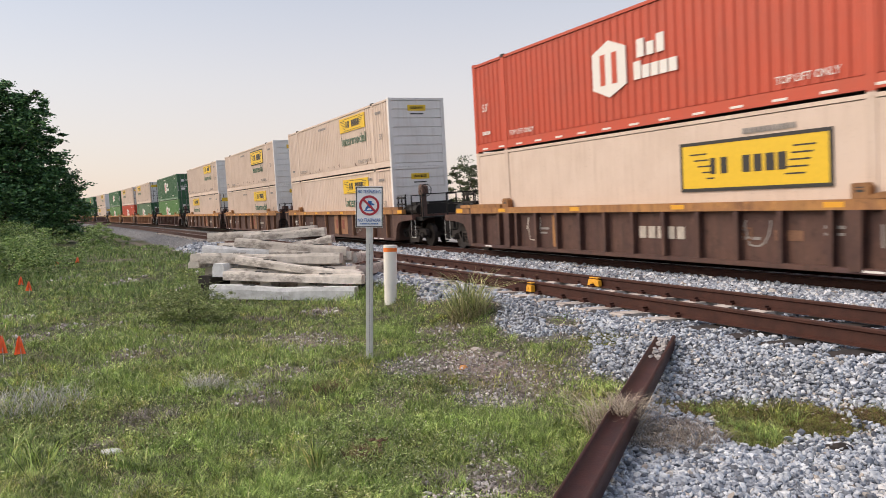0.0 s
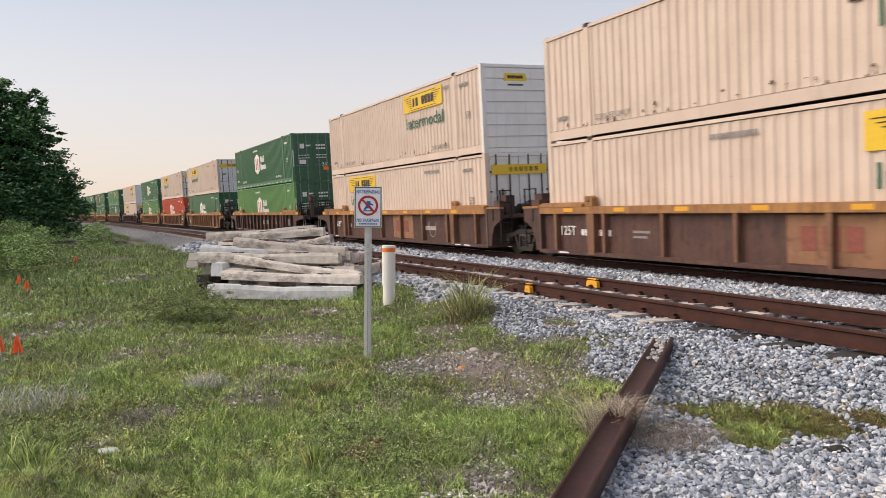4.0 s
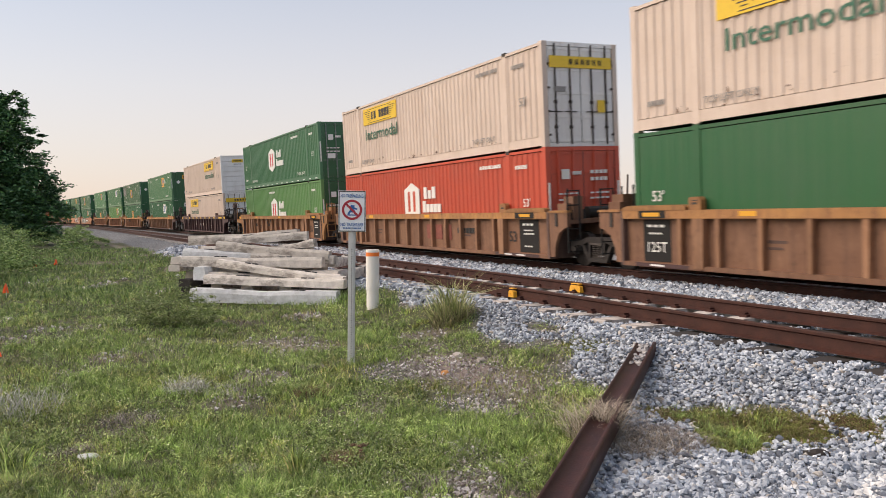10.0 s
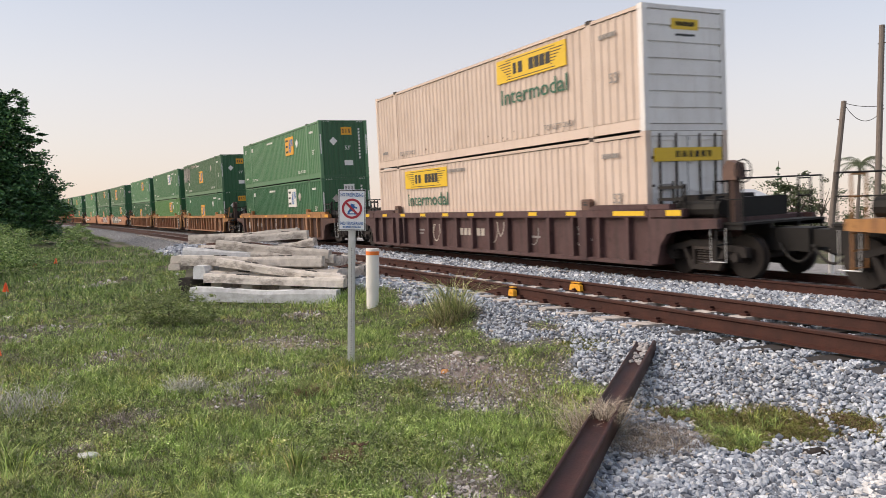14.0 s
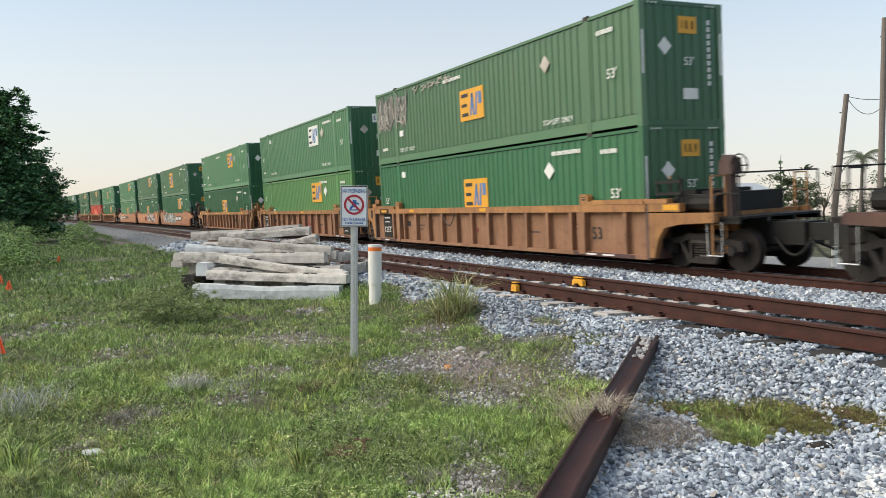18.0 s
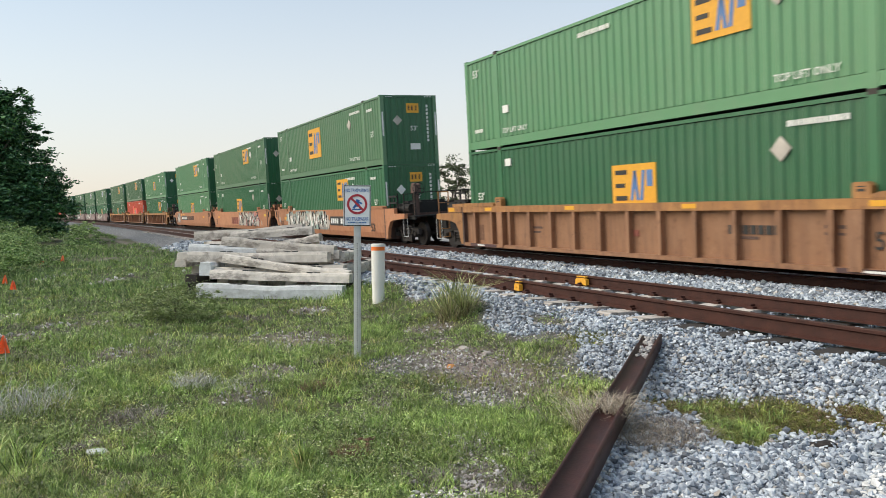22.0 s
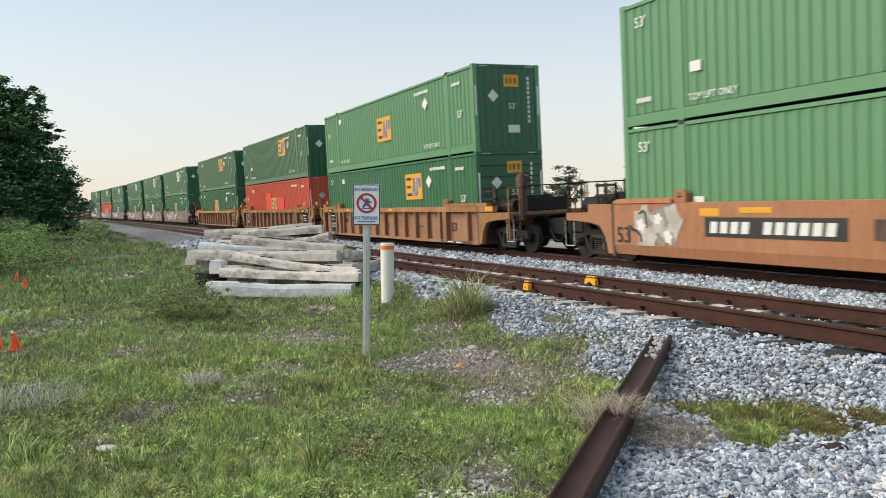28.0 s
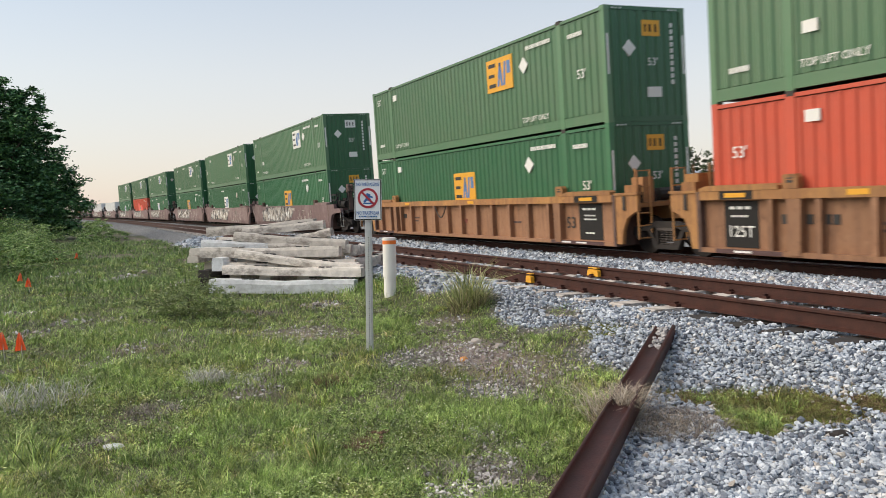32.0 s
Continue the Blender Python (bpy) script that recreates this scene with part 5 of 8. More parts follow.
    for x0, x1, z0, z1, mat, n in marks.get("bars", ()):
        w = (x1 - x0) / n
        for i in range(n):
            if not smooth or n < 8:
                sidebox("side_lettering_bar", mat, x0 + i * w, x0 + (i + 0.72) * w, z0, z1, 0.013)
            elif i != 4:
                h = z1 - z0
                slant = shared(("slant", round(w, 3), round(h, 3)), lambda bm: prism(bm, [(0, 0), (0.68 * w, 0), (0.68 * w + 0.15 * h, h), (0.15 * h, h)], YS - 0.004, YS + 0.01), mat)
                put("side_lettering_bar", slant, car, Matrix.Translation((x0 + i * w, -0.013, z0)))
    for x0, x1, fill, accent, k in marks.get("spray", ()):
        graffiti(car, x0, x1, YS, fill, accent, seed, k)
    for x0, x1, z0, z1, mat in marks.get("scrawl", ()):
        bm = bmesh.new()
        r = random.Random(seed)
        p = Vector((x0, 0, (z0 + z1) / 2))
        while p.x < x1:
            a0, rad = r.uniform(0, 6.28), r.uniform(0.15, 0.5) * (z1 - z0)
            for k in range(7):
                a = a0 + k * 0.6
                q = Vector((p.x + rad * 0.45 * math.cos(a) + 0.05, 0, min(z1, max(z0, p.z + rad * math.sin(a)))))
                dv = q - p
                box(bm, 0, dv.length + 0.01, YS - 0.006, YS + 0.02, -0.016, 0.016, Matrix.Translation(p) @ Matrix.Rotation(-math.atan2(dv.z, dv.x), 4, "Y"))
                p = q
        tagged(part("spray_paint_scrawl", bm, mat, car), kind="stuff")
    return car


# ---- the consist, from the head of what is seen: front corner's place at 16 s ----
CW, BE = CREAM, PALE
JF, JR = ("freight", 1.65, 1.98), ("freight", -5.45, 1.98)
HUB = "dark green corrugated shipping container with a white hexagon mark"
CRM = "cream corrugated shipping container with a yellow panel and green lettering"
EMG = "green corrugated shipping container with a square logo panel"


def sq(x, z, col, *wh):
    return ("square", x, z, col, *wh)


HX = lambda z, m: ("hex", -1.55, z, m)
YB, WB = AMBER, MARK
# off, car (paint, sill, smooth, marks key), lower, upper as (paint, end, logo, label)
L_CRM = (CW, "ribbed", ("freight", 1.65, 1.94), CRM, BE)
U_CRM = (CW, "ribbed", ("freight", 1.65, 2.00), CRM, BE)
D_CRM = (CW, "doors", ("freight", -5.45, 2.00), CRM, BE)
E_MID = lambda col, p=GREEN: (p, "flat", sq(-0.72, 1.02, col), EMG, None)
E_FWD = lambda col, p=GREEN: (p, "flat", sq(2.08, 1.52, col), EMG, None)
E_RED = (RED, "flat", sq(-0.5, 0.9, YB, 1.25, 0.95), "orange-red corrugated shipping container with a square logo panel", None)
HUBD = (GREEN, "doors", HX(1.56, INKRED), HUB, None)
HUBL = (LEAF, "doors", HX(1.45, INKRED), "bright green corrugated shipping container with a white hexagon mark", None)
HUBS = (DEEP, "doors", HX(1.45, INKRED), "smooth dark green shipping container with a white hexagon mark", None)
HUBR = (RED, "doors", HX(1.56, RED), "orange-red corrugated shipping container with a white hexagon mark", None)
PLATE = (CW, "ribbed", ("plate",), "cream shipping container with a black-rimmed yellow panel", BE)
WHT = (WHITE, "ribbed", ("none",), "plain white shipping container", None)

STACKS = [
    (183.62, "brown", "CC", PLATE, HUBR),
    (159.92, "ochre", "JC", L_CRM, U_CRM),
    (140.04, "ochre", "JB", L_CRM, (CW, "ribbed", ("freight", 1.45, 1.72, "rimmed"), "cream shipping container with a dark-rimmed yellow panel", BE)),
    (120.16, "ochre", "CB", D_CRM, U_CRM),
    (96.59, "brown", "CC", HUBL, HUBD),
    (72.85, "russet", "JC", HUBS, D_CRM),
    (53.04, "russet", "JB", HUBR, D_CRM),
    (33.24, "tan", "CB", HUBL, HUBD),
    (9.69, "maroon", "CC", D_CRM, U_CRM),
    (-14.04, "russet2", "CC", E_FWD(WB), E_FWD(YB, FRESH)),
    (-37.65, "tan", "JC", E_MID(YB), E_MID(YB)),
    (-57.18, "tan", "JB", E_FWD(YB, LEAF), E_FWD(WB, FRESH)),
    (-77.04, "tan2", "CB", E_MID(YB), E_FWD(YB, SHEENED)),
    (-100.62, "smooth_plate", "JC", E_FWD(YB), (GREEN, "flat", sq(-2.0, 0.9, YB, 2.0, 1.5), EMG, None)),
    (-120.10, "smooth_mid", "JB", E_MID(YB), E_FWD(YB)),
    (-139.53, "smooth_rear", "CB", E_MID(YB, SHEENED), E_FWD(YB, SHEENED)),
    (-163.29, "tan", "JC", (GREEN, "ribbed", sq(2.08, 1.4, YB), EMG, None), E_MID(YB, SHEENED)),
    (-182.97, "tan", "JB", E_RED, E_FWD(YB)),
    (-202.57, "tan", "CB", E_MID(YB), E_FWD(YB)),
    (-226.0, "slate", "JC", E_MID(YB), E_FWD(WB)),
    (-245.3, "slate", "JB", E_MID(WB), E_FWD(WB)),
    (-264.7, "slate", "CB", E_MID(YB), E_FWD(WB)),
    (-287.7, "slate", "JC", E_MID(WB), E_FWD(WB)),
    (-306.8, "slate", "JB", E_RED, E_FWD(WB)),
    (-325.9, "slate", "CB", E_MID(WB), E_FWD(WB)),
    (-349.4, "slate", "CC", WHT, None),
    (-373.0, "slate", "CC", WHT, None),
    (-396.7, "slate", "CC", WHT, None),
    (-420.3, "brown", "CC", WHT, None),
]
TABS = []
FOOT = [(5.5, 7.9, 0.105, 0.195, MAROON), (6.0, 6.45, 0.13, 0.17, MARK), (6.7, 7.15, 0.13, 0.17, MARK), (-7.9, -6.2, 0.105, 0.195, MAROON), (-7.4, -6.95, 0.13, 0.17, MARK)]
ENDTOP = [(6.72, 7.72, 1.21, 1.38, BLACKISH), (6.95, 7.5, 1.25, 1.34, AMBER), (-7.74, -6.86, 1.21, 1.38, BLACKISH), (-7.6, -7.05, 1.25, 1.34, AMBER)]
STEN = [(5.2, 5.75, 0.86, 0.92), (5.2, 5.6, 0.74, 0.79), (-4.4, -3.8, 0.72, 0.78), (-4.4, -3.9, 0.60, 0.65), (3.3, 3.75, 0.62, 0.68)]


def faint(mat):
    return [(*q, mat) for q in STEN]


def hazard(step, mat, n, x0):
    """Reflective blocks along the top sill."""
    return [(x0 + i * step, x0 + i * step + 0.42, 1.25, 1.35, mat) for i in range(n)]


PLATES = [(6.72, 7.72, 0.22, 1.17, BLACKISH), (-7.74, -6.86, 0.22, 1.17, BLACKISH)]
PLATE_BARS = [(6.9, 7.5, 1.0, 1.06, MARK, 3), (6.98, 7.45, 0.84, 0.88, MARK, 4), (6.95, 7.5, 0.74, 0.78, MARK, 5), (7.0, 7.4, 0.38, 0.42, MARK, 3), (-7.6, -7.0, 1.0, 1.06, MARK, 3), (-7.55, -7.1, 0.84, 0.88, MARK, 4)]
CODES = [("53", 6.14, 0.52, 0.44, INK), ("125T", -7.66, 0.44, 0.33, MARK)]
KINDS = {
    "brown": (PLUM, SILL, PLUM, False, "plum-brown ribbed well car with ochre top sill and pale scrawls", dict(
        flange=FOOT, top=hazard(3.9, AMBER, 4, -6.4), boxes=TABS + faint(SMOKE) + [(4.1, 4.75, 0.62, 0.82, RUSSET), (-3.6, -3.42, 0.24, 1.12, SILL)],
        bars=[(0.15, 1.75, 0.58, 0.86, SPRAY, 5), (6.3, 7.0, 0.55, 0.95, SMOKE, 3)], scrawl=[(-5.0, -4.55, 0.4, 1.05, SPRAY), (3.25, 3.9, 0.5, 1.0, SMOKE)], words=[("53", 3.2, 0.6, 0.4, RUSSET)])),
    "ochre": (PLUM, SILL, RUSSET, False, "plum-brown ribbed well car with faded ochre top sill", dict(
        wide=True, flange=FOOT, top=hazard(2.16, AMBER, 7, -7.1), boxes=TABS + faint(SMOKE) + [(0.08, 2.13, 0.24, 1.16, TAN), (5.0, 5.55, 0.5, 0.95, RUSSET)],
        bars=[(0.4, 1.8, 0.5, 0.95, FADED, 3), (-6.5, -5.2, 0.62, 0.78, MARK, 8), (3.2, 4.3, 0.6, 0.75, SPRAY, 7)], scrawl=[(3.3, 3.8, 0.35, 0.9, SMOKE)], words=[("125T", -7.5, 0.62, 0.36, MARK)])),
    "russet": (RUSSET, SILL, TAN, False, "rust-tan ribbed well car with dark end plates", dict(
        plates=True, flange=FOOT, top=hazard(5.4, AMBER, 2, -4.8) + ENDTOP, boxes=TABS + faint(BROWN) + PLATES + [(-1.9, -1.4, 0.4, 1.0, TAN)],
        bars=PLATE_BARS + [(2.85, 4.2, 0.72, 0.90, INK, 7)], words=CODES)),
    "russet2": (PLUM, SILL, TAN, False, "plum-brown ribbed well car with tan posts and ochre top sill", dict(
        flange=FOOT, top=hazard(4.32, AMBER, 4, -6.8), boxes=TABS + faint(SMOKE) + [(-7.35, -7.15, 0.5, 0.9, MARK)],
        bars=[(-5.2, -3.9, 0.66, 0.86, SMOKE, 7)], scrawl=[(-0.6, 0.35, 0.35, 1.1, MARK), (-6.9, -6.6, 0.4, 1.0, SMOKE)])),
    "tan": (TAN, SILL, TAN, False, "faded tan ribbed well car with black end plates", dict(
        bright=True, cable=-2.0, plates=True, flange=FOOT, top=hazard(5.4, AMBER, 2, -4.8) + ENDTOP, boxes=TABS + faint(BROWN) + PLATES,
        bars=PLATE_BARS + [(-6.3, -5.0, 0.72, 0.9, INK, 7)], words=CODES)),
    "tan2": (TAN, SILL, TAN, False, "faded tan ribbed well car with an ochre sill", dict(
        bright=True, flange=FOOT, top=hazard(4.32, AMBER, 4, -6.8), boxes=TABS + faint(BROWN) + [(-7.74, -7.2, 0.3, 0.8, RUSSET)],
        bars=[(-0.2, 0.35, 0.6, 0.75, FADED, 2), (3.0, 4.3, 0.72, 0.9, INK, 7)], words=[("53", 6.14, 0.52, 0.44, INK)])),
    "smooth_plate": (ORANGE, ORANGE, ORANGE, True, "smooth-sided faded orange well car with pale sprayed paint", dict(
        boxes=[(1.35, 4.5, 0.62, 1.06, INK), (-6.95, -6.3, 0.86, 1.0, AMBER), (6.0, 6.5, 0.86, 1.0, AMBER), (5.0, 5.3, 0.8, 0.95, INK), (-8.1, -7.9, 0.7, 1.0, SPRAY)],
        bars=[(1.5, 4.35, 0.72, 0.96, MARK, 10)], words=[("53", -7.75, 0.42, 0.55, INK), ("53", 6.8, 0.42, 0.5, INK)], spray=[(-6.1, 1.0, SPRAY, TEAL, 6)])),
    "smooth_mid": (ORANGE, ORANGE, ORANGE, True, "smooth-sided faded orange well car with pink and grey sprayed paint", dict(
        boxes=[(-6.9, -6.4, 0.9, 1.04, AMBER), (7.7, 8.1, 1.05, 1.2, YELLOW), (6.9, 7.05, 0.5, 0.75, SPRAY)],
        bars=[(-1.9, 0.3, 0.5, 0.98, FADED, 3)], words=[("53", -7.75, 0.42, 0.55, INK)], spray=[(0.6, 6.2, SPRAY, PINK, 5)])),
    "smooth_rear": (ORANGE, ORANGE, ORANGE, True, "smooth-sided faded orange well car with a black plate and grey scrawl", dict(
        boxes=[(-5.25, -1.9, 0.66, 1.07, INK), (-5.4, -4.85, 1.1, 1.26, AMBER), (-4.3, -3.5, 1.16, 1.27, AMBER), (-6.95, -6.5, 1.04, 1.14, AMBER), (5.9, 6.5, 0.9, 1.04, AMBER)],
        bars=[(-5.1, -2.05, 0.74, 0.98, MARK, 11), (-1.4, 1.6, 0.7, 1.05, BROWN, 3)], words=[("53", -8.2, 0.45, 0.55, INK)], spray=[(-7.4, -6.2, SPRAY, SMOKE, 1)])),
    "slate": (SLATE, SLATE, SLATE, True, "smooth-sided plum-grey well car with sprayed paint", dict(
        boxes=[(1.3, 2.0, 1.1, 1.25, SPRAY)], spray=[(-6.0, 1.0, SPRAY, SMOKE, 4)], scrawl=[(2.5, 5.5, 0.3, 1.1, SPRAY)])),
    "maroon": (MAROON, MAROON, MAROON, False, "dark maroon ribbed well car with yellow blocks along its sill", dict(
        top=hazard(1.80, YELLOW, 8, -7.4) + [(7.1, 8.2, 1.24, 1.35, YELLOW)], boxes=TABS + faint(SMOKE), bars=[(-1.0, 0.7, 0.62, 0.85, SPRAY, 6)],
        scrawl=[(0.9, 1.7, 0.4, 1.05, SPRAY), (-3.1, -2.3, 0.35, 0.95, SPRAY), (5.3, 5.9, 0.45, 0.95, SPRAY), (3.1, 3.6, 0.4, 0.9, SMOKE)])),
}
END = {"C": "coupler", "J": "joint", "B": "bare"}
ROLLING = []      # thing, centre's place at 16 s, height over the datum
for i, (off, kind, ends, low, high) in enumerate(STACKS):
    mid = off - LONG / 2
    paint, sill, posts, smooth, label, marks = KINDS[kind]
    if kind in ("tan", "russet"):
        marks = dict(marks, bars=marks["bars"] + [(0.5, 2.6, 0.48, 1.0, FADED, 3) if ends == "JB" else (-0.25, 0.3, 0.58, 0.72, FADED, 2)])
    if marks.get("plates"):
        # plates and their lettering only where two units share a bogie
        rear, front = ends[0] != "C", ends[1] != "C"

        def stays(x):
            return (rear or x > -6.8) and (front or x < 6.7)
        marks = dict(marks, **{k: [q for q in marks[k] if stays(q[1] if k == "words" else q[0])] for k in ("boxes", "bars", "top", "words")})
    # the string gives the rear end and the front end
    car = well_car(paint, sill, posts, (END[ends[0]], END[ends[1]]), smooth, label, 100 + i, mid, marks)
    ROLLING.append((car, mid, 0.0))
    for spec, z in ((low, FLOOR_LOW), (high, FLOOR_TOP)):
        if spec:
            p, end, logo, lab, ep = spec
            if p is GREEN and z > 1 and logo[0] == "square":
                p = OLIVE      # the upper ones are more faded, and lightened for sheen
            if p in (GREEN, FRESH, LEAF, OLIVE, SHEENED):
                ep = DEEP      # ends are less faded; their shade is put into the deep green too
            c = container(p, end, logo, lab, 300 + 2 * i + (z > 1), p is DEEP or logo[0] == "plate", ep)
            ROLLING.append((c, mid, z))
            if i == 10 and z > 1:
                scrawl(c, -7.95, -4.95, 1.3, 2.7, SMOKE, 5, 95, 0.04)
                scrawl(c, -7.9, -5.0, 1.35, 2.65, SPRAY, 7, 60, 0.05)
                scrawl(c, -4.4, -1.2, 2.45, 2.75, SPRAY, 6, 26, 0.03)


def motions():
    for ob, mid, z in ROLLING:
        lift = Matrix.Translation((0, 0, z))
        walk(ob, [(t, rail_pose(mid + run(t)) @ lift) for t in range(33)])
    # wheels turn while their car is near enough for it to be seen
    for w, dx, s in WHEELS:
        near = [f for f in range(961) if -62 < s + run(f / FPS) < 12]
        if not near:
            walk(w, [(0, pose(dx, 0, 0.35)), (32, pose(dx, 0, 0.35))])
            continue
        a, b = near[0], near[-1]
        rows = [] if a == 0 else [(0, pose(dx, 0, 0.35))]
        zero = run(a / FPS)
        rows += [(f / FPS, pose(dx, 0, 0.35, 0, math.degrees((run(f / FPS) - zero) / 0.46), 0)) for f in range(a, b + 1)]
        if b < 960:
            rows.append((32, rows[-1][1]))
        walk(w, rows)


# ---- things by the track ----
def rounded(bm, x0, x1, y0, y1, z0, z1, r):
    """A beam along x with bevelled edges."""
    box(bm, x0, x1, y0, y1, z0, z1)
    bmesh.ops.bevel(bm, geom=bm.edges[:], offset=r, segments=2, affect="EDGES")


def sign_post():
    base = Vector((-8.19, 2.90, ground_at(-8.19, 2.90) - 0.02))
    turn = math.atan2(2.90, -8.19)
    s = thing("no_trespassing_sign", "white no-trespassing sign with blue lettering on a perforated steel post", "sign", m=Matrix.Translation(base) @ Matrix.Rotation(turn - math.pi / 2 - 0.05, 4, "Z") @ Matrix.Rotation(radians(0.4), 4, "Y"))
    bm = bmesh.new()
    # hat-section post with a row of holes down its face
    w, d = 0.020, 0.022
    for a, b in ((-0.040, -w), (w, 0.040)):
        box(bm, a, b, 0.0, 0.004, 0, 1.86)
    box(bm, -w, -w + 0.004, -d, 0.0, 0, 1.86)
    box(bm, w - 0.004, w, -d, 0.0, 0, 1.86)
    box(bm, -w + 0.004, w - 0.004, -d, -d + 0.004, 0, 1.86)
    part("post", bm, GALV, s, "galvanised steel channel post")
    hole = shared("hole", lambda b: tube(b, (0, -d - 0.0015, 0), (0, -d + 0.001, 0), 0.0055, None, 8), INK)
    for i in range(48):
        put("hole", hole, s, Matrix.Translation((0, 0, 0.08 + i * 0.0265)))
    bm = bmesh.new()
    rounded(bm, -0.152, 0.152, -0.044, -0.040, 1.52, 1.977, 0.0015)
    board = part("sign_board", bm, SIGNWHITE, s, "white metal sign sheet")
    F = -0.0455
    bm = bmesh.new()
    for a in ((-0.148, 0.148, 1.524, 1.534), (-0.148, 0.148, 1.963, 1.973)):
        box(bm, a[0], a[1], F - 0.001, F + 0.001, a[2], a[3])
    for a in (-0.148, 0.138):
        box(bm, a, a + 0.010, F - 0.001, F + 0.001, 1.534, 1.963)
    part("border_line", bm, INK, board)
    for text, z, size, w in (("NO TRESPASSING", 1.900, 0.046, 0.70), ("NO TRASPASAR", 1.583, 0.048, 0.74)):
        put("lettering", lettering(text, size, SIGNBLUE), board, Matrix.Translation((-0.128, F - 0.001, z)) @ Matrix.Diagonal((w, 0.5, 1.15, 1)))
    bm = bmesh.new()
    bars(bm, -0.10, 0.10, 1.555, 0.014, 12, random.Random(2), F)
    part("small_print_bar", bm, SIGNBLUE, board)["kind"] = "stuff"
    bm = bmesh.new()
    n = 40
    ring = []
    for r in (0.112, 0.087):
        for y in (F - 0.003, F):
            ring.append([bm.verts.new((r * math.cos(6.2832 * i / n), y, 1.765 + r * math.sin(6.2832 * i / n))) for i in range(n)])
    for i in range(n):
        j = (i + 1) % n
        bm.faces.new((ring[0][i], ring[0][j], ring[2][j], ring[2][i]))
        bm.faces.new((ring[0][i], ring[1][i], ring[1][j], ring[0][j]))
        bm.faces.new((ring[2][j], ring[3][j], ring[3][i], ring[2][i]))
    part("prohibition_ring", bm, SIGNRED, board)
    bm = bmesh.new()
    box(bm, -0.088, 0.088, F - 0.0035, F - 0.001, -0.0115, 0.0115, Matrix.Translation((0, 0, 1.765)) @ Matrix.Rotation(radians(45), 4, "Y"))
    part("prohibition_slash", bm, SIGNRED, board)
    bm = bmesh.new()
    for q, (cx, cz, w2, h2, a) in enumerate(((0.0, 0.012, 0.022, 0.040, 12), (-0.022, -0.022, 0.012, 0.032, 38), (0.024, -0.020, 0.012, 0.030, -30), (0.030, 0.016, 0.026, 0.009, 20), (0.0, -0.058, 0.055, 0.006, 0))):
        box(bm, -w2, w2, F - 0.001, F + 0.001, -h2, h2, Matrix.Translation((cx, 0, 1.765 + cz)) @ Matrix.Rotation(radians(a), 4, "Y"))
    part("pictogram_block", bm, SIGNBLUE, board)
    for z in (1.56, 1.94):
        bm = bmesh.new()
        tube(bm, (0, F - 0.006, z), (0, F, z), 0.009, None, 6)
        part("bolt", bm, GALV, board)


sign_post()


def marker_pipe():
    x, y = -12.29, 4.74
    p = thing("marker_pipe", "white plastic marker pipe with an orange band", "utility marker", m=Matrix.Translation((x, y, ground_at(x, y) - 0.05)) @ Matrix.Rotation(radians(-0.6), 4, "Y"))
    for name, z0, z1, r, mat in (("lower_pipe", 0, 0.40, 0.104, PVC), ("upper_pipe", 0.37, 0.93, 0.114, PVC), ("orange_band", 0.93, 0.995, 0.1155, HIVIS), ("cap", 0.995, 1.035, 0.116, PVC)):
        bm = bmesh.new()
        tube(bm, (0, 0, z0), (0, 0, z1), r, None, 28)
        if name == "cap":
            tube(bm, (0, 0, z1), (0, 0, z1 + 0.008), r, r * 0.9, 28)
        me = mesh_of(bm, mat)
        put(name, me, p)
    bm = bmesh.new()
    for i, (a, b) in enumerate((((0.0, 0.74), (0.03, 0.74)), ((0.03, 0.74), (0.028, 0.66)), ((0.028, 0.66), (0.0, 0.64)))):
        tube(bm, (0.05 + a[0], -0.1165, a[1]), (0.05 + b[0], -0.1165, b[1]), 0.005, None, 5)
    put("pen_mark", mesh_of(bm, INK), p, Matrix.Rotation(radians(-50), 4, "Z"))


marker_pipe()


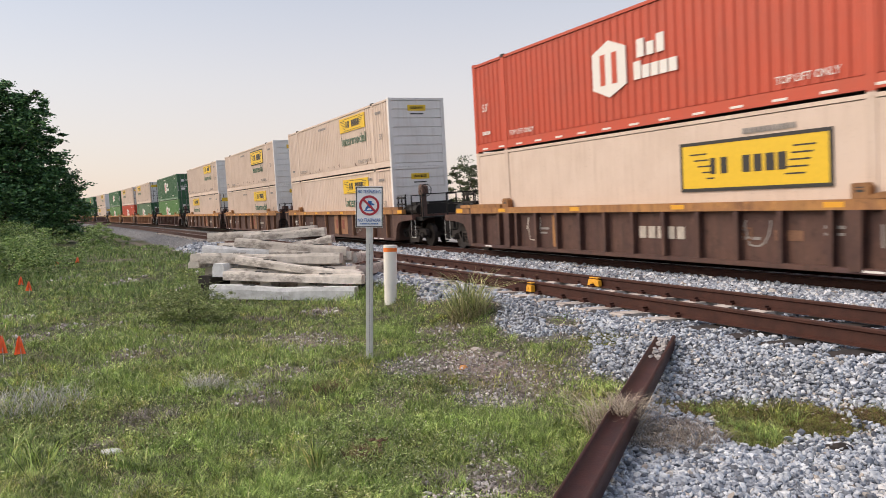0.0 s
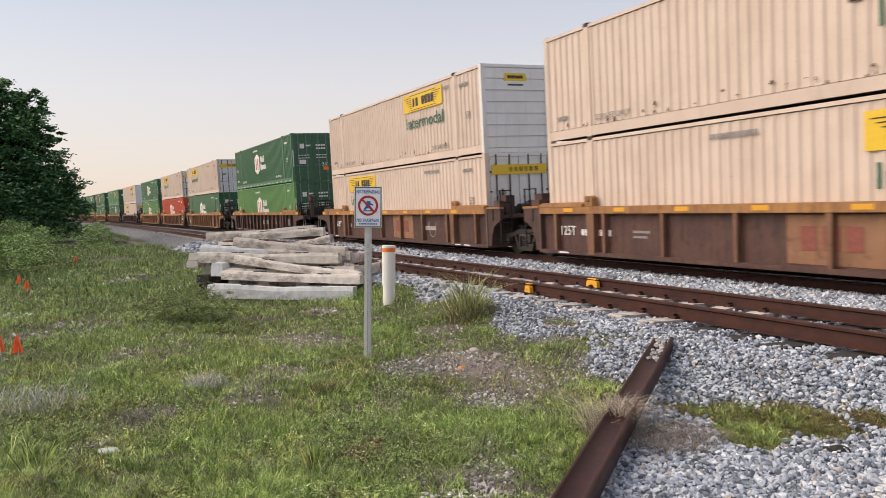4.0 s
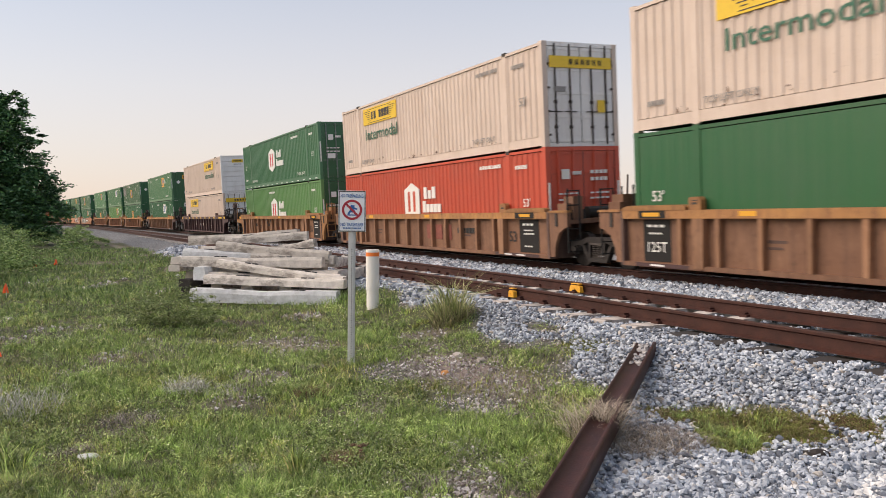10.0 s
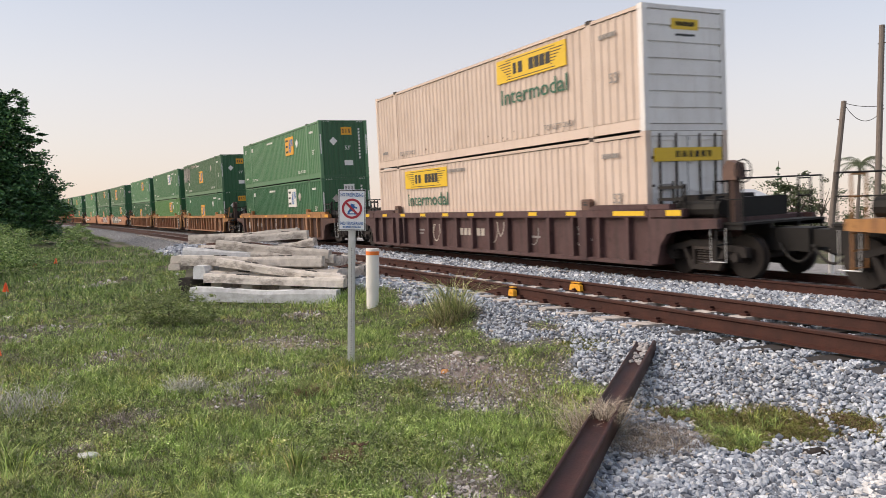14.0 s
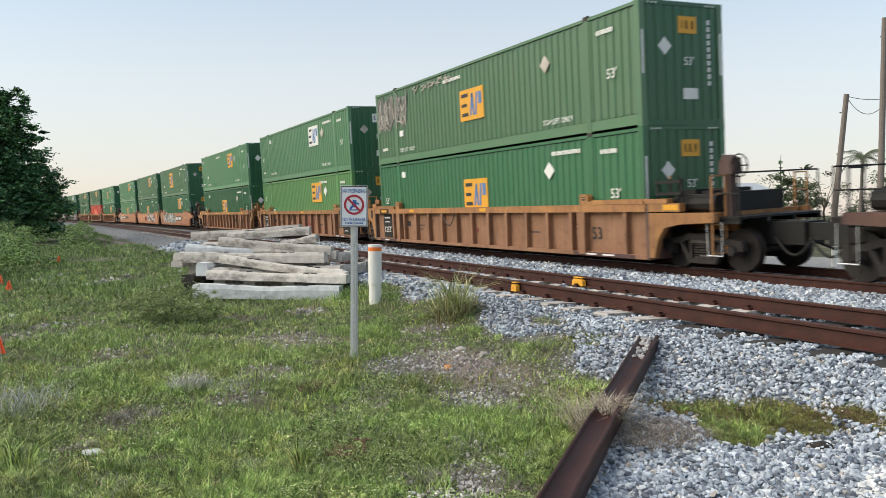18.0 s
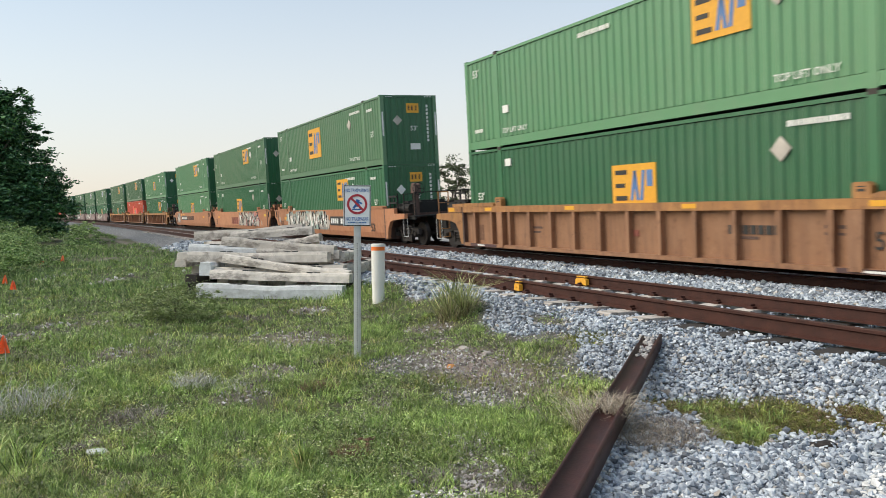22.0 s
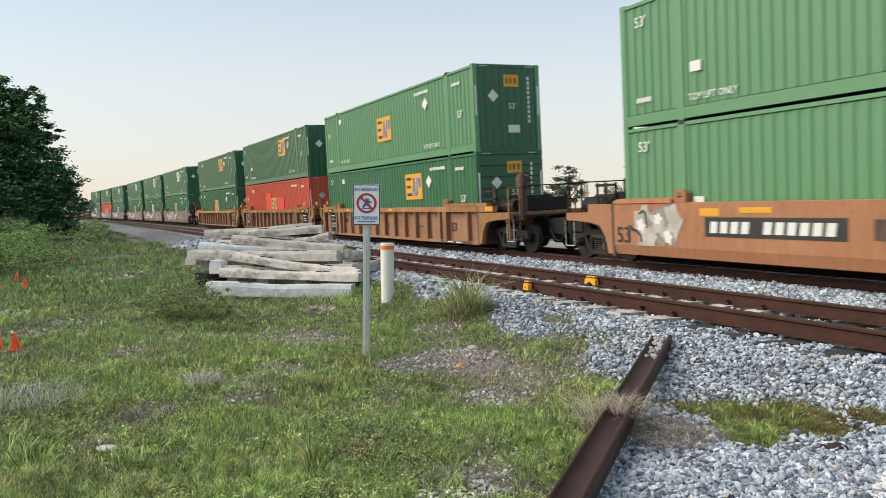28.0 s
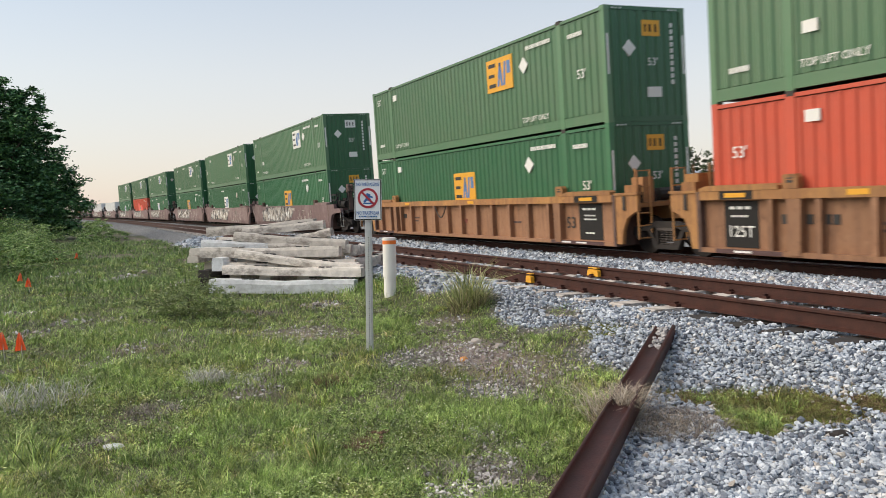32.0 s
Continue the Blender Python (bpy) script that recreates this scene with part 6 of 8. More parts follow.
def old_rail():
    """A worn rail section thrown on its side, its web a trough."""
    a, b = Vector((-6.05, 5.28, 0.33)), Vector((-2.9, 1.85, 0.07))
    o = thing("discarded_steel_beam", "brown rusted steel beam section lying on gravel and grass", "steel beam")
    d = (b - a)
    ln = d.length
    bm = bmesh.new()
    # outline across the beam: u to the viewer's right of its run, w upwards
    prof = [(-0.098, 0.0), (-0.098, 0.095), (-0.088, 0.102), (-0.078, 0.09), (-0.068, 0.068), (0.040, 0.064), (0.058, 0.09), (0.068, 0.118), (0.09, 0.122), (0.098, 0.105), (0.098, 0.0)]
    n = 26
    rows = []
    rnd = random.Random(4)
    for i in range(n + 1):
        t = i / n
        row = []
        for k, (u, w) in enumerate(prof):
            row.append(bm.verts.new((t * ln, u + rnd.uniform(-1, 1) * 0.0015, w + rnd.uniform(-1, 1) * 0.0015)))
        rows.append(row)
    for p, q in zip(rows, rows[1:]):
        for i in range(len(p)):
            j = (i + 1) % len(p)
            f = bm.faces.new((p[i], p[j], q[j], q[i]))
            f.smooth = True
    bm.faces.new(rows[0])
    bm.faces.new(rows[-1][::-1])
    rot = d.to_track_quat("X", "Z").to_matrix().to_4x4()
    o.matrix_basis = Matrix.Translation(a) @ rot
    part("beam", bm, BEAM, o)
    r2 = random.Random(12)
    for i in range(44):
        sb = bmesh.new()
        k = r2.uniform(0.009, 0.024)
        vs = box(sb, -k, k, -k * 0.8, k * 0.8, -k * 0.7, k * 0.7, Matrix.Rotation(r2.uniform(0, 6), 4, "Z") @ Matrix.Rotation(r2.uniform(0, 1), 4, "X"))
        tagged(put("gravel_stone", mesh_of(sb, SOILED_GRIT), None, o.matrix_basis @ Matrix.Translation((0.02 + 0.85 * r2.random() ** 1.5, r2.uniform(-0.055, 0.05), 0.085))), "grey ballast stone lying in a steel beam", "stone", "stones in the beam")


old_rail()

PILE_A = Vector((-15.57, 2.28, 0))
PILE_U = Vector((0.586, 0.810, 0))
PILE_V = Vector((-0.810, 0.586, 0))
# start u, end u, v, top at start, top at end, thickness, width, material
PILE = [
    (0.0, 2.94, 0.0, 0.33, 0.33, 0.31, 0.28, NEWCONC),
    (0.12, 3.00, 0.30, 0.57, 0.53, 0.20, 0.24, CONCRETE),
    (0.05, 2.8, 0.62, 0.60, 0.60, 0.23, 0.26, CONCRETE),
    (0.27, 2.92, 0.50, 0.87, 0.57, 0.19, 0.22, CONCRETE),
    (-0.60, 2.36, 0.82, 0.90, 0.92, 0.24, 0.25, CONCRETE),
    (-0.76, 1.25, 1.12, 1.05, 1.00, 0.22, 0.26, NEWCONC),
    (0.75, 2.50, 1.16, 0.98, 0.94, 0.20, 0.25, CONCRETE),
    (-0.05, 2.40, 1.15, 1.20, 1.03, 0.20, 0.23, CONCRETE),
    (-1.06, 1.42, 1.95, 1.29, 1.46, 0.24, 0.25, CONCRETE),
    (0.0, 1.75, 1.55, 1.30, 1.42, 0.20, 0.22, CONCRETE),
    (1.15, 1.95, 1.62, 1.12, 1.27, 0.19, 0.22, CONCRETE),
    (-0.65, 1.8, 1.75, 1.08, 1.12, 0.22, 0.25, CONCRETE),
    (-0.95, 1.6, 2.15, 1.06, 1.10, 0.24, 0.26, CONCRETE),
    (-0.5, 2.2, 1.45, 0.80, 0.80, 0.24, 0.26, CONCRETE),
    (-0.8, 1.9, 1.95, 0.84, 0.84, 0.24, 0.26, CONCRETE),
    (0.15, 2.7, 0.92, 0.66, 0.66, 0.24, 0.26, CONCRETE),
]
# ties lying the other way: u, start v, end v, top, thickness, material
PILE_CROSS = [
    (-0.84, 0.9, 2.3, 0.88, 0.15, CONCRETE), (-0.86, 0.85, 2.2, 0.72, 0.14, CONCRETE), (-0.70, 1.25, 2.3, 0.57, 0.28, CONCRETE), (-0.70, 1.3, 2.3, 0.28, 0.28, CONCRETE), (-0.06, 0.36, 2.6, 0.71, 0.26, NEWCONC), (-0.42, 0.45, 2.3, 0.46, 0.16, OLDWOOD), (-0.40, 0.5, 2.3, 0.29, 0.24, OLDWOOD), (0.95, 0.35, 2.6, 0.38, 0.26, CONCRETE), (1.75, 0.35, 2.6, 0.38, 0.26, CONCRETE),
    (2.42, 0.35, 2.5, 0.38, 0.26, CONCRETE), (2.6, 0.9, 2.8, 0.66, 0.22, CONCRETE), (3.02, 0.25, 2.2, 0.36, 0.24, OLDWOOD), (2.45, 1.2, 2.7, 0.90, 0.2, CONCRETE), (0.05, 0.9, 2.4, 0.42, 0.30, CONCRETE),
]


def tie_pile():
    rnd = random.Random(9)
    lab = "weathered grey concrete railway tie in a loose pile on grass"
    gap = shared("pocket", lambda bm: box(bm, -0.05, 0.05, -0.035, 0.035, -0.004, 0.012), INK)

    def one(p, q, thick, wide, mat, label):
        d = q - p
        o = new("concrete_tie")
        L2 = d.length
        bm = bmesh.new()
        # tapered beam with worn, uneven edges, a little thicker at the ends
        secs = 9
        rows = []
        for i in range(secs):
            t = i / (secs - 1)
            k = 1.0 - 0.16 * math.exp(-((t - 0.5) / 0.2) ** 2)
            hw, h = wide / 2, thick * k
            pts = [(-hw * 1.0, 0), (-hw * 0.98, h * 0.72), (-hw * 0.80, h), (hw * 0.80, h), (hw * 0.98, h * 0.72), (hw * 1.0, 0)]
            rows.append([bm.verts.new((t * L2, u + rnd.uniform(-1, 1) * 0.004, w + rnd.uniform(-1, 1) * 0.004)) for u, w in pts])
        for a, b in zip(rows, rows[1:]):
            for i in range(6):
                j = (i + 1) % 6
                bm.faces.new((a[i], b[i], b[j], a[j]))
        bm.faces.new(rows[0])
        bm.faces.new(rows[-1][::-1])
        me = mesh_of(bm, mat)
        o.parent = None
        ob = bpy.data.objects.new("concrete_tie", me)
        bpy.data.objects.remove(o)
        scene.collection.objects.link(ob)
        rot = d.to_track_quat("X", "Z").to_matrix().to_4x4()
        ob.matrix_basis = Matrix.Translation(p) @ rot
        tagged(ob, label, "railway tie", "pile of ties")
        if mat is not OLDWOOD:
            for f in (0.24, 0.29, 0.71, 0.76):
                put("fastener_pocket", gap, ob, Matrix.Translation((f * L2, rnd.uniform(-0.03, 0.03), thick * 0.985)))
    for u0, u1, v, z0, z1, th, wd, mat in PILE:
        th = th * 0.86
        p = PILE_A + PILE_U * u0 + PILE_V * (v + rnd.uniform(-0.05, 0.05)) + Vector((0, 0, z0 - th))
        q = PILE_A + PILE_U * u1 + PILE_V * (v + rnd.uniform(-0.12, 0.12)) + Vector((0, 0, z1 - th))
        one(p, q, th, wd, mat, "pale clean concrete railway tie in a loose pile on grass" if mat is NEWCONC else lab)
    for u, v0, v1, z, th, mat in PILE_CROSS:
        p = PILE_A + PILE_U * u + PILE_V * v0 + Vector((0, 0, z - th))
        q = PILE_A + PILE_U * (u + rnd.uniform(-0.1, 0.1)) + PILE_V * v1 + Vector((0, 0, z - th))
        one(p, q, th, 0.25, mat, "dark old timber tie under a pile of concrete ties" if mat is OLDWOOD else lab)


tie_pile()


def yellow_clamps():
    for s, side, w, k in ((-10.95, 0.75, 0.15, 0.9), (-10.6, -0.75, 0.075, 0.85)):
        x, y, h = on_line(s, SIDING_D - side)
        o = thing("rail_clamp", "yellow-orange painted clamp fixed on a rusty rail", "rail clamp", "yellow clamps on the siding", m=Matrix.Translation((x, y, SIDING_TOP - 0.18)) @ Matrix.Rotation(h, 4, "Z"))
        bm = bmesh.new()
        prism(bm, [(-w, 0.02), (w * 1.1, 0.02), (w, 0.13 * k), (w * 0.6, 0.15 * k), (-w * 0.7, 0.15 * k), (-w * 0.9, 0.12 * k)], -0.115, -0.045)
        part("clamp_plate", bm, AMBER, o)
        bm = bmesh.new()
        box(bm, -w * 0.8, w * 0.8, -0.105, -0.036, 0.151, 0.166)
        part("clamp_lip", bm, AMBER, o)
        bm = bmesh.new()
        tube(bm, (0, -0.128, 0.075), (0, -0.114, 0.075), 0.014, None, 6)
        part("clamp_bolt", bm, AMBER, o)


yellow_clamps()


def marker_flags():
    for x, y, h, a in ((-18.18, -1.02, 0.33, 0.4), (-20.41, -1.31, 0.32, 1.2), (-27.5, -0.15, 0.42, 2.0), (-9.68, -0.64, 0.36, 0.2), (-9.87, -0.83, 0.36, 0.7), (-28.3, -0.75, 0.3, 1.0)):
        o = thing("marker_flag", "small orange utility marker flag on a wire in grass", "marker flag", "orange marker flags", m=Matrix.Translation((x, y, ground_at(x, y) - 0.03)) @ Matrix.Rotation(math.atan2(y, x) + math.pi / 2 + 0.3 * math.sin(9 * a), 4, "Z"))
        bm = bmesh.new()
        tube(bm, (0, 0, 0), (0.015, 0, h), 0.004, None, 5)
        part("wire", bm, GALV, o)
        bm = bmesh.new()
        # limp cloth hanging in folds
        rows = []
        for i in range(6):
            t = i / 5
            z = h - 0.20 * t
            wv = 0.012 + 0.07 * t ** 0.8
            rows.append([bm.verts.new((0.015 * (1 - t) + u * wv, 0.015 * math.sin(u * 5 + t * 3), z)) for u in (-0.5, -0.2, 0.2, 0.6, 1.0)])
        for a2, b2 in zip(rows, rows[1:]):
            for i in range(4):
                bm.faces.new((a2[i], a2[i + 1], b2[i + 1], b2[i]))
        bmesh.ops.solidify(bm, geom=bm.faces[:], thickness=0.003)
        part("flag", bm, FLAG, o)


marker_flags()


def lump(name, label, category, x, y, sx, sy, sz, mat, seed):
    bm = bmesh.new()
    bmesh.ops.create_icosphere(bm, subdivisions=2, radius=1)
    rnd = random.Random(seed)
    for v in bm.verts:
        v.co *= 1 + 0.28 * noise.noise(v.co * 1.7 + Vector((seed, 0, 0)))
        v.co = Vector((v.co.x * sx, v.co.y * sy, v.co.z * sz))
    ob = put(name, mesh_of(bm, mat), None, Matrix.Translation((x, y, ground_at(x, y) + sz * 0.45)) @ Matrix.Rotation(seed, 4, "Z"))
    tagged(ob, label, category)


lump("rock", "pale flat limestone rock half sunk in grass", "rock", -5.88, 0.15, 0.085, 0.055, 0.026, NEWCONC, 1)
lump("rock", "dull orange lump of rock on bare soil", "rock", -7.08, 3.53, 0.05, 0.04, 0.035, OCHREROCK, 2)
lump("rock", "grey-brown flat rock on bare soil", "rock", -7.8, 4.05, 0.10, 0.06, 0.032, TIE, 3)
lump("rock", "brown rock beside bare soil", "rock", -7.35, 4.1, 0.055, 0.055, 0.04, TIE, 5)
lump("rock", "dark tarry lump among gravel", "rock", -3.43, 4.46, 0.09, 0.05, 0.04, TRUCK, 4)


# ---- stones and plants ----
rng = np.random.default_rng(11)


def fan(n, r0, r1, a0, a1, near=0.6):
    """Places spread in a fan over the field; a share of them crowds towards its near side."""
    u = rng.random(n)
    r = np.where(rng.random(n) < near, 1 / (1 / r0 - u * (1 / r0 - 1 / r1)), r0 + (r1 - r0) * u)
    a = np.radians(a0 + (a1 - a0) * rng.random(n))
    return -r * np.cos(a), r * np.sin(a), r


def spin(n):
    """Random turns, n x 3 x 3."""
    q = rng.normal(size=(n, 4))
    q /= np.linalg.norm(q, axis=1)[:, None]
    w, x, y, z = q.T
    return np.stack([np.stack([1 - 2 * (y * y + z * z), 2 * (x * y - z * w), 2 * (x * z + y * w)], 1),
                     np.stack([2 * (x * y + z * w), 1 - 2 * (x * x + z * z), 2 * (y * z - x * w)], 1),
                     np.stack([2 * (x * z - y * w), 2 * (y * z + x * w), 1 - 2 * (x * x + y * y)], 1)], 1)


CUBE_V = np.array([(x, y, z) for x in (-1, 1) for y in (-1, 1) for z in (-1, 1)], float)
CUBE_F = np.array([(0, 1, 3, 2), (4, 6, 7, 5), (0, 4, 5, 1), (2, 3, 7, 6), (0, 2, 6, 4), (1, 5, 7, 3)])


GOLD = (1 + 5 ** 0.5) / 2
ROCK_V = np.array([(x, y * GOLD, 0) for x in (-1, 1) for y in (-1, 1)] + [(0, x, y * GOLD) for x in (-1, 1) for y in (-1, 1)] + [(y * GOLD, 0, x) for x in (-1, 1) for y in (-1, 1)]) / 1.9
ROCK_F = np.array([f for f in itertools.combinations(range(12), 3) if all(np.linalg.norm(ROCK_V[a] - ROCK_V[b]) < 1.1 for a, b in itertools.combinations(f, 2))])


def stones(name, x, y, size, material, label, sink=0.25, near=0.0):
    """Angular stones: many-sided ones nearer than near metres, blocks past that."""
    close = np.hypot(x, y) < near
    verts, faces, base = [], [], 0
    for k, shape, sides, dent in ((close, ROCK_V, ROCK_F, 0.38), (~close, CUBE_V, np.concatenate([CUBE_F[:, :3], CUBE_F[:, [0, 2, 3]]]), 0.42)):
        n = int(k.sum())
        if not n:
            continue
        m = len(shape)
        v = shape[None] * rng.uniform(0.42, 1.2, (n, 1, 3))
        v = v * (1 + rng.uniform(-dent, 0.15, (n, m, 1)))
        for cut in (0.35, 0.45, 0.30) if m == 12 else ():
            face = rng.normal(size=(n, 1, 3))
            face /= np.linalg.norm(face, axis=2, keepdims=True)
            v = v - face * np.maximum((v * face).sum(2, keepdims=True) - cut, 0)
        v = np.einsum("nij,nkj->nki", spin(n), v) * size[k][:, None, None] * np.array([1.1, 1.1, 0.9])
        z = hill(x[k], y[k]) + size[k] * (0.5 - sink) + rng.uniform(-0.6, 0.8, n) * size[k]
        v = v + np.stack([x[k], y[k], z], 1)[:, None, :]
        verts.append(v.reshape(-1, 3))
        faces.append((sides[None] + base + m * np.arange(n)[:, None, None]).reshape(-1, 3))
        base += n * m
    return tagged(new(name, raw_mesh(name, np.concatenate(verts), np.concatenate(faces), material)), label, "gravel", kind="stuff")


def ballast():
    x, y, r = fan(250000, 4.0, 40, 3, 60, 0.6)
    s, d = line_coords(x, y)
    keep = (rng.random(len(x)) < stoniness(x, y) ** 1.5) & (d > -2.0)
    # clear of the rails and ties of the siding
    keep &= ~((np.abs(np.abs(d - SIDING_D) - 0.75) < 0.09) | (np.abs(np.abs(d) - 0.75) < 0.10))
    phase = np.abs((8 - s + 0.305) % 0.61 - 0.305)
    on_tie = (phase < 0.19) & (np.abs(d - SIDING_D) < 1.30)
    keep &= ~((np.abs(d - SIDING_D) < 0.66) & (rng.random(len(x)) < 0.35))
    keep &= ~(on_tie & (rng.random(len(x)) < 0.97))
    x, y, r = x[keep], y[keep], r[keep]
    size = (0.0172 + 0.00062 * r) * (0.45 + 1.25 * rng.random(len(x)) ** 1.4)
    # a thinner cover goes on round the viewer
    x2, y2, r2 = fan(16000, 0.3, 7, 60, 230)
    k = (rng.random(len(x2)) < stoniness(x2, y2) ** 1.5)
    x, y, size = np.concatenate([x, x2[k]]), np.concatenate([y, y2[k]]), np.concatenate([size, 0.014 * rng.uniform(0.5, 1.6, k.sum())])
    soiled = ((bareness(x, y) > 0.25) & (stoniness(x, y) < 0.9)) | (stoniness(x, y) < 0.66)
    clean = ~soiled
    stones("ballast_stones", x[clean], y[clean], size[clean], STONE, "grey crushed-stone track ballast, angular and clean", 0.1, 12)
    stones("soiled_stones", x[soiled], y[soiled], 0.72 * size[soiled], DUSTY, "brown-stained stones trodden into bare soil", 0.4, 12)
    x, y, r = fan(110000, 4.0, 24, -6, 56)
    keep = (stoniness(x, y) < 0.6) & (rng.random(len(x)) < 0.8 * bareness(x, y) - 0.05)
    x, y, r = x[keep], y[keep], r[keep]
    stones("scattered_stones", x, y, (0.010 + 0.0008 * r) * rng.uniform(0.35, 1.7, len(x)), DUSTY, "grey-brown stones scattered thinly in the turf", 0.2, 12)
    x, y = rng.uniform(-2.98, -1.6, 5200), rng.uniform(3.55, 5.2, 5200)
    k = ((x + 2.2) / 0.78) ** 2 + ((y - 4.35) / 0.82) ** 2 < 1 + 0.12 * np.sin(6 * y) + 0.1 * np.sin(7 * x)
    stones("white_gravel", x[k], y[k], rng.uniform(0.010, 0.022, k.sum()), CHALK, "heap of fine white crushed limestone", -0.6)


ballast()


def blades(x, y, z, h, w, lean, az=None):
    """Curved grass blades: five corners, three triangles each."""
    n = len(x)
    az = rng.uniform(0, 6.283, n) if az is None else az
    ld = rng.uniform(0, 6.283, n)
    c, s = np.cos(az), np.sin(az)
    dx, dy = np.cos(ld) * lean * h, np.sin(ld) * lean * h
    pts = []
    for t, k in ((0.0, 1.0), (0.55, 0.75)):
        for e in (-1, 1):
            pts.append(np.stack([x + e * c * w * k / 2 + dx * t * t, y + e * s * w * k / 2 + dy * t * t, z + h * (t - 0.12 * t * t * lean)], 1))
    pts.append(np.stack([x + dx, y + dy, z + h * (1 - 0.28 * lean)], 1))
    v = np.stack(pts, 1)
    f = np.array([(0, 1, 3), (0, 3, 2), (2, 3, 4)])
    return v.reshape(-1, 3), (f[None] + 5 * np.arange(n)[:, None, None]).reshape(-1, 3)


def scatter(spots, n, spread=1.0):
    """Places in soft-edged patches; spots: x, y, radii."""
    k = rng.integers(0, len(spots), n)
    s = np.array(spots)[k]
    g = rng.normal(size=(n, 2)) * 0.55 * spread
    return s[:, 0] + g[:, 0] * s[:, 2], s[:, 1] + g[:, 1] * s[:, 3]


def leaves(c, size, flat=0.0):
    """Small pointed leaves at the places c, turned at random."""
    n = len(c)
    m = spin(n)
    a = m[:, :, 0] * size[:, None]
    b = m[:, :, 1] * size[:, None] * 0.55
    if flat:
        a[:, 2] *= 1 - flat
        b[:, 2] *= 1 - flat
    v = np.stack([c - a, c + b, c + a, c - b], 1).reshape(-1, 3)
    return v, np.arange(4 * n).reshape(-1, 4)


def cover(x, y):
    """How well the turf has closed, 0 to 1."""
    q = np.sin(0.9 * x + 1.1 * np.sin(0.8 * y)) * np.sin(1.3 * y + 0.6 * x) + 0.6 * np.sin(2.7 * x + 1.9 * y) * np.sin(3.1 * y - 1.2 * x)
    return np.clip(0.85 + 0.4 * q, 0.45, 1)


def dryness(x, y):
    """How far the growth has browned, 0 to 1, in patches with ragged rims."""
    q = np.sin(1.3 * x + 0.9 * np.sin(1.1 * y) + 0.4) * np.sin(1.9 * y - 0.5 * x + 1.0) + 0.55 * np.sin(4.3 * x + 1.2) * np.sin(5.1 * y - 1.4 * x) + 0.3 * np.sin(11 * x) * np.sin(13 * y + 3 * x)
    return np.clip(0.20 + 0.55 * q, 0, 1) * np.clip(1.6 + x / 13, 0.25, 1) * (1 - 0.9 * np.exp(-(((x + 4.6) / 0.8) ** 2 + ((y - 2.5) / 0.7) ** 2)))


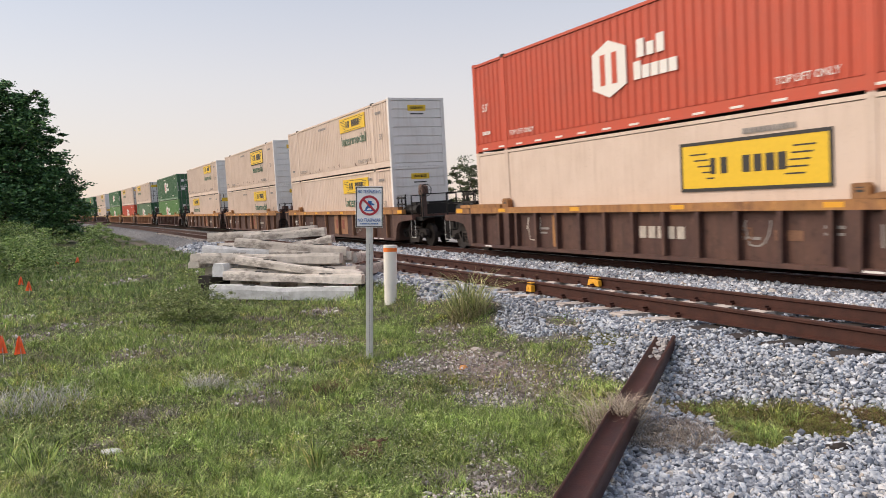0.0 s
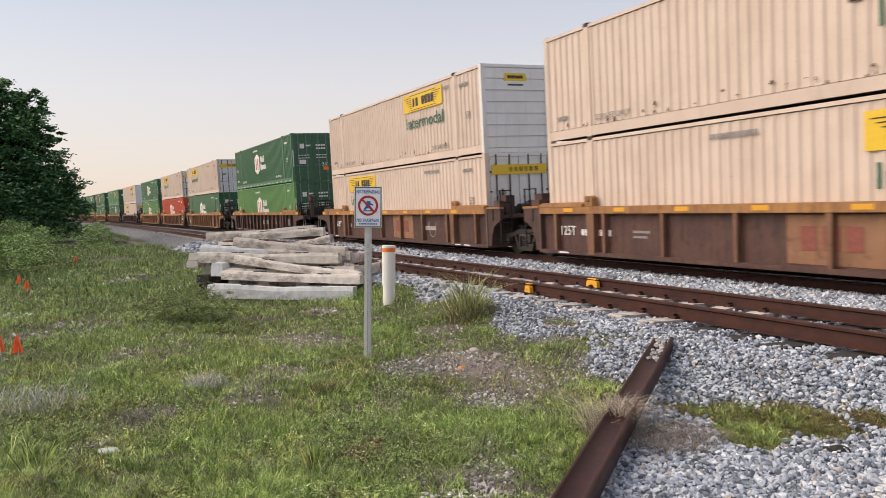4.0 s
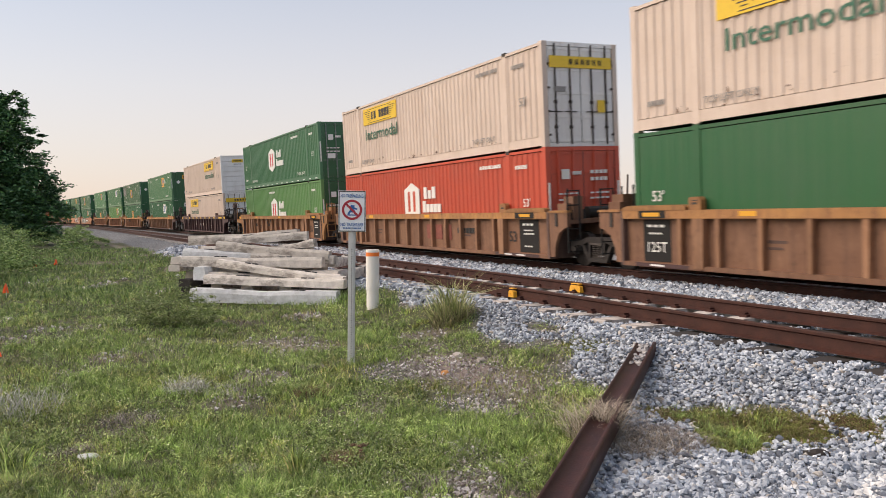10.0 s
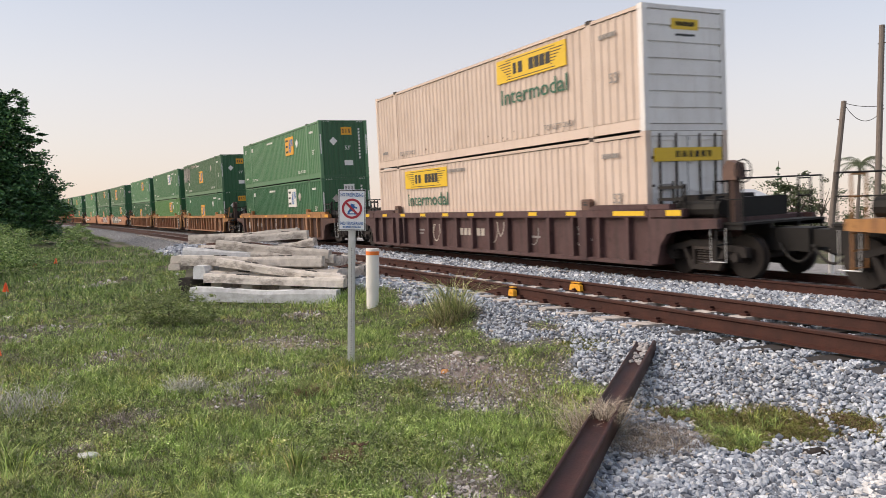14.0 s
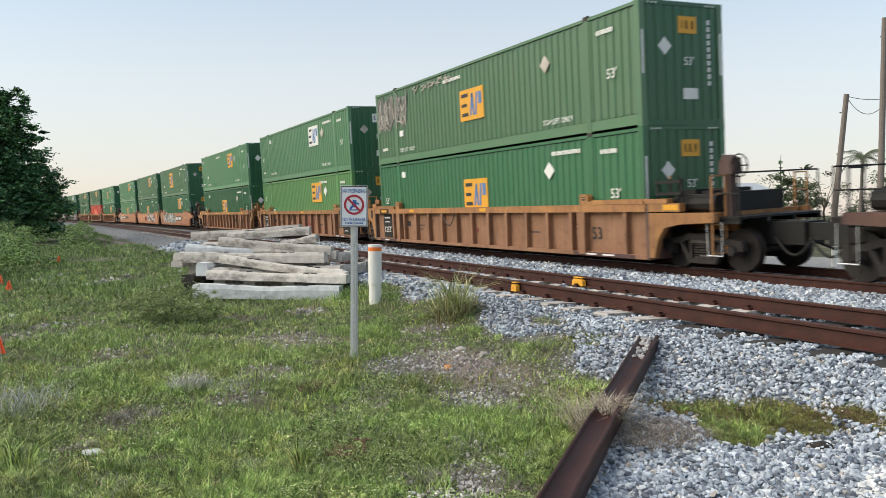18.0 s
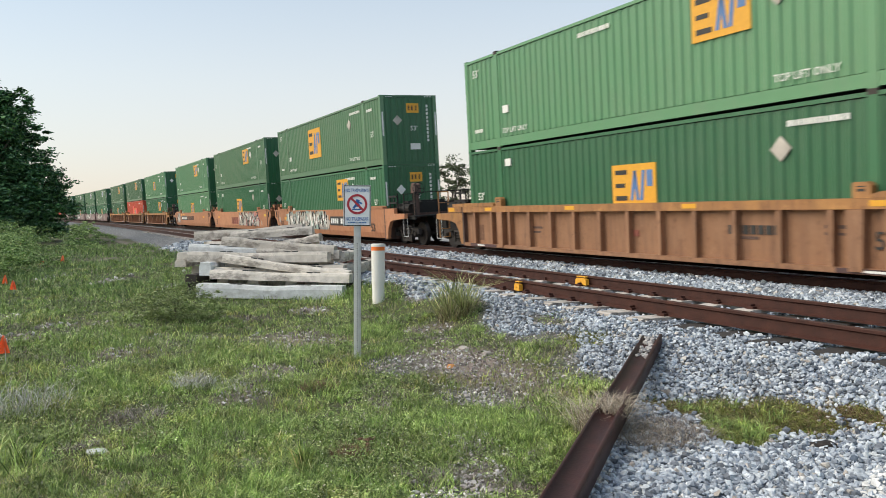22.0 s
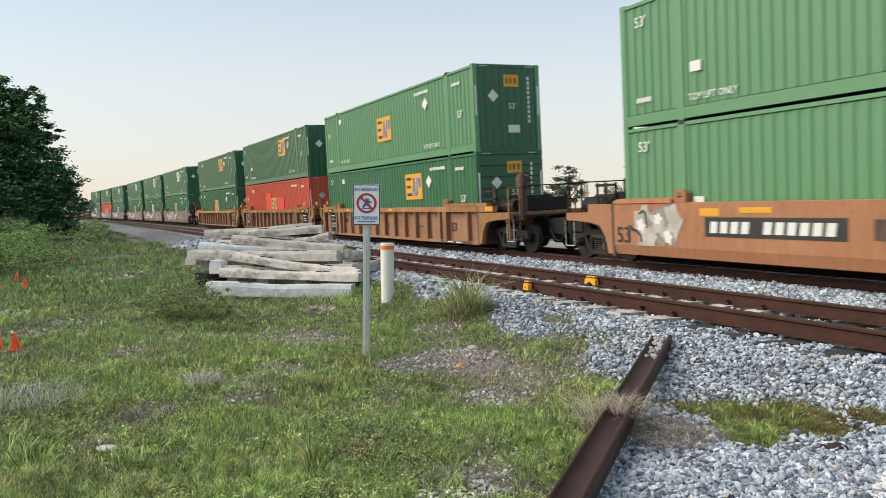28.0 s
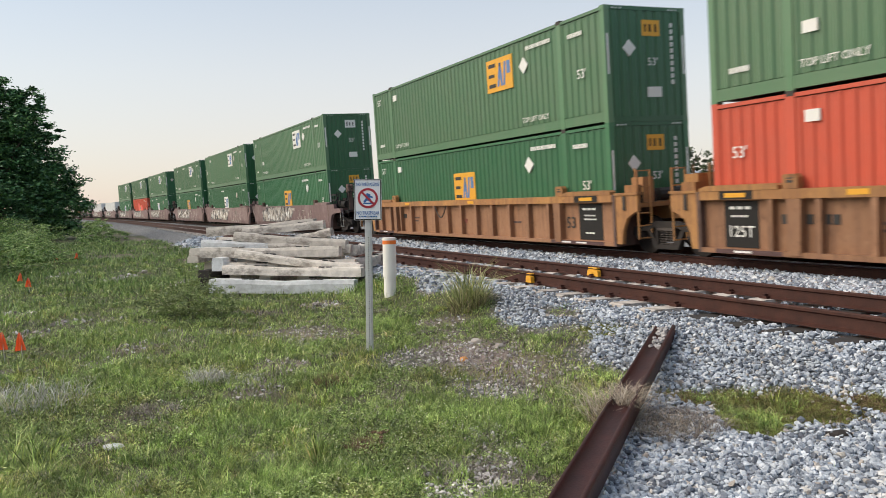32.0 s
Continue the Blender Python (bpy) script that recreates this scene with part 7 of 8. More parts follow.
def turf():
    x, y, r = fan(360000, 4.0, 46, -7, 58, 0.66)
    x2, y2, r2 = fan(20000, 0.3, 9, -180, -9, 0.0)
    x, y, r = np.concatenate([x, x2]), np.concatenate([y, y2]), np.concatenate([r, np.maximum(r2, 4)])
    st, br = stoniness(x, y), bareness(x, y)
    s, d = line_coords(x, y)
    keep = (rng.random(len(x)) < cover(x, y)) & (rng.random(len(x)) < np.clip(1.05 - 1.5 * st, 0.003, 1)) & (d > 7.6) & (rng.random(len(x)) < 1 - 0.85 * br)
    x, y, r, d = x[keep], y[keep], r[keep], d[keep]
    n = len(x)
    tall = np.clip(0.42 + 0.55 * np.sin(0.7 * x + 1.7) * np.sin(0.9 * y + 0.3) + 0.45 * np.sin(2.9 * x + 0.4) * np.sin(2.3 * y) + 0.3 * np.sin(6.1 * x + y) * np.sin(5.3 * y - x) + 0.4 * np.clip((0.6 - y) / 4, 0, 1.3), 0.08, 1.6)
    far = np.clip((r - 10) / 12, 0, 1)
    h = (0.020 + 0.075 * tall) * rng.uniform(0.4, 1.7, n) * (1 + 1.1 * far)
    h = h * np.where((y > 3.9) & (x > -5.4), 0.5, 1.0)
    w = 0.0020 + 0.00068 * r
    dry = rng.random(n) < 0.75 * dryness(x, y) * (1 - 0.6 * far)
    field = ~dry & (rng.random(n) < 1.3 * far)
    lush = ~dry & ~field & (rng.random(n) < np.clip(0.15 + 0.6 * far + 0.5 * np.sin(1.1 * x + 2.0) * np.sin(1.5 * y), 0, 0.8))
    lean = rng.uniform(0.2, 1.3, n) + 0.4 * dry
    z = hill(x, y) - 0.008
    for name, k, mat, label in (("field_grass", field, LONG_GRASS, "long darker green grass across the field"), ("grass", ~dry & ~lush & ~field, GRASS, "uneven olive green grass with yellowed blades and thin spots"), ("lush_grass", lush, LUSH, "fresh green grass among duller blades"), ("dry_grass", dry, BROWNED, "browned thin grass blades in patches of the turf")):
        v, f = blades(x[k], y[k], z[k], h[k] * (0.75 if mat is BROWNED else 1.0), w[k], lean[k])
        tagged(new(name, raw_mesh(name, v, f, mat)), label, "grass", kind="stuff")
    # low leafy weeds close to the ground, in mats
    x, y, r = fan(340000, 4.0, 26, -7, 58, 0.75)
    st, br = stoniness(x, y), bareness(x, y)
    q = np.sin(2.2 * x + 0.5) * np.sin(1.7 * y - 0.8 * x) + 0.5 * np.sin(5 * x) * np.sin(4.3 * y) + 0.5 * np.sin(11 * x + 2 * y) * np.sin(9 * y)
    keep = (q > -0.55) & (rng.random(len(x)) < 1 - 1.6 * st) & (rng.random(len(x)) < 1 - 0.9 * br) & (rng.random(len(x)) < 1 - 0.7 * dryness(x, y)) & ~((y > 3.9) & (x > -5.4))
    x, y, r, q = x[keep], y[keep], r[keep], q[keep]
    c = np.stack([x, y, hill(x, y) + rng.random(len(x)) ** 1.3 * (0.015 + 0.065 * np.clip(q + 0.6, 0, 1.6))], 1)
    v, f = leaves(c, (0.0062 + 0.00056 * r) * rng.uniform(0.5, 1.6, len(x)), 0.35)
    tagged(new("low_weeds", raw_mesh("low_weeds", v, f, WEED)), "low leafy green weeds between the grass", "weeds", kind="stuff")
    # dead stalks and litter where it is bare or dry
    x, y, r = fan(60000, 4.0, 22, -7, 56, 0.7)
    keep = ((bareness(x, y) > 0.25) | (rng.random(len(x)) < 1.2 * dryness(x, y) - 0.5)) & (stoniness(x, y) < 0.5) & (rng.random(len(x)) < 0.8)
    x, y, r = x[keep], y[keep], r[keep]
    v, f = blades(x, y, hill(x, y) + 0.004, rng.uniform(0.025, 0.085, len(x)), 0.0012 + 0.0005 * r, rng.uniform(0.9, 2.2, len(x)))
    tagged(new("dead_stalks", raw_mesh("dead_stalks", v, f, DEAD)), "short grey dead stalks and litter on bare soil", "dry grass", kind="stuff")
    # tiny white flowers on the weeds
    x, y, r = fan(6500, 4.0, 15, -7, 45, 0.7)
    q = np.sin(1.4 * x - 0.6) * np.sin(1.9 * y + 0.9) + 1.2 * np.exp(-(((x + 7.8) / 0.9) ** 2 + ((y + 0.1) / 0.6) ** 2))
    keep = (q > 0.25) & (stoniness(x, y) < 0.3) & (rng.random(len(x)) < 0.8)
    x, y, r = x[keep], y[keep], r[keep]
    c = np.stack([x, y, hill(x, y) + rng.uniform(0.03, 0.13, len(x))], 1)
    v, f = leaves(c, (0.0036 + 0.0004 * r) * rng.uniform(0.7, 1.3, len(x)))
    tagged(new("white_flowers", raw_mesh("white_flowers", v, f, BLOSSOM)), "tiny white weed flowers in the grass", "flowers", kind="stuff")


turf()


def clumps():
    """Tussocks of fine blades leaning outwards, standing above the rest of the turf."""
    cx, cy, cr = fan(2600, 4.1, 30, -7, 50, 0.75)
    keep = (stoniness(cx, cy) < 0.25) & (bareness(cx, cy) < 0.35) & (line_coords(cx, cy)[1] > 8.0) & (rng.random(len(cx)) < 1 - 0.6 * dryness(cx, cy))
    cx, cy, cr = cx[keep], cy[keep], cr[keep]
    size = rng.uniform(0.5, 1.4, len(cx)) * (1 + 0.02 * cr)
    k = np.repeat(np.arange(len(cx)), 46)
    n = len(k)
    a, q = rng.uniform(0, 6.283, n), np.sqrt(rng.random(n))
    rad = 0.075 * size[k] * q
    x, y = cx[k] + rad * np.cos(a), cy[k] + rad * np.sin(a)
    h = (0.06 + 0.07 * size[k]) * (1.15 - 0.55 * q) * rng.uniform(0.6, 1.2, n)
    v, f = blades(x, y, hill(x, y) - 0.008, h, 0.0019 + 0.0006 * cr[k], 0.25 + 0.9 * q + rng.uniform(-0.1, 0.3, n))
    half = rng.random(len(cx))[k] < 0.5
    keep3 = np.repeat(half, 3)
    for name, m, mat, label in (("grass_tussocks", keep3, LUSH, "fresh green grass tussocks in the turf"), ("dull_tussocks", ~keep3, GRASS, "dull olive grass tussocks in the turf")):
        tagged(new(name, raw_mesh(name, v, f[m], mat)), label, "grass", kind="stuff")


clumps()


def tuft(name, label, category, x, y, n, rad, h, w, lean, material, lift=0.0):
    a, q = rng.uniform(0, 6.283, n), rad * np.sqrt(rng.random(n))
    px, py = x + q * np.cos(a), y + q * np.sin(a)
    v, f = blades(px, py, hill(px, py) - 0.01 + lift, h * rng.uniform(0.45, 1.15, n), np.full(n, w), rng.uniform(*lean, n))
    tagged(new(name, raw_mesh(name, v, f, material)), label, category, kind="stuff")


tuft("grass_tuft", "tall tuft of yellow-green reed grass at the ballast's edge", "grass tuft", -9.75, 4.95, 230, 0.22, 0.80, 0.013, (0.3, 1.5), REED)
tuft("grass_tuft", "browned low base of a reed grass tuft", "grass tuft", -9.72, 4.92, 300, 0.28, 0.36, 0.010, (0.6, 1.7), BROWNED)
tuft("grass_tuft", "dry straw grass tangled over a steel beam", "dry grass", -4.50, 3.44, 420, 0.16, 0.38, 0.0055, (0.6, 1.6), STRAW)
tuft("dry_grass_tangle", "dry straw grass draped across a steel beam", "dry grass", -4.38, 3.46, 260, 0.13, 0.20, 0.0055, (0.9, 2.1), STRAW, 0.19)
tuft("grass_tuft", "grey dead grass beside a steel beam", "dry grass", -4.22, 3.70, 2400, 0.40, 0.13, 0.005, (0.7, 1.9), DEAD)
tuft("dry_grass_tangle", "bleached straw lying over gravel beside a steel beam", "dry grass", -4.20, 3.62, 420, 0.30, 0.18, 0.0045, (0.9, 2.0), STRAW)
tuft("dead_weed", "bleached dead weed in the turf", "dry grass", -7.65, 1.05, 330, 0.20, 0.19, 0.006, (0.4, 1.3), BLEACH)
tuft("dead_weed", "bleached dead weed lying in the turf", "dry grass", -7.5, 1.35, 260, 0.20, 0.10, 0.005, (0.6, 1.5), BLEACH)
tuft("dead_weed", "bleached seed heads and dead weeds in the turf", "dry grass", -7.4, -0.42, 480, 0.42, 0.22, 0.006, (0.3, 1.3), BLEACH)
tuft("dead_weed", "small grey dead weed in the turf", "dry grass", -6.7, 0.47, 420, 0.22, 0.11, 0.005, (0.7, 1.7), DEAD)
tuft("dead_weed", "flattened grey dead weed in the turf", "dry grass", -6.33, 0.38, 300, 0.22, 0.07, 0.005, (0.8, 1.8), DEAD)
tuft("dead_weed", "dark grey dead weed in the turf", "dry grass", -5.41, 1.42, 520, 0.17, 0.07, 0.004, (0.8, 1.8), DEAD)
tuft("dead_weed", "reddish-brown dead weed in the turf", "dry grass", -4.96, 1.70, 420, 0.12, 0.13, 0.004, (0.4, 1.3), REDDISH)
tuft("dead_weed", "reddish-brown dead weed near the sign", "dry grass", -7.08, 2.12, 380, 0.18, 0.12, 0.005, (0.4, 1.3), REDDISH)


def mats():
    """Low mossy growth in the gravel, lush mats in the turf, and litter of dead stems."""
    x, y = scatter([(-4.8, 4.33, 0.25, 0.12), (-4.4, 4.52, 0.26, 0.18), (-4.12, 4.42, 0.28, 0.22), (-4.1, 4.40, 0.28, 0.22), (-3.92, 4.24, 0.20, 0.17), (-4.05, 4.72, 0.24, 0.18), (-3.80, 4.72, 0.22, 0.17), (-3.55, 4.97, 0.26, 0.16), (-6.93, 5.16, 0.22, 0.10)], 46000, 1.2)
    v, f = blades(x, y, hill(x, y) - 0.004, rng.uniform(0.012, 0.055, len(x)), np.full(len(x), 0.0038), rng.uniform(0.5, 1.7, len(x)))
    tagged(new("grass_patch", raw_mesh("grass_patch", v, f, MOSS)), "mossy green and ochre grass patch in gravel", "grass patch", kind="stuff")
    x, y = scatter([(-4.3, 4.5, 0.4, 0.25), (-3.85, 4.75, 0.35, 0.25), (-3.6, 4.95, 0.25, 0.15), (-4.8, 4.3, 0.3, 0.15)], 5000)
    v, f = blades(x, y, hill(x, y), rng.uniform(0.02, 0.06, len(x)), np.full(len(x), 0.004), rng.uniform(0.8, 1.8, len(x)))
    tagged(new("dead_grass", raw_mesh("dead_grass", v, f, REDDISH)), "brown dead grass in a mossy patch", "dry grass", kind="stuff")
    x, y = scatter([(-5.2, 2.8, 0.5, 0.35), (-4.85, 3.05, 0.35, 0.3), (-5.45, 2.4, 0.5, 0.4), (-9.3, 1.6, 0.9, 0.6), (-8.2, 0.3, 0.8, 0.6), (-6.0, 1.2, 0.6, 0.4), (-11.0, 0.3, 1.0, 0.7), (-9.9, 3.7, 0.6, 0.3), (-4.6, 1.2, 0.3, 0.4)], 22000)
    k = stoniness(x, y) < 0.4
    x, y = x[k], y[k]
    v, f = blades(x, y, hill(x, y) - 0.008, rng.uniform(0.05, 0.15, len(x)), 0.0016 + 0.0005 * np.hypot(x, y), rng.uniform(0.2, 0.9, len(x)))
    tagged(new("grass_clumps", raw_mesh("grass_clumps", v, f, LUSH)), "lush bright green grass clumps in the turf", "grass", kind="stuff")
    spots = [(-rr * math.cos(aa), rr * math.sin(aa), 0.05 + 0.03 * rr * (i % 3), 0.05 + 0.02 * rr) for i, (rr, aa) in enumerate((float(rng.uniform(4.4, 13)), float(rng.uniform(-0.12, 0.62))) for i in range(46))]
    x, y = scatter(spots, 9000)
    k = stoniness(x, y) < 0.5
    x, y = x[k], y[k]
    v, f = blades(x, y, hill(x, y) + 0.005, rng.uniform(0.02, 0.09, len(x)), 0.0016 + 0.0006 * np.hypot(x, y), rng.uniform(0.9, 2.0, len(x)))
    tagged(new("plant_litter", raw_mesh("plant_litter", v, f, DEAD)), "grey dead stems and litter in the turf", "dry grass", kind="stuff")


mats()
tuft("grass_patch", "short green grass patch on the ballast slope", "grass patch", -7.0, 5.1, 500, 0.28, 0.05, 0.008, (0.4, 1.4), GRASS)
tuft("tall_weed", "single bright green leafy weed in the turf", "weed", -4.85, 1.35, 46, 0.035, 0.30, 0.014, (0.1, 0.7), GRASS)
tuft("tall_weed", "tall arching grass stems by the camera's feet", "weed", -5.7, -0.35, 60, 0.18, 0.32, 0.008, (0.5, 1.2), GRASS)


def leafy(name, label, category, blobs, n, size, material, stems, bark=BARK, kind="", flat=0.45):
    """Stems that fork from the ground and a crown of many leaves in uneven clumps. blobs: x, y, z, radii."""
    o = thing(name, label, category, kind=kind)
    bm = bmesh.new()
    for p, q, r0, r1 in stems:
        pts = [Vector(p).lerp(Vector(q), t / 4) for t in range(5)]
        for i in range(1, 4):
            pts[i] += Vector((random.uniform(-1, 1), random.uniform(-1, 1), 0)) * r0 * 1.2
        for i in range(4):
            tube(bm, pts[i], pts[i + 1], r0 + (r1 - r0) * i / 4, r0 + (r1 - r0) * (i + 1) / 4, 7)
    part("trunk", bm, bark, o)
    vol = np.array([b[3] * b[4] * b[5] for b in blobs]) ** 0.67
    share = (n * vol / vol.sum()).astype(int)
    cs = []
    for (bx, by, bz, rx, ry, rz), k in zip(blobs, share):
        clumps = max(6, k // 90)
        d = rng.normal(size=(clumps, 3))
        d /= np.linalg.norm(d, axis=1)[:, None]
        d *= (0.50 + 0.58 * rng.random(clumps))[:, None]
        w = rng.integers(0, clumps, k)
        spread = rng.normal(size=(k, 3)) * (0.06 + 0.13 * rng.random(clumps))[w][:, None] * np.array([1, 1, 0.6])
        p = (d[w] + spread) * np.array([rx, ry, rz]) + np.array([bx, by, bz])
        cs.append(p)
    c = np.concatenate(cs)
    floor = hill(c[:, 0], c[:, 1]) + 0.02
    c[:, 2] = np.maximum(c[:, 2], floor + rng.random(len(c)) * 0.1)
    v, f = leaves(c, size * rng.uniform(0.5, 1.4, len(c)), flat)
    put("crown", raw_mesh("crown", v, f, material), o)
    return o


def stem_set(x, y, h, r, lean=0.0, forks=4, seed=0):
    rnd = random.Random(seed)
    z = ground_at(x, y) - 0.1
    top = (x + lean, y + lean * 0.3, z + h * 0.55)
    out = [((x, y, z), top, r, r * 0.55)]
    for i in range(forks):
        a = i * 6.283 / forks + rnd.uniform(-0.5, 0.5)
        b = Vector((x, y, z)).lerp(Vector(top), rnd.uniform(0.55, 1.0))
        out.append((tuple(b), (b.x + math.cos(a) * h * 0.25, b.y + math.sin(a) * h * 0.25, z + h * rnd.uniform(0.72, 0.92)), r * 0.45, r * 0.12))
    return out


TREE = "dense dark green broadleaf tree at the field's edge"
leafy("tree", TREE, "tree", [(-57.5, -5.4, 7.6, 3.0, 3.0, 2.6), (-57, -4.0, 9.1, 1.5, 1.4, 1.05), (-57, -2.95, 8.75, 1.2, 1.0, 0.95), (-57, -2.2, 6.75, 1.3, 1.2, 0.75), (-57, -3.6, 6.8, 2.2, 1.8, 1.6), (-57.5, -6.5, 5.0, 3.4, 3.3, 3.4), (-57, -4.2, 4.0, 2.8, 2.6, 2.4)], 52000, 0.14, FOLIAGE, stem_set(-57, -4.6, 9.0, 0.22, 0.5, 6, 1))
leafy("tree", "dense dark green tree hanging to the ground", "tree", [(-57, -2.4, 5.0, 2.1, 1.8, 1.3), (-57, -1.7, 3.5, 2.2, 1.9, 1.3), (-56.5, -1.2, 2.2, 1.9, 1.75, 1.2), (-56, -1.4, 0.9, 1.8, 1.6, 0.9), (-56, -5.5, 2.2, 3.5, 3.4, 2.4)], 36000, 0.13, FOLIAGE, stem_set(-57.5, -1.8, 5.4, 0.14, 0.3, 6, 2))
leafy("tree", TREE, "tree", [(-52, -9.0, 4.5, 3.5, 3, 4.5), (-48, -7.0, 2.0, 3.0, 2.2, 2.4)], 9000, 0.15, FOLIAGE, stem_set(-52, -9.0, 8.0, 0.2, 0.4, 4, 4))
leafy("tree", "leafy tree line fading along the railway", "tree", [(-86, -3.0, 3.2, 5, 2.4, 3.2), (-100, -3.5, 3.4, 6, 3.0, 3.5), (-118, -5.5, 3.4, 6, 3.0, 3.5)], 6000, 0.28, FOLIAGE, stem_set(-100, -3.5, 6, 0.2, 0.3, 4, 6))
leafy("shrub", "low dark green shrub in long grass", "shrub", [(-12.45, 1.45, 0.34, 0.42, 0.5, 0.36), (-12.3, 1.85, 0.26, 0.35, 0.35, 0.28), (-12.6, 1.05, 0.22, 0.3, 0.35, 0.26)], 11000, 0.017, SHRUBLEAF, stem_set(-12.45, 1.45, 0.65, 0.012, 0.05, 7, 7))
leafy("shrub", "reddish dry shrub low in the turf", "shrub", [(-4.93, 1.80, 0.06, 0.12, 0.12, 0.07)], 500, 0.008, REDDISH, stem_set(-4.93, 1.8, 0.16, 0.006, 0.02, 6, 8))
leafy("weed_bank", "grassy mound of tall weeds before dark trees", "weeds", [(-46, -3.2, 0.7, 3.0, 1.5, 0.85), (-45, -2.0, 0.5, 3.0, 1.2, 0.75), (-44, -4.5, 0.8, 3.0, 1.5, 1.0), (-40, -2.6, 0.35, 3.0, 1.2, 0.6), (-36, -2.2, 0.3, 2.5, 1.1, 0.5)], 26000, 0.05, BANK, stem_set(-44, -3.0, 1.2, 0.02, 0.1, 5, 9), kind="stuff")
leafy("weed_bank", "low bushes and long grass along the ballast's foot", "weeds", [(-49, 0.2, 0.45, 2.5, 0.8, 0.6), (-50, 1.2, 0.40, 2.5, 0.8, 0.55), (-51, 2.0, 0.3, 2.5, 0.6, 0.38), (-66, 0.6, 0.4, 6, 0.9, 0.6), (-76, 1.6, 0.4, 6, 0.9, 0.7), (-41, 0.3, 0.15, 3, 1.2, 0.3)], 18000, 0.05, BANK, stem_set(-50, 0.9, 0.8, 0.02, 0.1, 5, 10), kind="stuff")
leafy("weed_bank", "tall broad-leaved green weeds at the field's edge", "weeds", [(-22.5, -2.3, 0.45, 1.2, 0.6, 0.62), (-23.5, -1.8, 0.40, 1.2, 0.55, 0.55), (-24.5, -1.25, 0.33, 1.2, 0.5, 0.48), (-26, -0.9, 0.28, 1.2, 0.5, 0.40), (-28, -0.35, 0.2, 1.3, 0.5, 0.30), (-30, -1.6, 0.5, 1.5, 0.8, 0.65)], 16000, 0.036, BANK, stem_set(-23.5, -1.8, 0.9, 0.012, 0.1, 6, 11), kind="stuff")


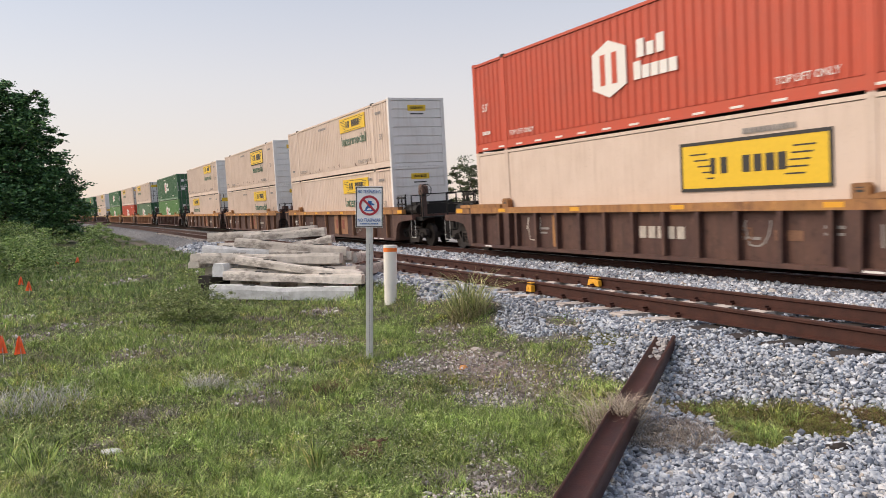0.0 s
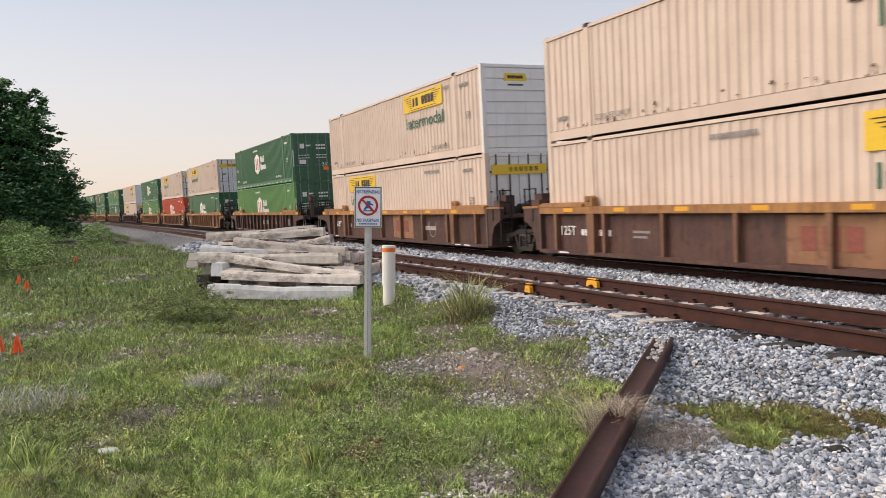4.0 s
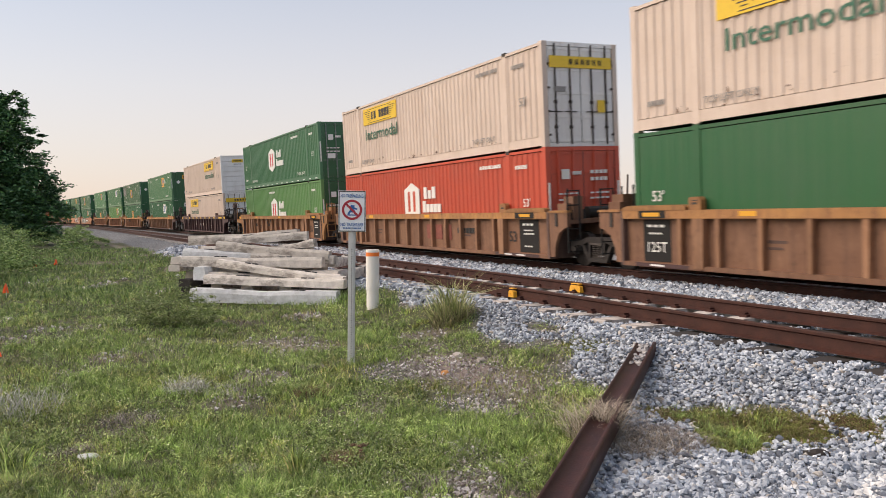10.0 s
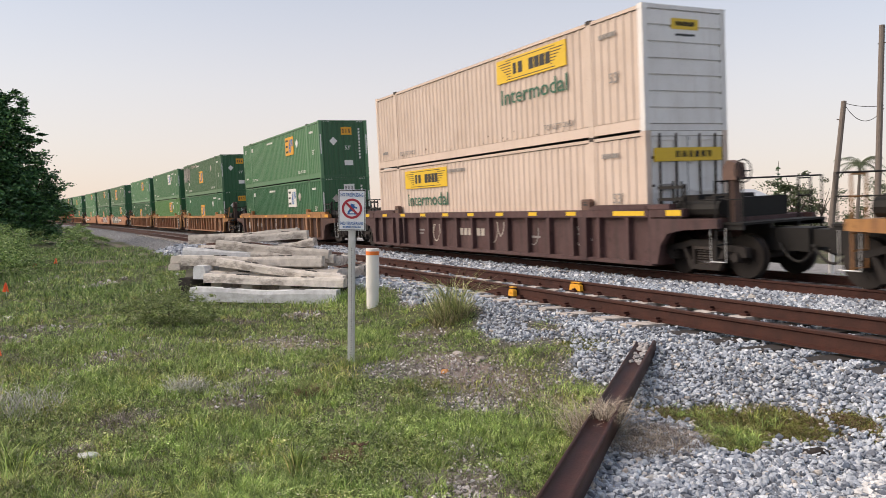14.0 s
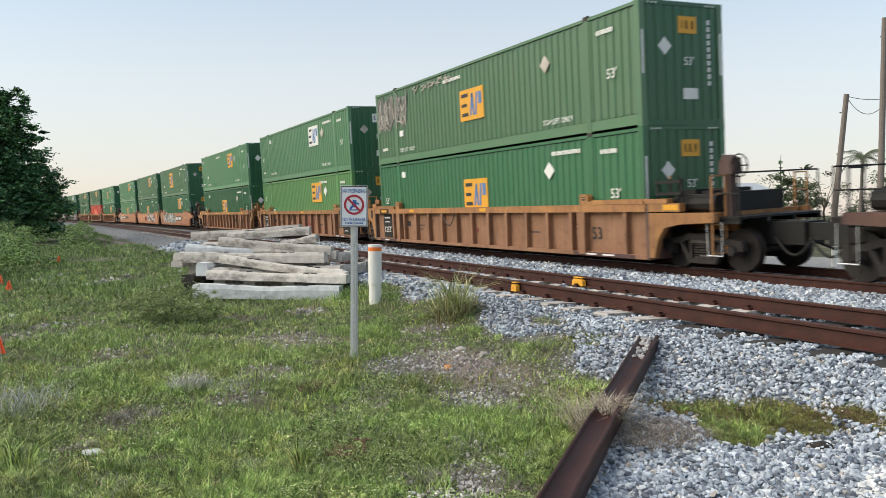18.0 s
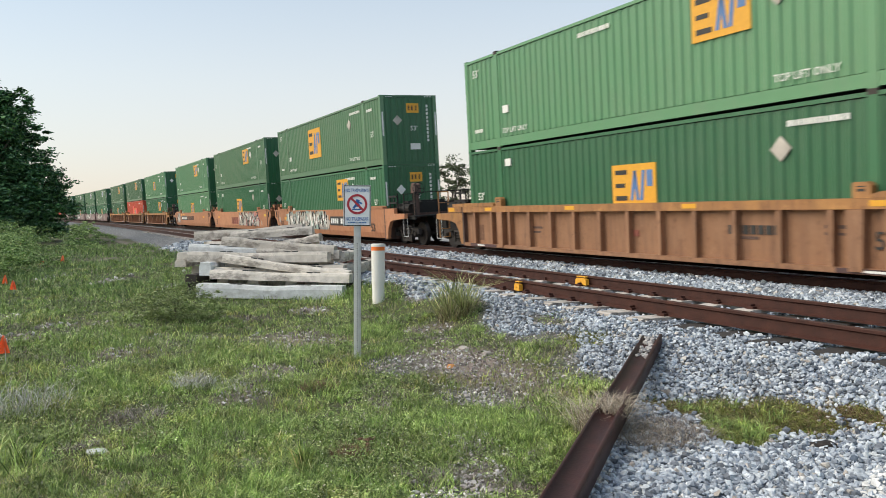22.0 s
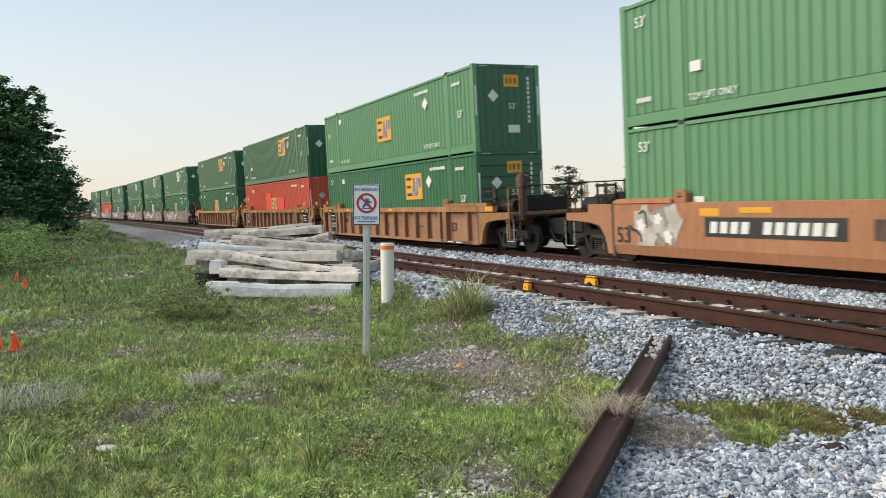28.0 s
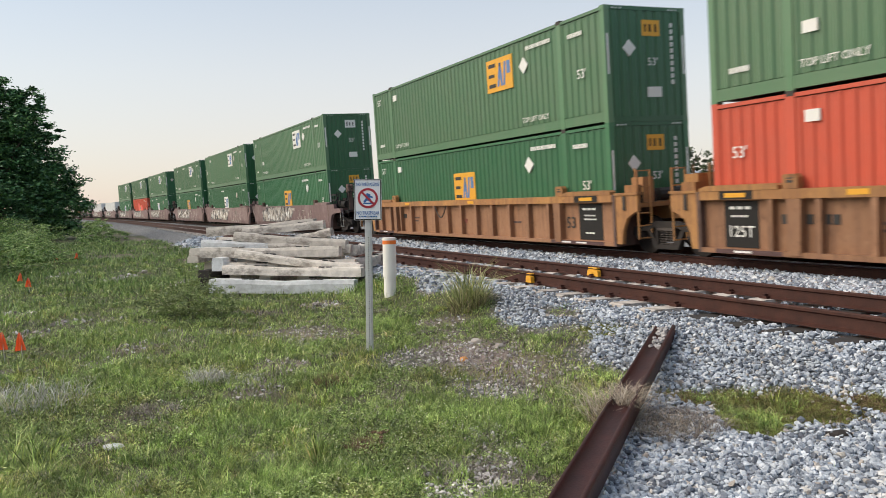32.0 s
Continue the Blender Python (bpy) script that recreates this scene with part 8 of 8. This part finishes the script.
def far_side():
    far = "tree beyond the railway, hazy green"
    for i, (x, y, h, r) in enumerate(((-70, 63.5, 9.2, 2.2), (-68.5, 65.8, 7.0, 2.0), (-76.5, 73, 8.2, 3.0), (-80, 54.5, 7.6, 2.4), (-81, 40.5, 8.4, 2.4), (-78, 45, 6.8, 2.6), (-52.7, 64.5, 6.6, 2.6), (-82, 92, 7.0, 4.0), (-75, 97, 7.6, 4.2), (-68, 101, 7.8, 4.4), (-62, 104, 8.0, 4.4), (-90, 84, 6.6, 4.0), (-97, 76, 6.6, 4.0), (-105, 82, 7.0, 4.5), (-112, 62, 6.6, 4.5), (-55, 100, 7.5, 4.5))):
        leafy("tree", far, "tree", [(x, y, h - r * 0.9, r, r, r * 0.9), (x - r * 0.5, y + 0.3, h - r * 1.6, r * 0.9, r, r)], 3600, 0.19, FARLEAF, stem_set(x, y, h, 0.18, 0.2, 4, 20 + i))
    # conifers
    for x, y, h in ((-81.6, 85.8, 8.5), (-78, 91.8, 10.2)):
        leafy("conifer", "slender dark conifer beyond the houses", "tree", [(x, y, h * (0.3 + 0.12 * k), 1.15 - 0.19 * k, 1.15 - 0.19 * k, 0.5) for k in range(6)], 900, 0.25, FOLIAGE, [((x, y, 0), (x, y, h), 0.14, 0.03)])
    # low house with a pale metal roof
    m = Matrix.Translation((-68.4, 72.2, 0)) @ Matrix.Rotation(math.atan2(13.6, 0.8), 4, "Z")
    h = thing("house", "single-storey pale blue house with a metal roof", "house", m=m)
    bm = bmesh.new()
    box(bm, -6.6, 6.6, 0.0, 6.0, 0, 4.45)
    part("wall", bm, plain("pale_blue_wall", (0.32, 0.42, 0.50), 0.8, 0, 4, 0.1), h)
    bm = bmesh.new()
    prism(bm, [(-0.5, 4.35), (3.0, 5.6), (6.5, 4.35), (6.5, 4.47), (3.0, 5.72), (-0.5, 4.47)], -7.0, 7.0, Matrix.Rotation(-math.pi / 2, 4, "Z") @ Matrix.Diagonal((-1, 1, 1, 1)))
    part("roof", bm, plain("pale_metal_roof", (0.50, 0.52, 0.54), 0.5, 0.2, 3, 0.12), h)
    for x in (-4, 0.5, 4):
        bm = bmesh.new()
        box(bm, x - 0.5, x + 0.5, -0.04, 0.02, 2.6, 3.8)
        w = part("window", bm, WHITE, h)
        bm = bmesh.new()
        box(bm, x - 0.42, x + 0.42, -0.06, -0.03, 2.68, 3.72)
        part("pane", bm, INK, w)
    # utility poles, one leaning, with their crossarms
    for x, y, top, lean in ((-27.2, 35.8, 8.05, 0.55), (-25.35, 37.0, 11.7, 0.0), (-80.3, 64.2, 8.7, 0), (-79.5, 65.9, 8.0, 0), (-74.7, 64.0, 7.4, 0), (-96.5, 77.1, 10.1, 0), (-88, 50, 9.0, 0)):
        o = thing("utility_pole", "grey weathered timber utility pole", "utility pole", "utility poles beyond the railway", m=Matrix.Translation((x, y, -0.2)))
        bm = bmesh.new()
        tube(bm, (0, 0, 0), (lean * 0.8, lean * 0.7, top), 0.16, 0.13, 10)
        part("pole", bm, TIMBER, o)
        if y < 40:
            bm = bmesh.new()
            tube(bm, (lean * 0.42 - 0.2, lean * 0.8, top - 0.9), (lean * 0.42 + 0.2, lean * 0.8, top - 0.9), 0.03, None, 6)
            part("pole_bracket", bm, GRIME, o)
        elif top > 10:
            bm = bmesh.new()
            box(bm, lean * 0.4 - 1.1, lean * 0.4 + 1.1, lean * 0.8 - 0.15, lean * 0.8 - 0.03, top - 0.9, top - 0.75)
            part("crossarm", bm, TIMBER, o)
    for p0, p1, sag in (((-26.75, 36.2, 7.75), (-25.2, 37.1, 7.5), 0.12), ((-26.75, 36.2, 7.7), (-25.2, 37.1, 7.35), 0.75)):
        bm = bmesh.new()
        prev = None
        for i in range(17):
            t = i / 16
            p = Vector(p0).lerp(Vector(p1), t) - Vector((0, 0, sag * 4 * t * (1 - t)))
            if prev is not None:
                tube(bm, prev, p, 0.016, None, 5)
            prev = p
        tagged(put("overhead_wire", mesh_of(bm, BLACKISH)), "thin dark overhead wire between utility poles", "cable")
    # pale access road beyond the main track, and a white post beside it
    rows = [[(*on_line(q, d)[:2], 0.075) for d in (-12.0, -7.0)] for q in range(-90, 41, 5)]
    bm = bmesh.new()
    edge = [[bm.verts.new((x, y, z + dz)) for x, y, z in row for dz in (-0.1, 0.0)] for row in rows]
    for a, b in zip(edge, edge[1:]):
        for i, k in ((1, 3), (0, 1), (3, 2)):
            bm.faces.new((a[i], a[k], b[k], b[i]))
    tagged(put("road", mesh_of(bm, concrete("pale_road_concrete", (0.50, 0.49, 0.47), 0.3))), "pale concrete access road beyond the railway", "road", kind="structure")
    bm = bmesh.new()
    tube(bm, (0, 0, 0), (0, 0, 0.95), 0.09, None, 14)
    tube(bm, (0, 0, 0.95), (0, 0, 0.99), 0.09, 0.05, 14)
    tagged(put("bollard", mesh_of(bm, PVC), None, Matrix.Translation((-15.9, 21.1, 0.02))), "white round post beside the access road", "bollard")
    # palm
    o = thing("palm_tree", "tall palm with arching green fronds", "tree", m=Matrix.Translation((-49.7, 69.5, 0)))
    bm = bmesh.new()
    for i in range(6):
        tube(bm, (0.03 * i, 0, i * 1.2), (0.03 * (i + 1), 0, (i + 1) * 1.2), 0.20 - 0.015 * i, 0.185 - 0.015 * i, 9)
    part("trunk", bm, TIMBER, o)
    for k in range(16):
        a = k * 0.3927 + 0.2 * (k % 2)
        up = 1.1 if k % 3 == 0 else (0.55 if k % 3 == 1 else 0.1)
        bm = bmesh.new()
        pts = []
        for i in range(8):
            t = i / 7
            pts.append(Vector((0.2 + math.cos(a) * 2.3 * t, math.sin(a) * 2.3 * t, 7.3 + up * 1.7 * t - 1.5 * t * t)))
        for i in range(7):
            tube(bm, pts[i], pts[i + 1], 0.025, 0.02, 5)
            sd = Vector((-math.sin(a), math.cos(a), 0))
            for e in (-1, 1):
                for q in (0.0, 0.5):
                    b0 = pts[i].lerp(pts[i + 1], q)
                    tip = b0 + sd * e * 0.55 * (1 - abs(i / 7 - 0.4)) + Vector((math.cos(a) * 0.2, math.sin(a) * 0.2, -0.3))
                    p0 = [bm.verts.new(b0), bm.verts.new(b0 + (pts[i + 1] - pts[i]) * 0.28), bm.verts.new(tip)]
                    bm.faces.new(p0)
        part("frond", bm, FARLEAF, o)


far_side()




motions()
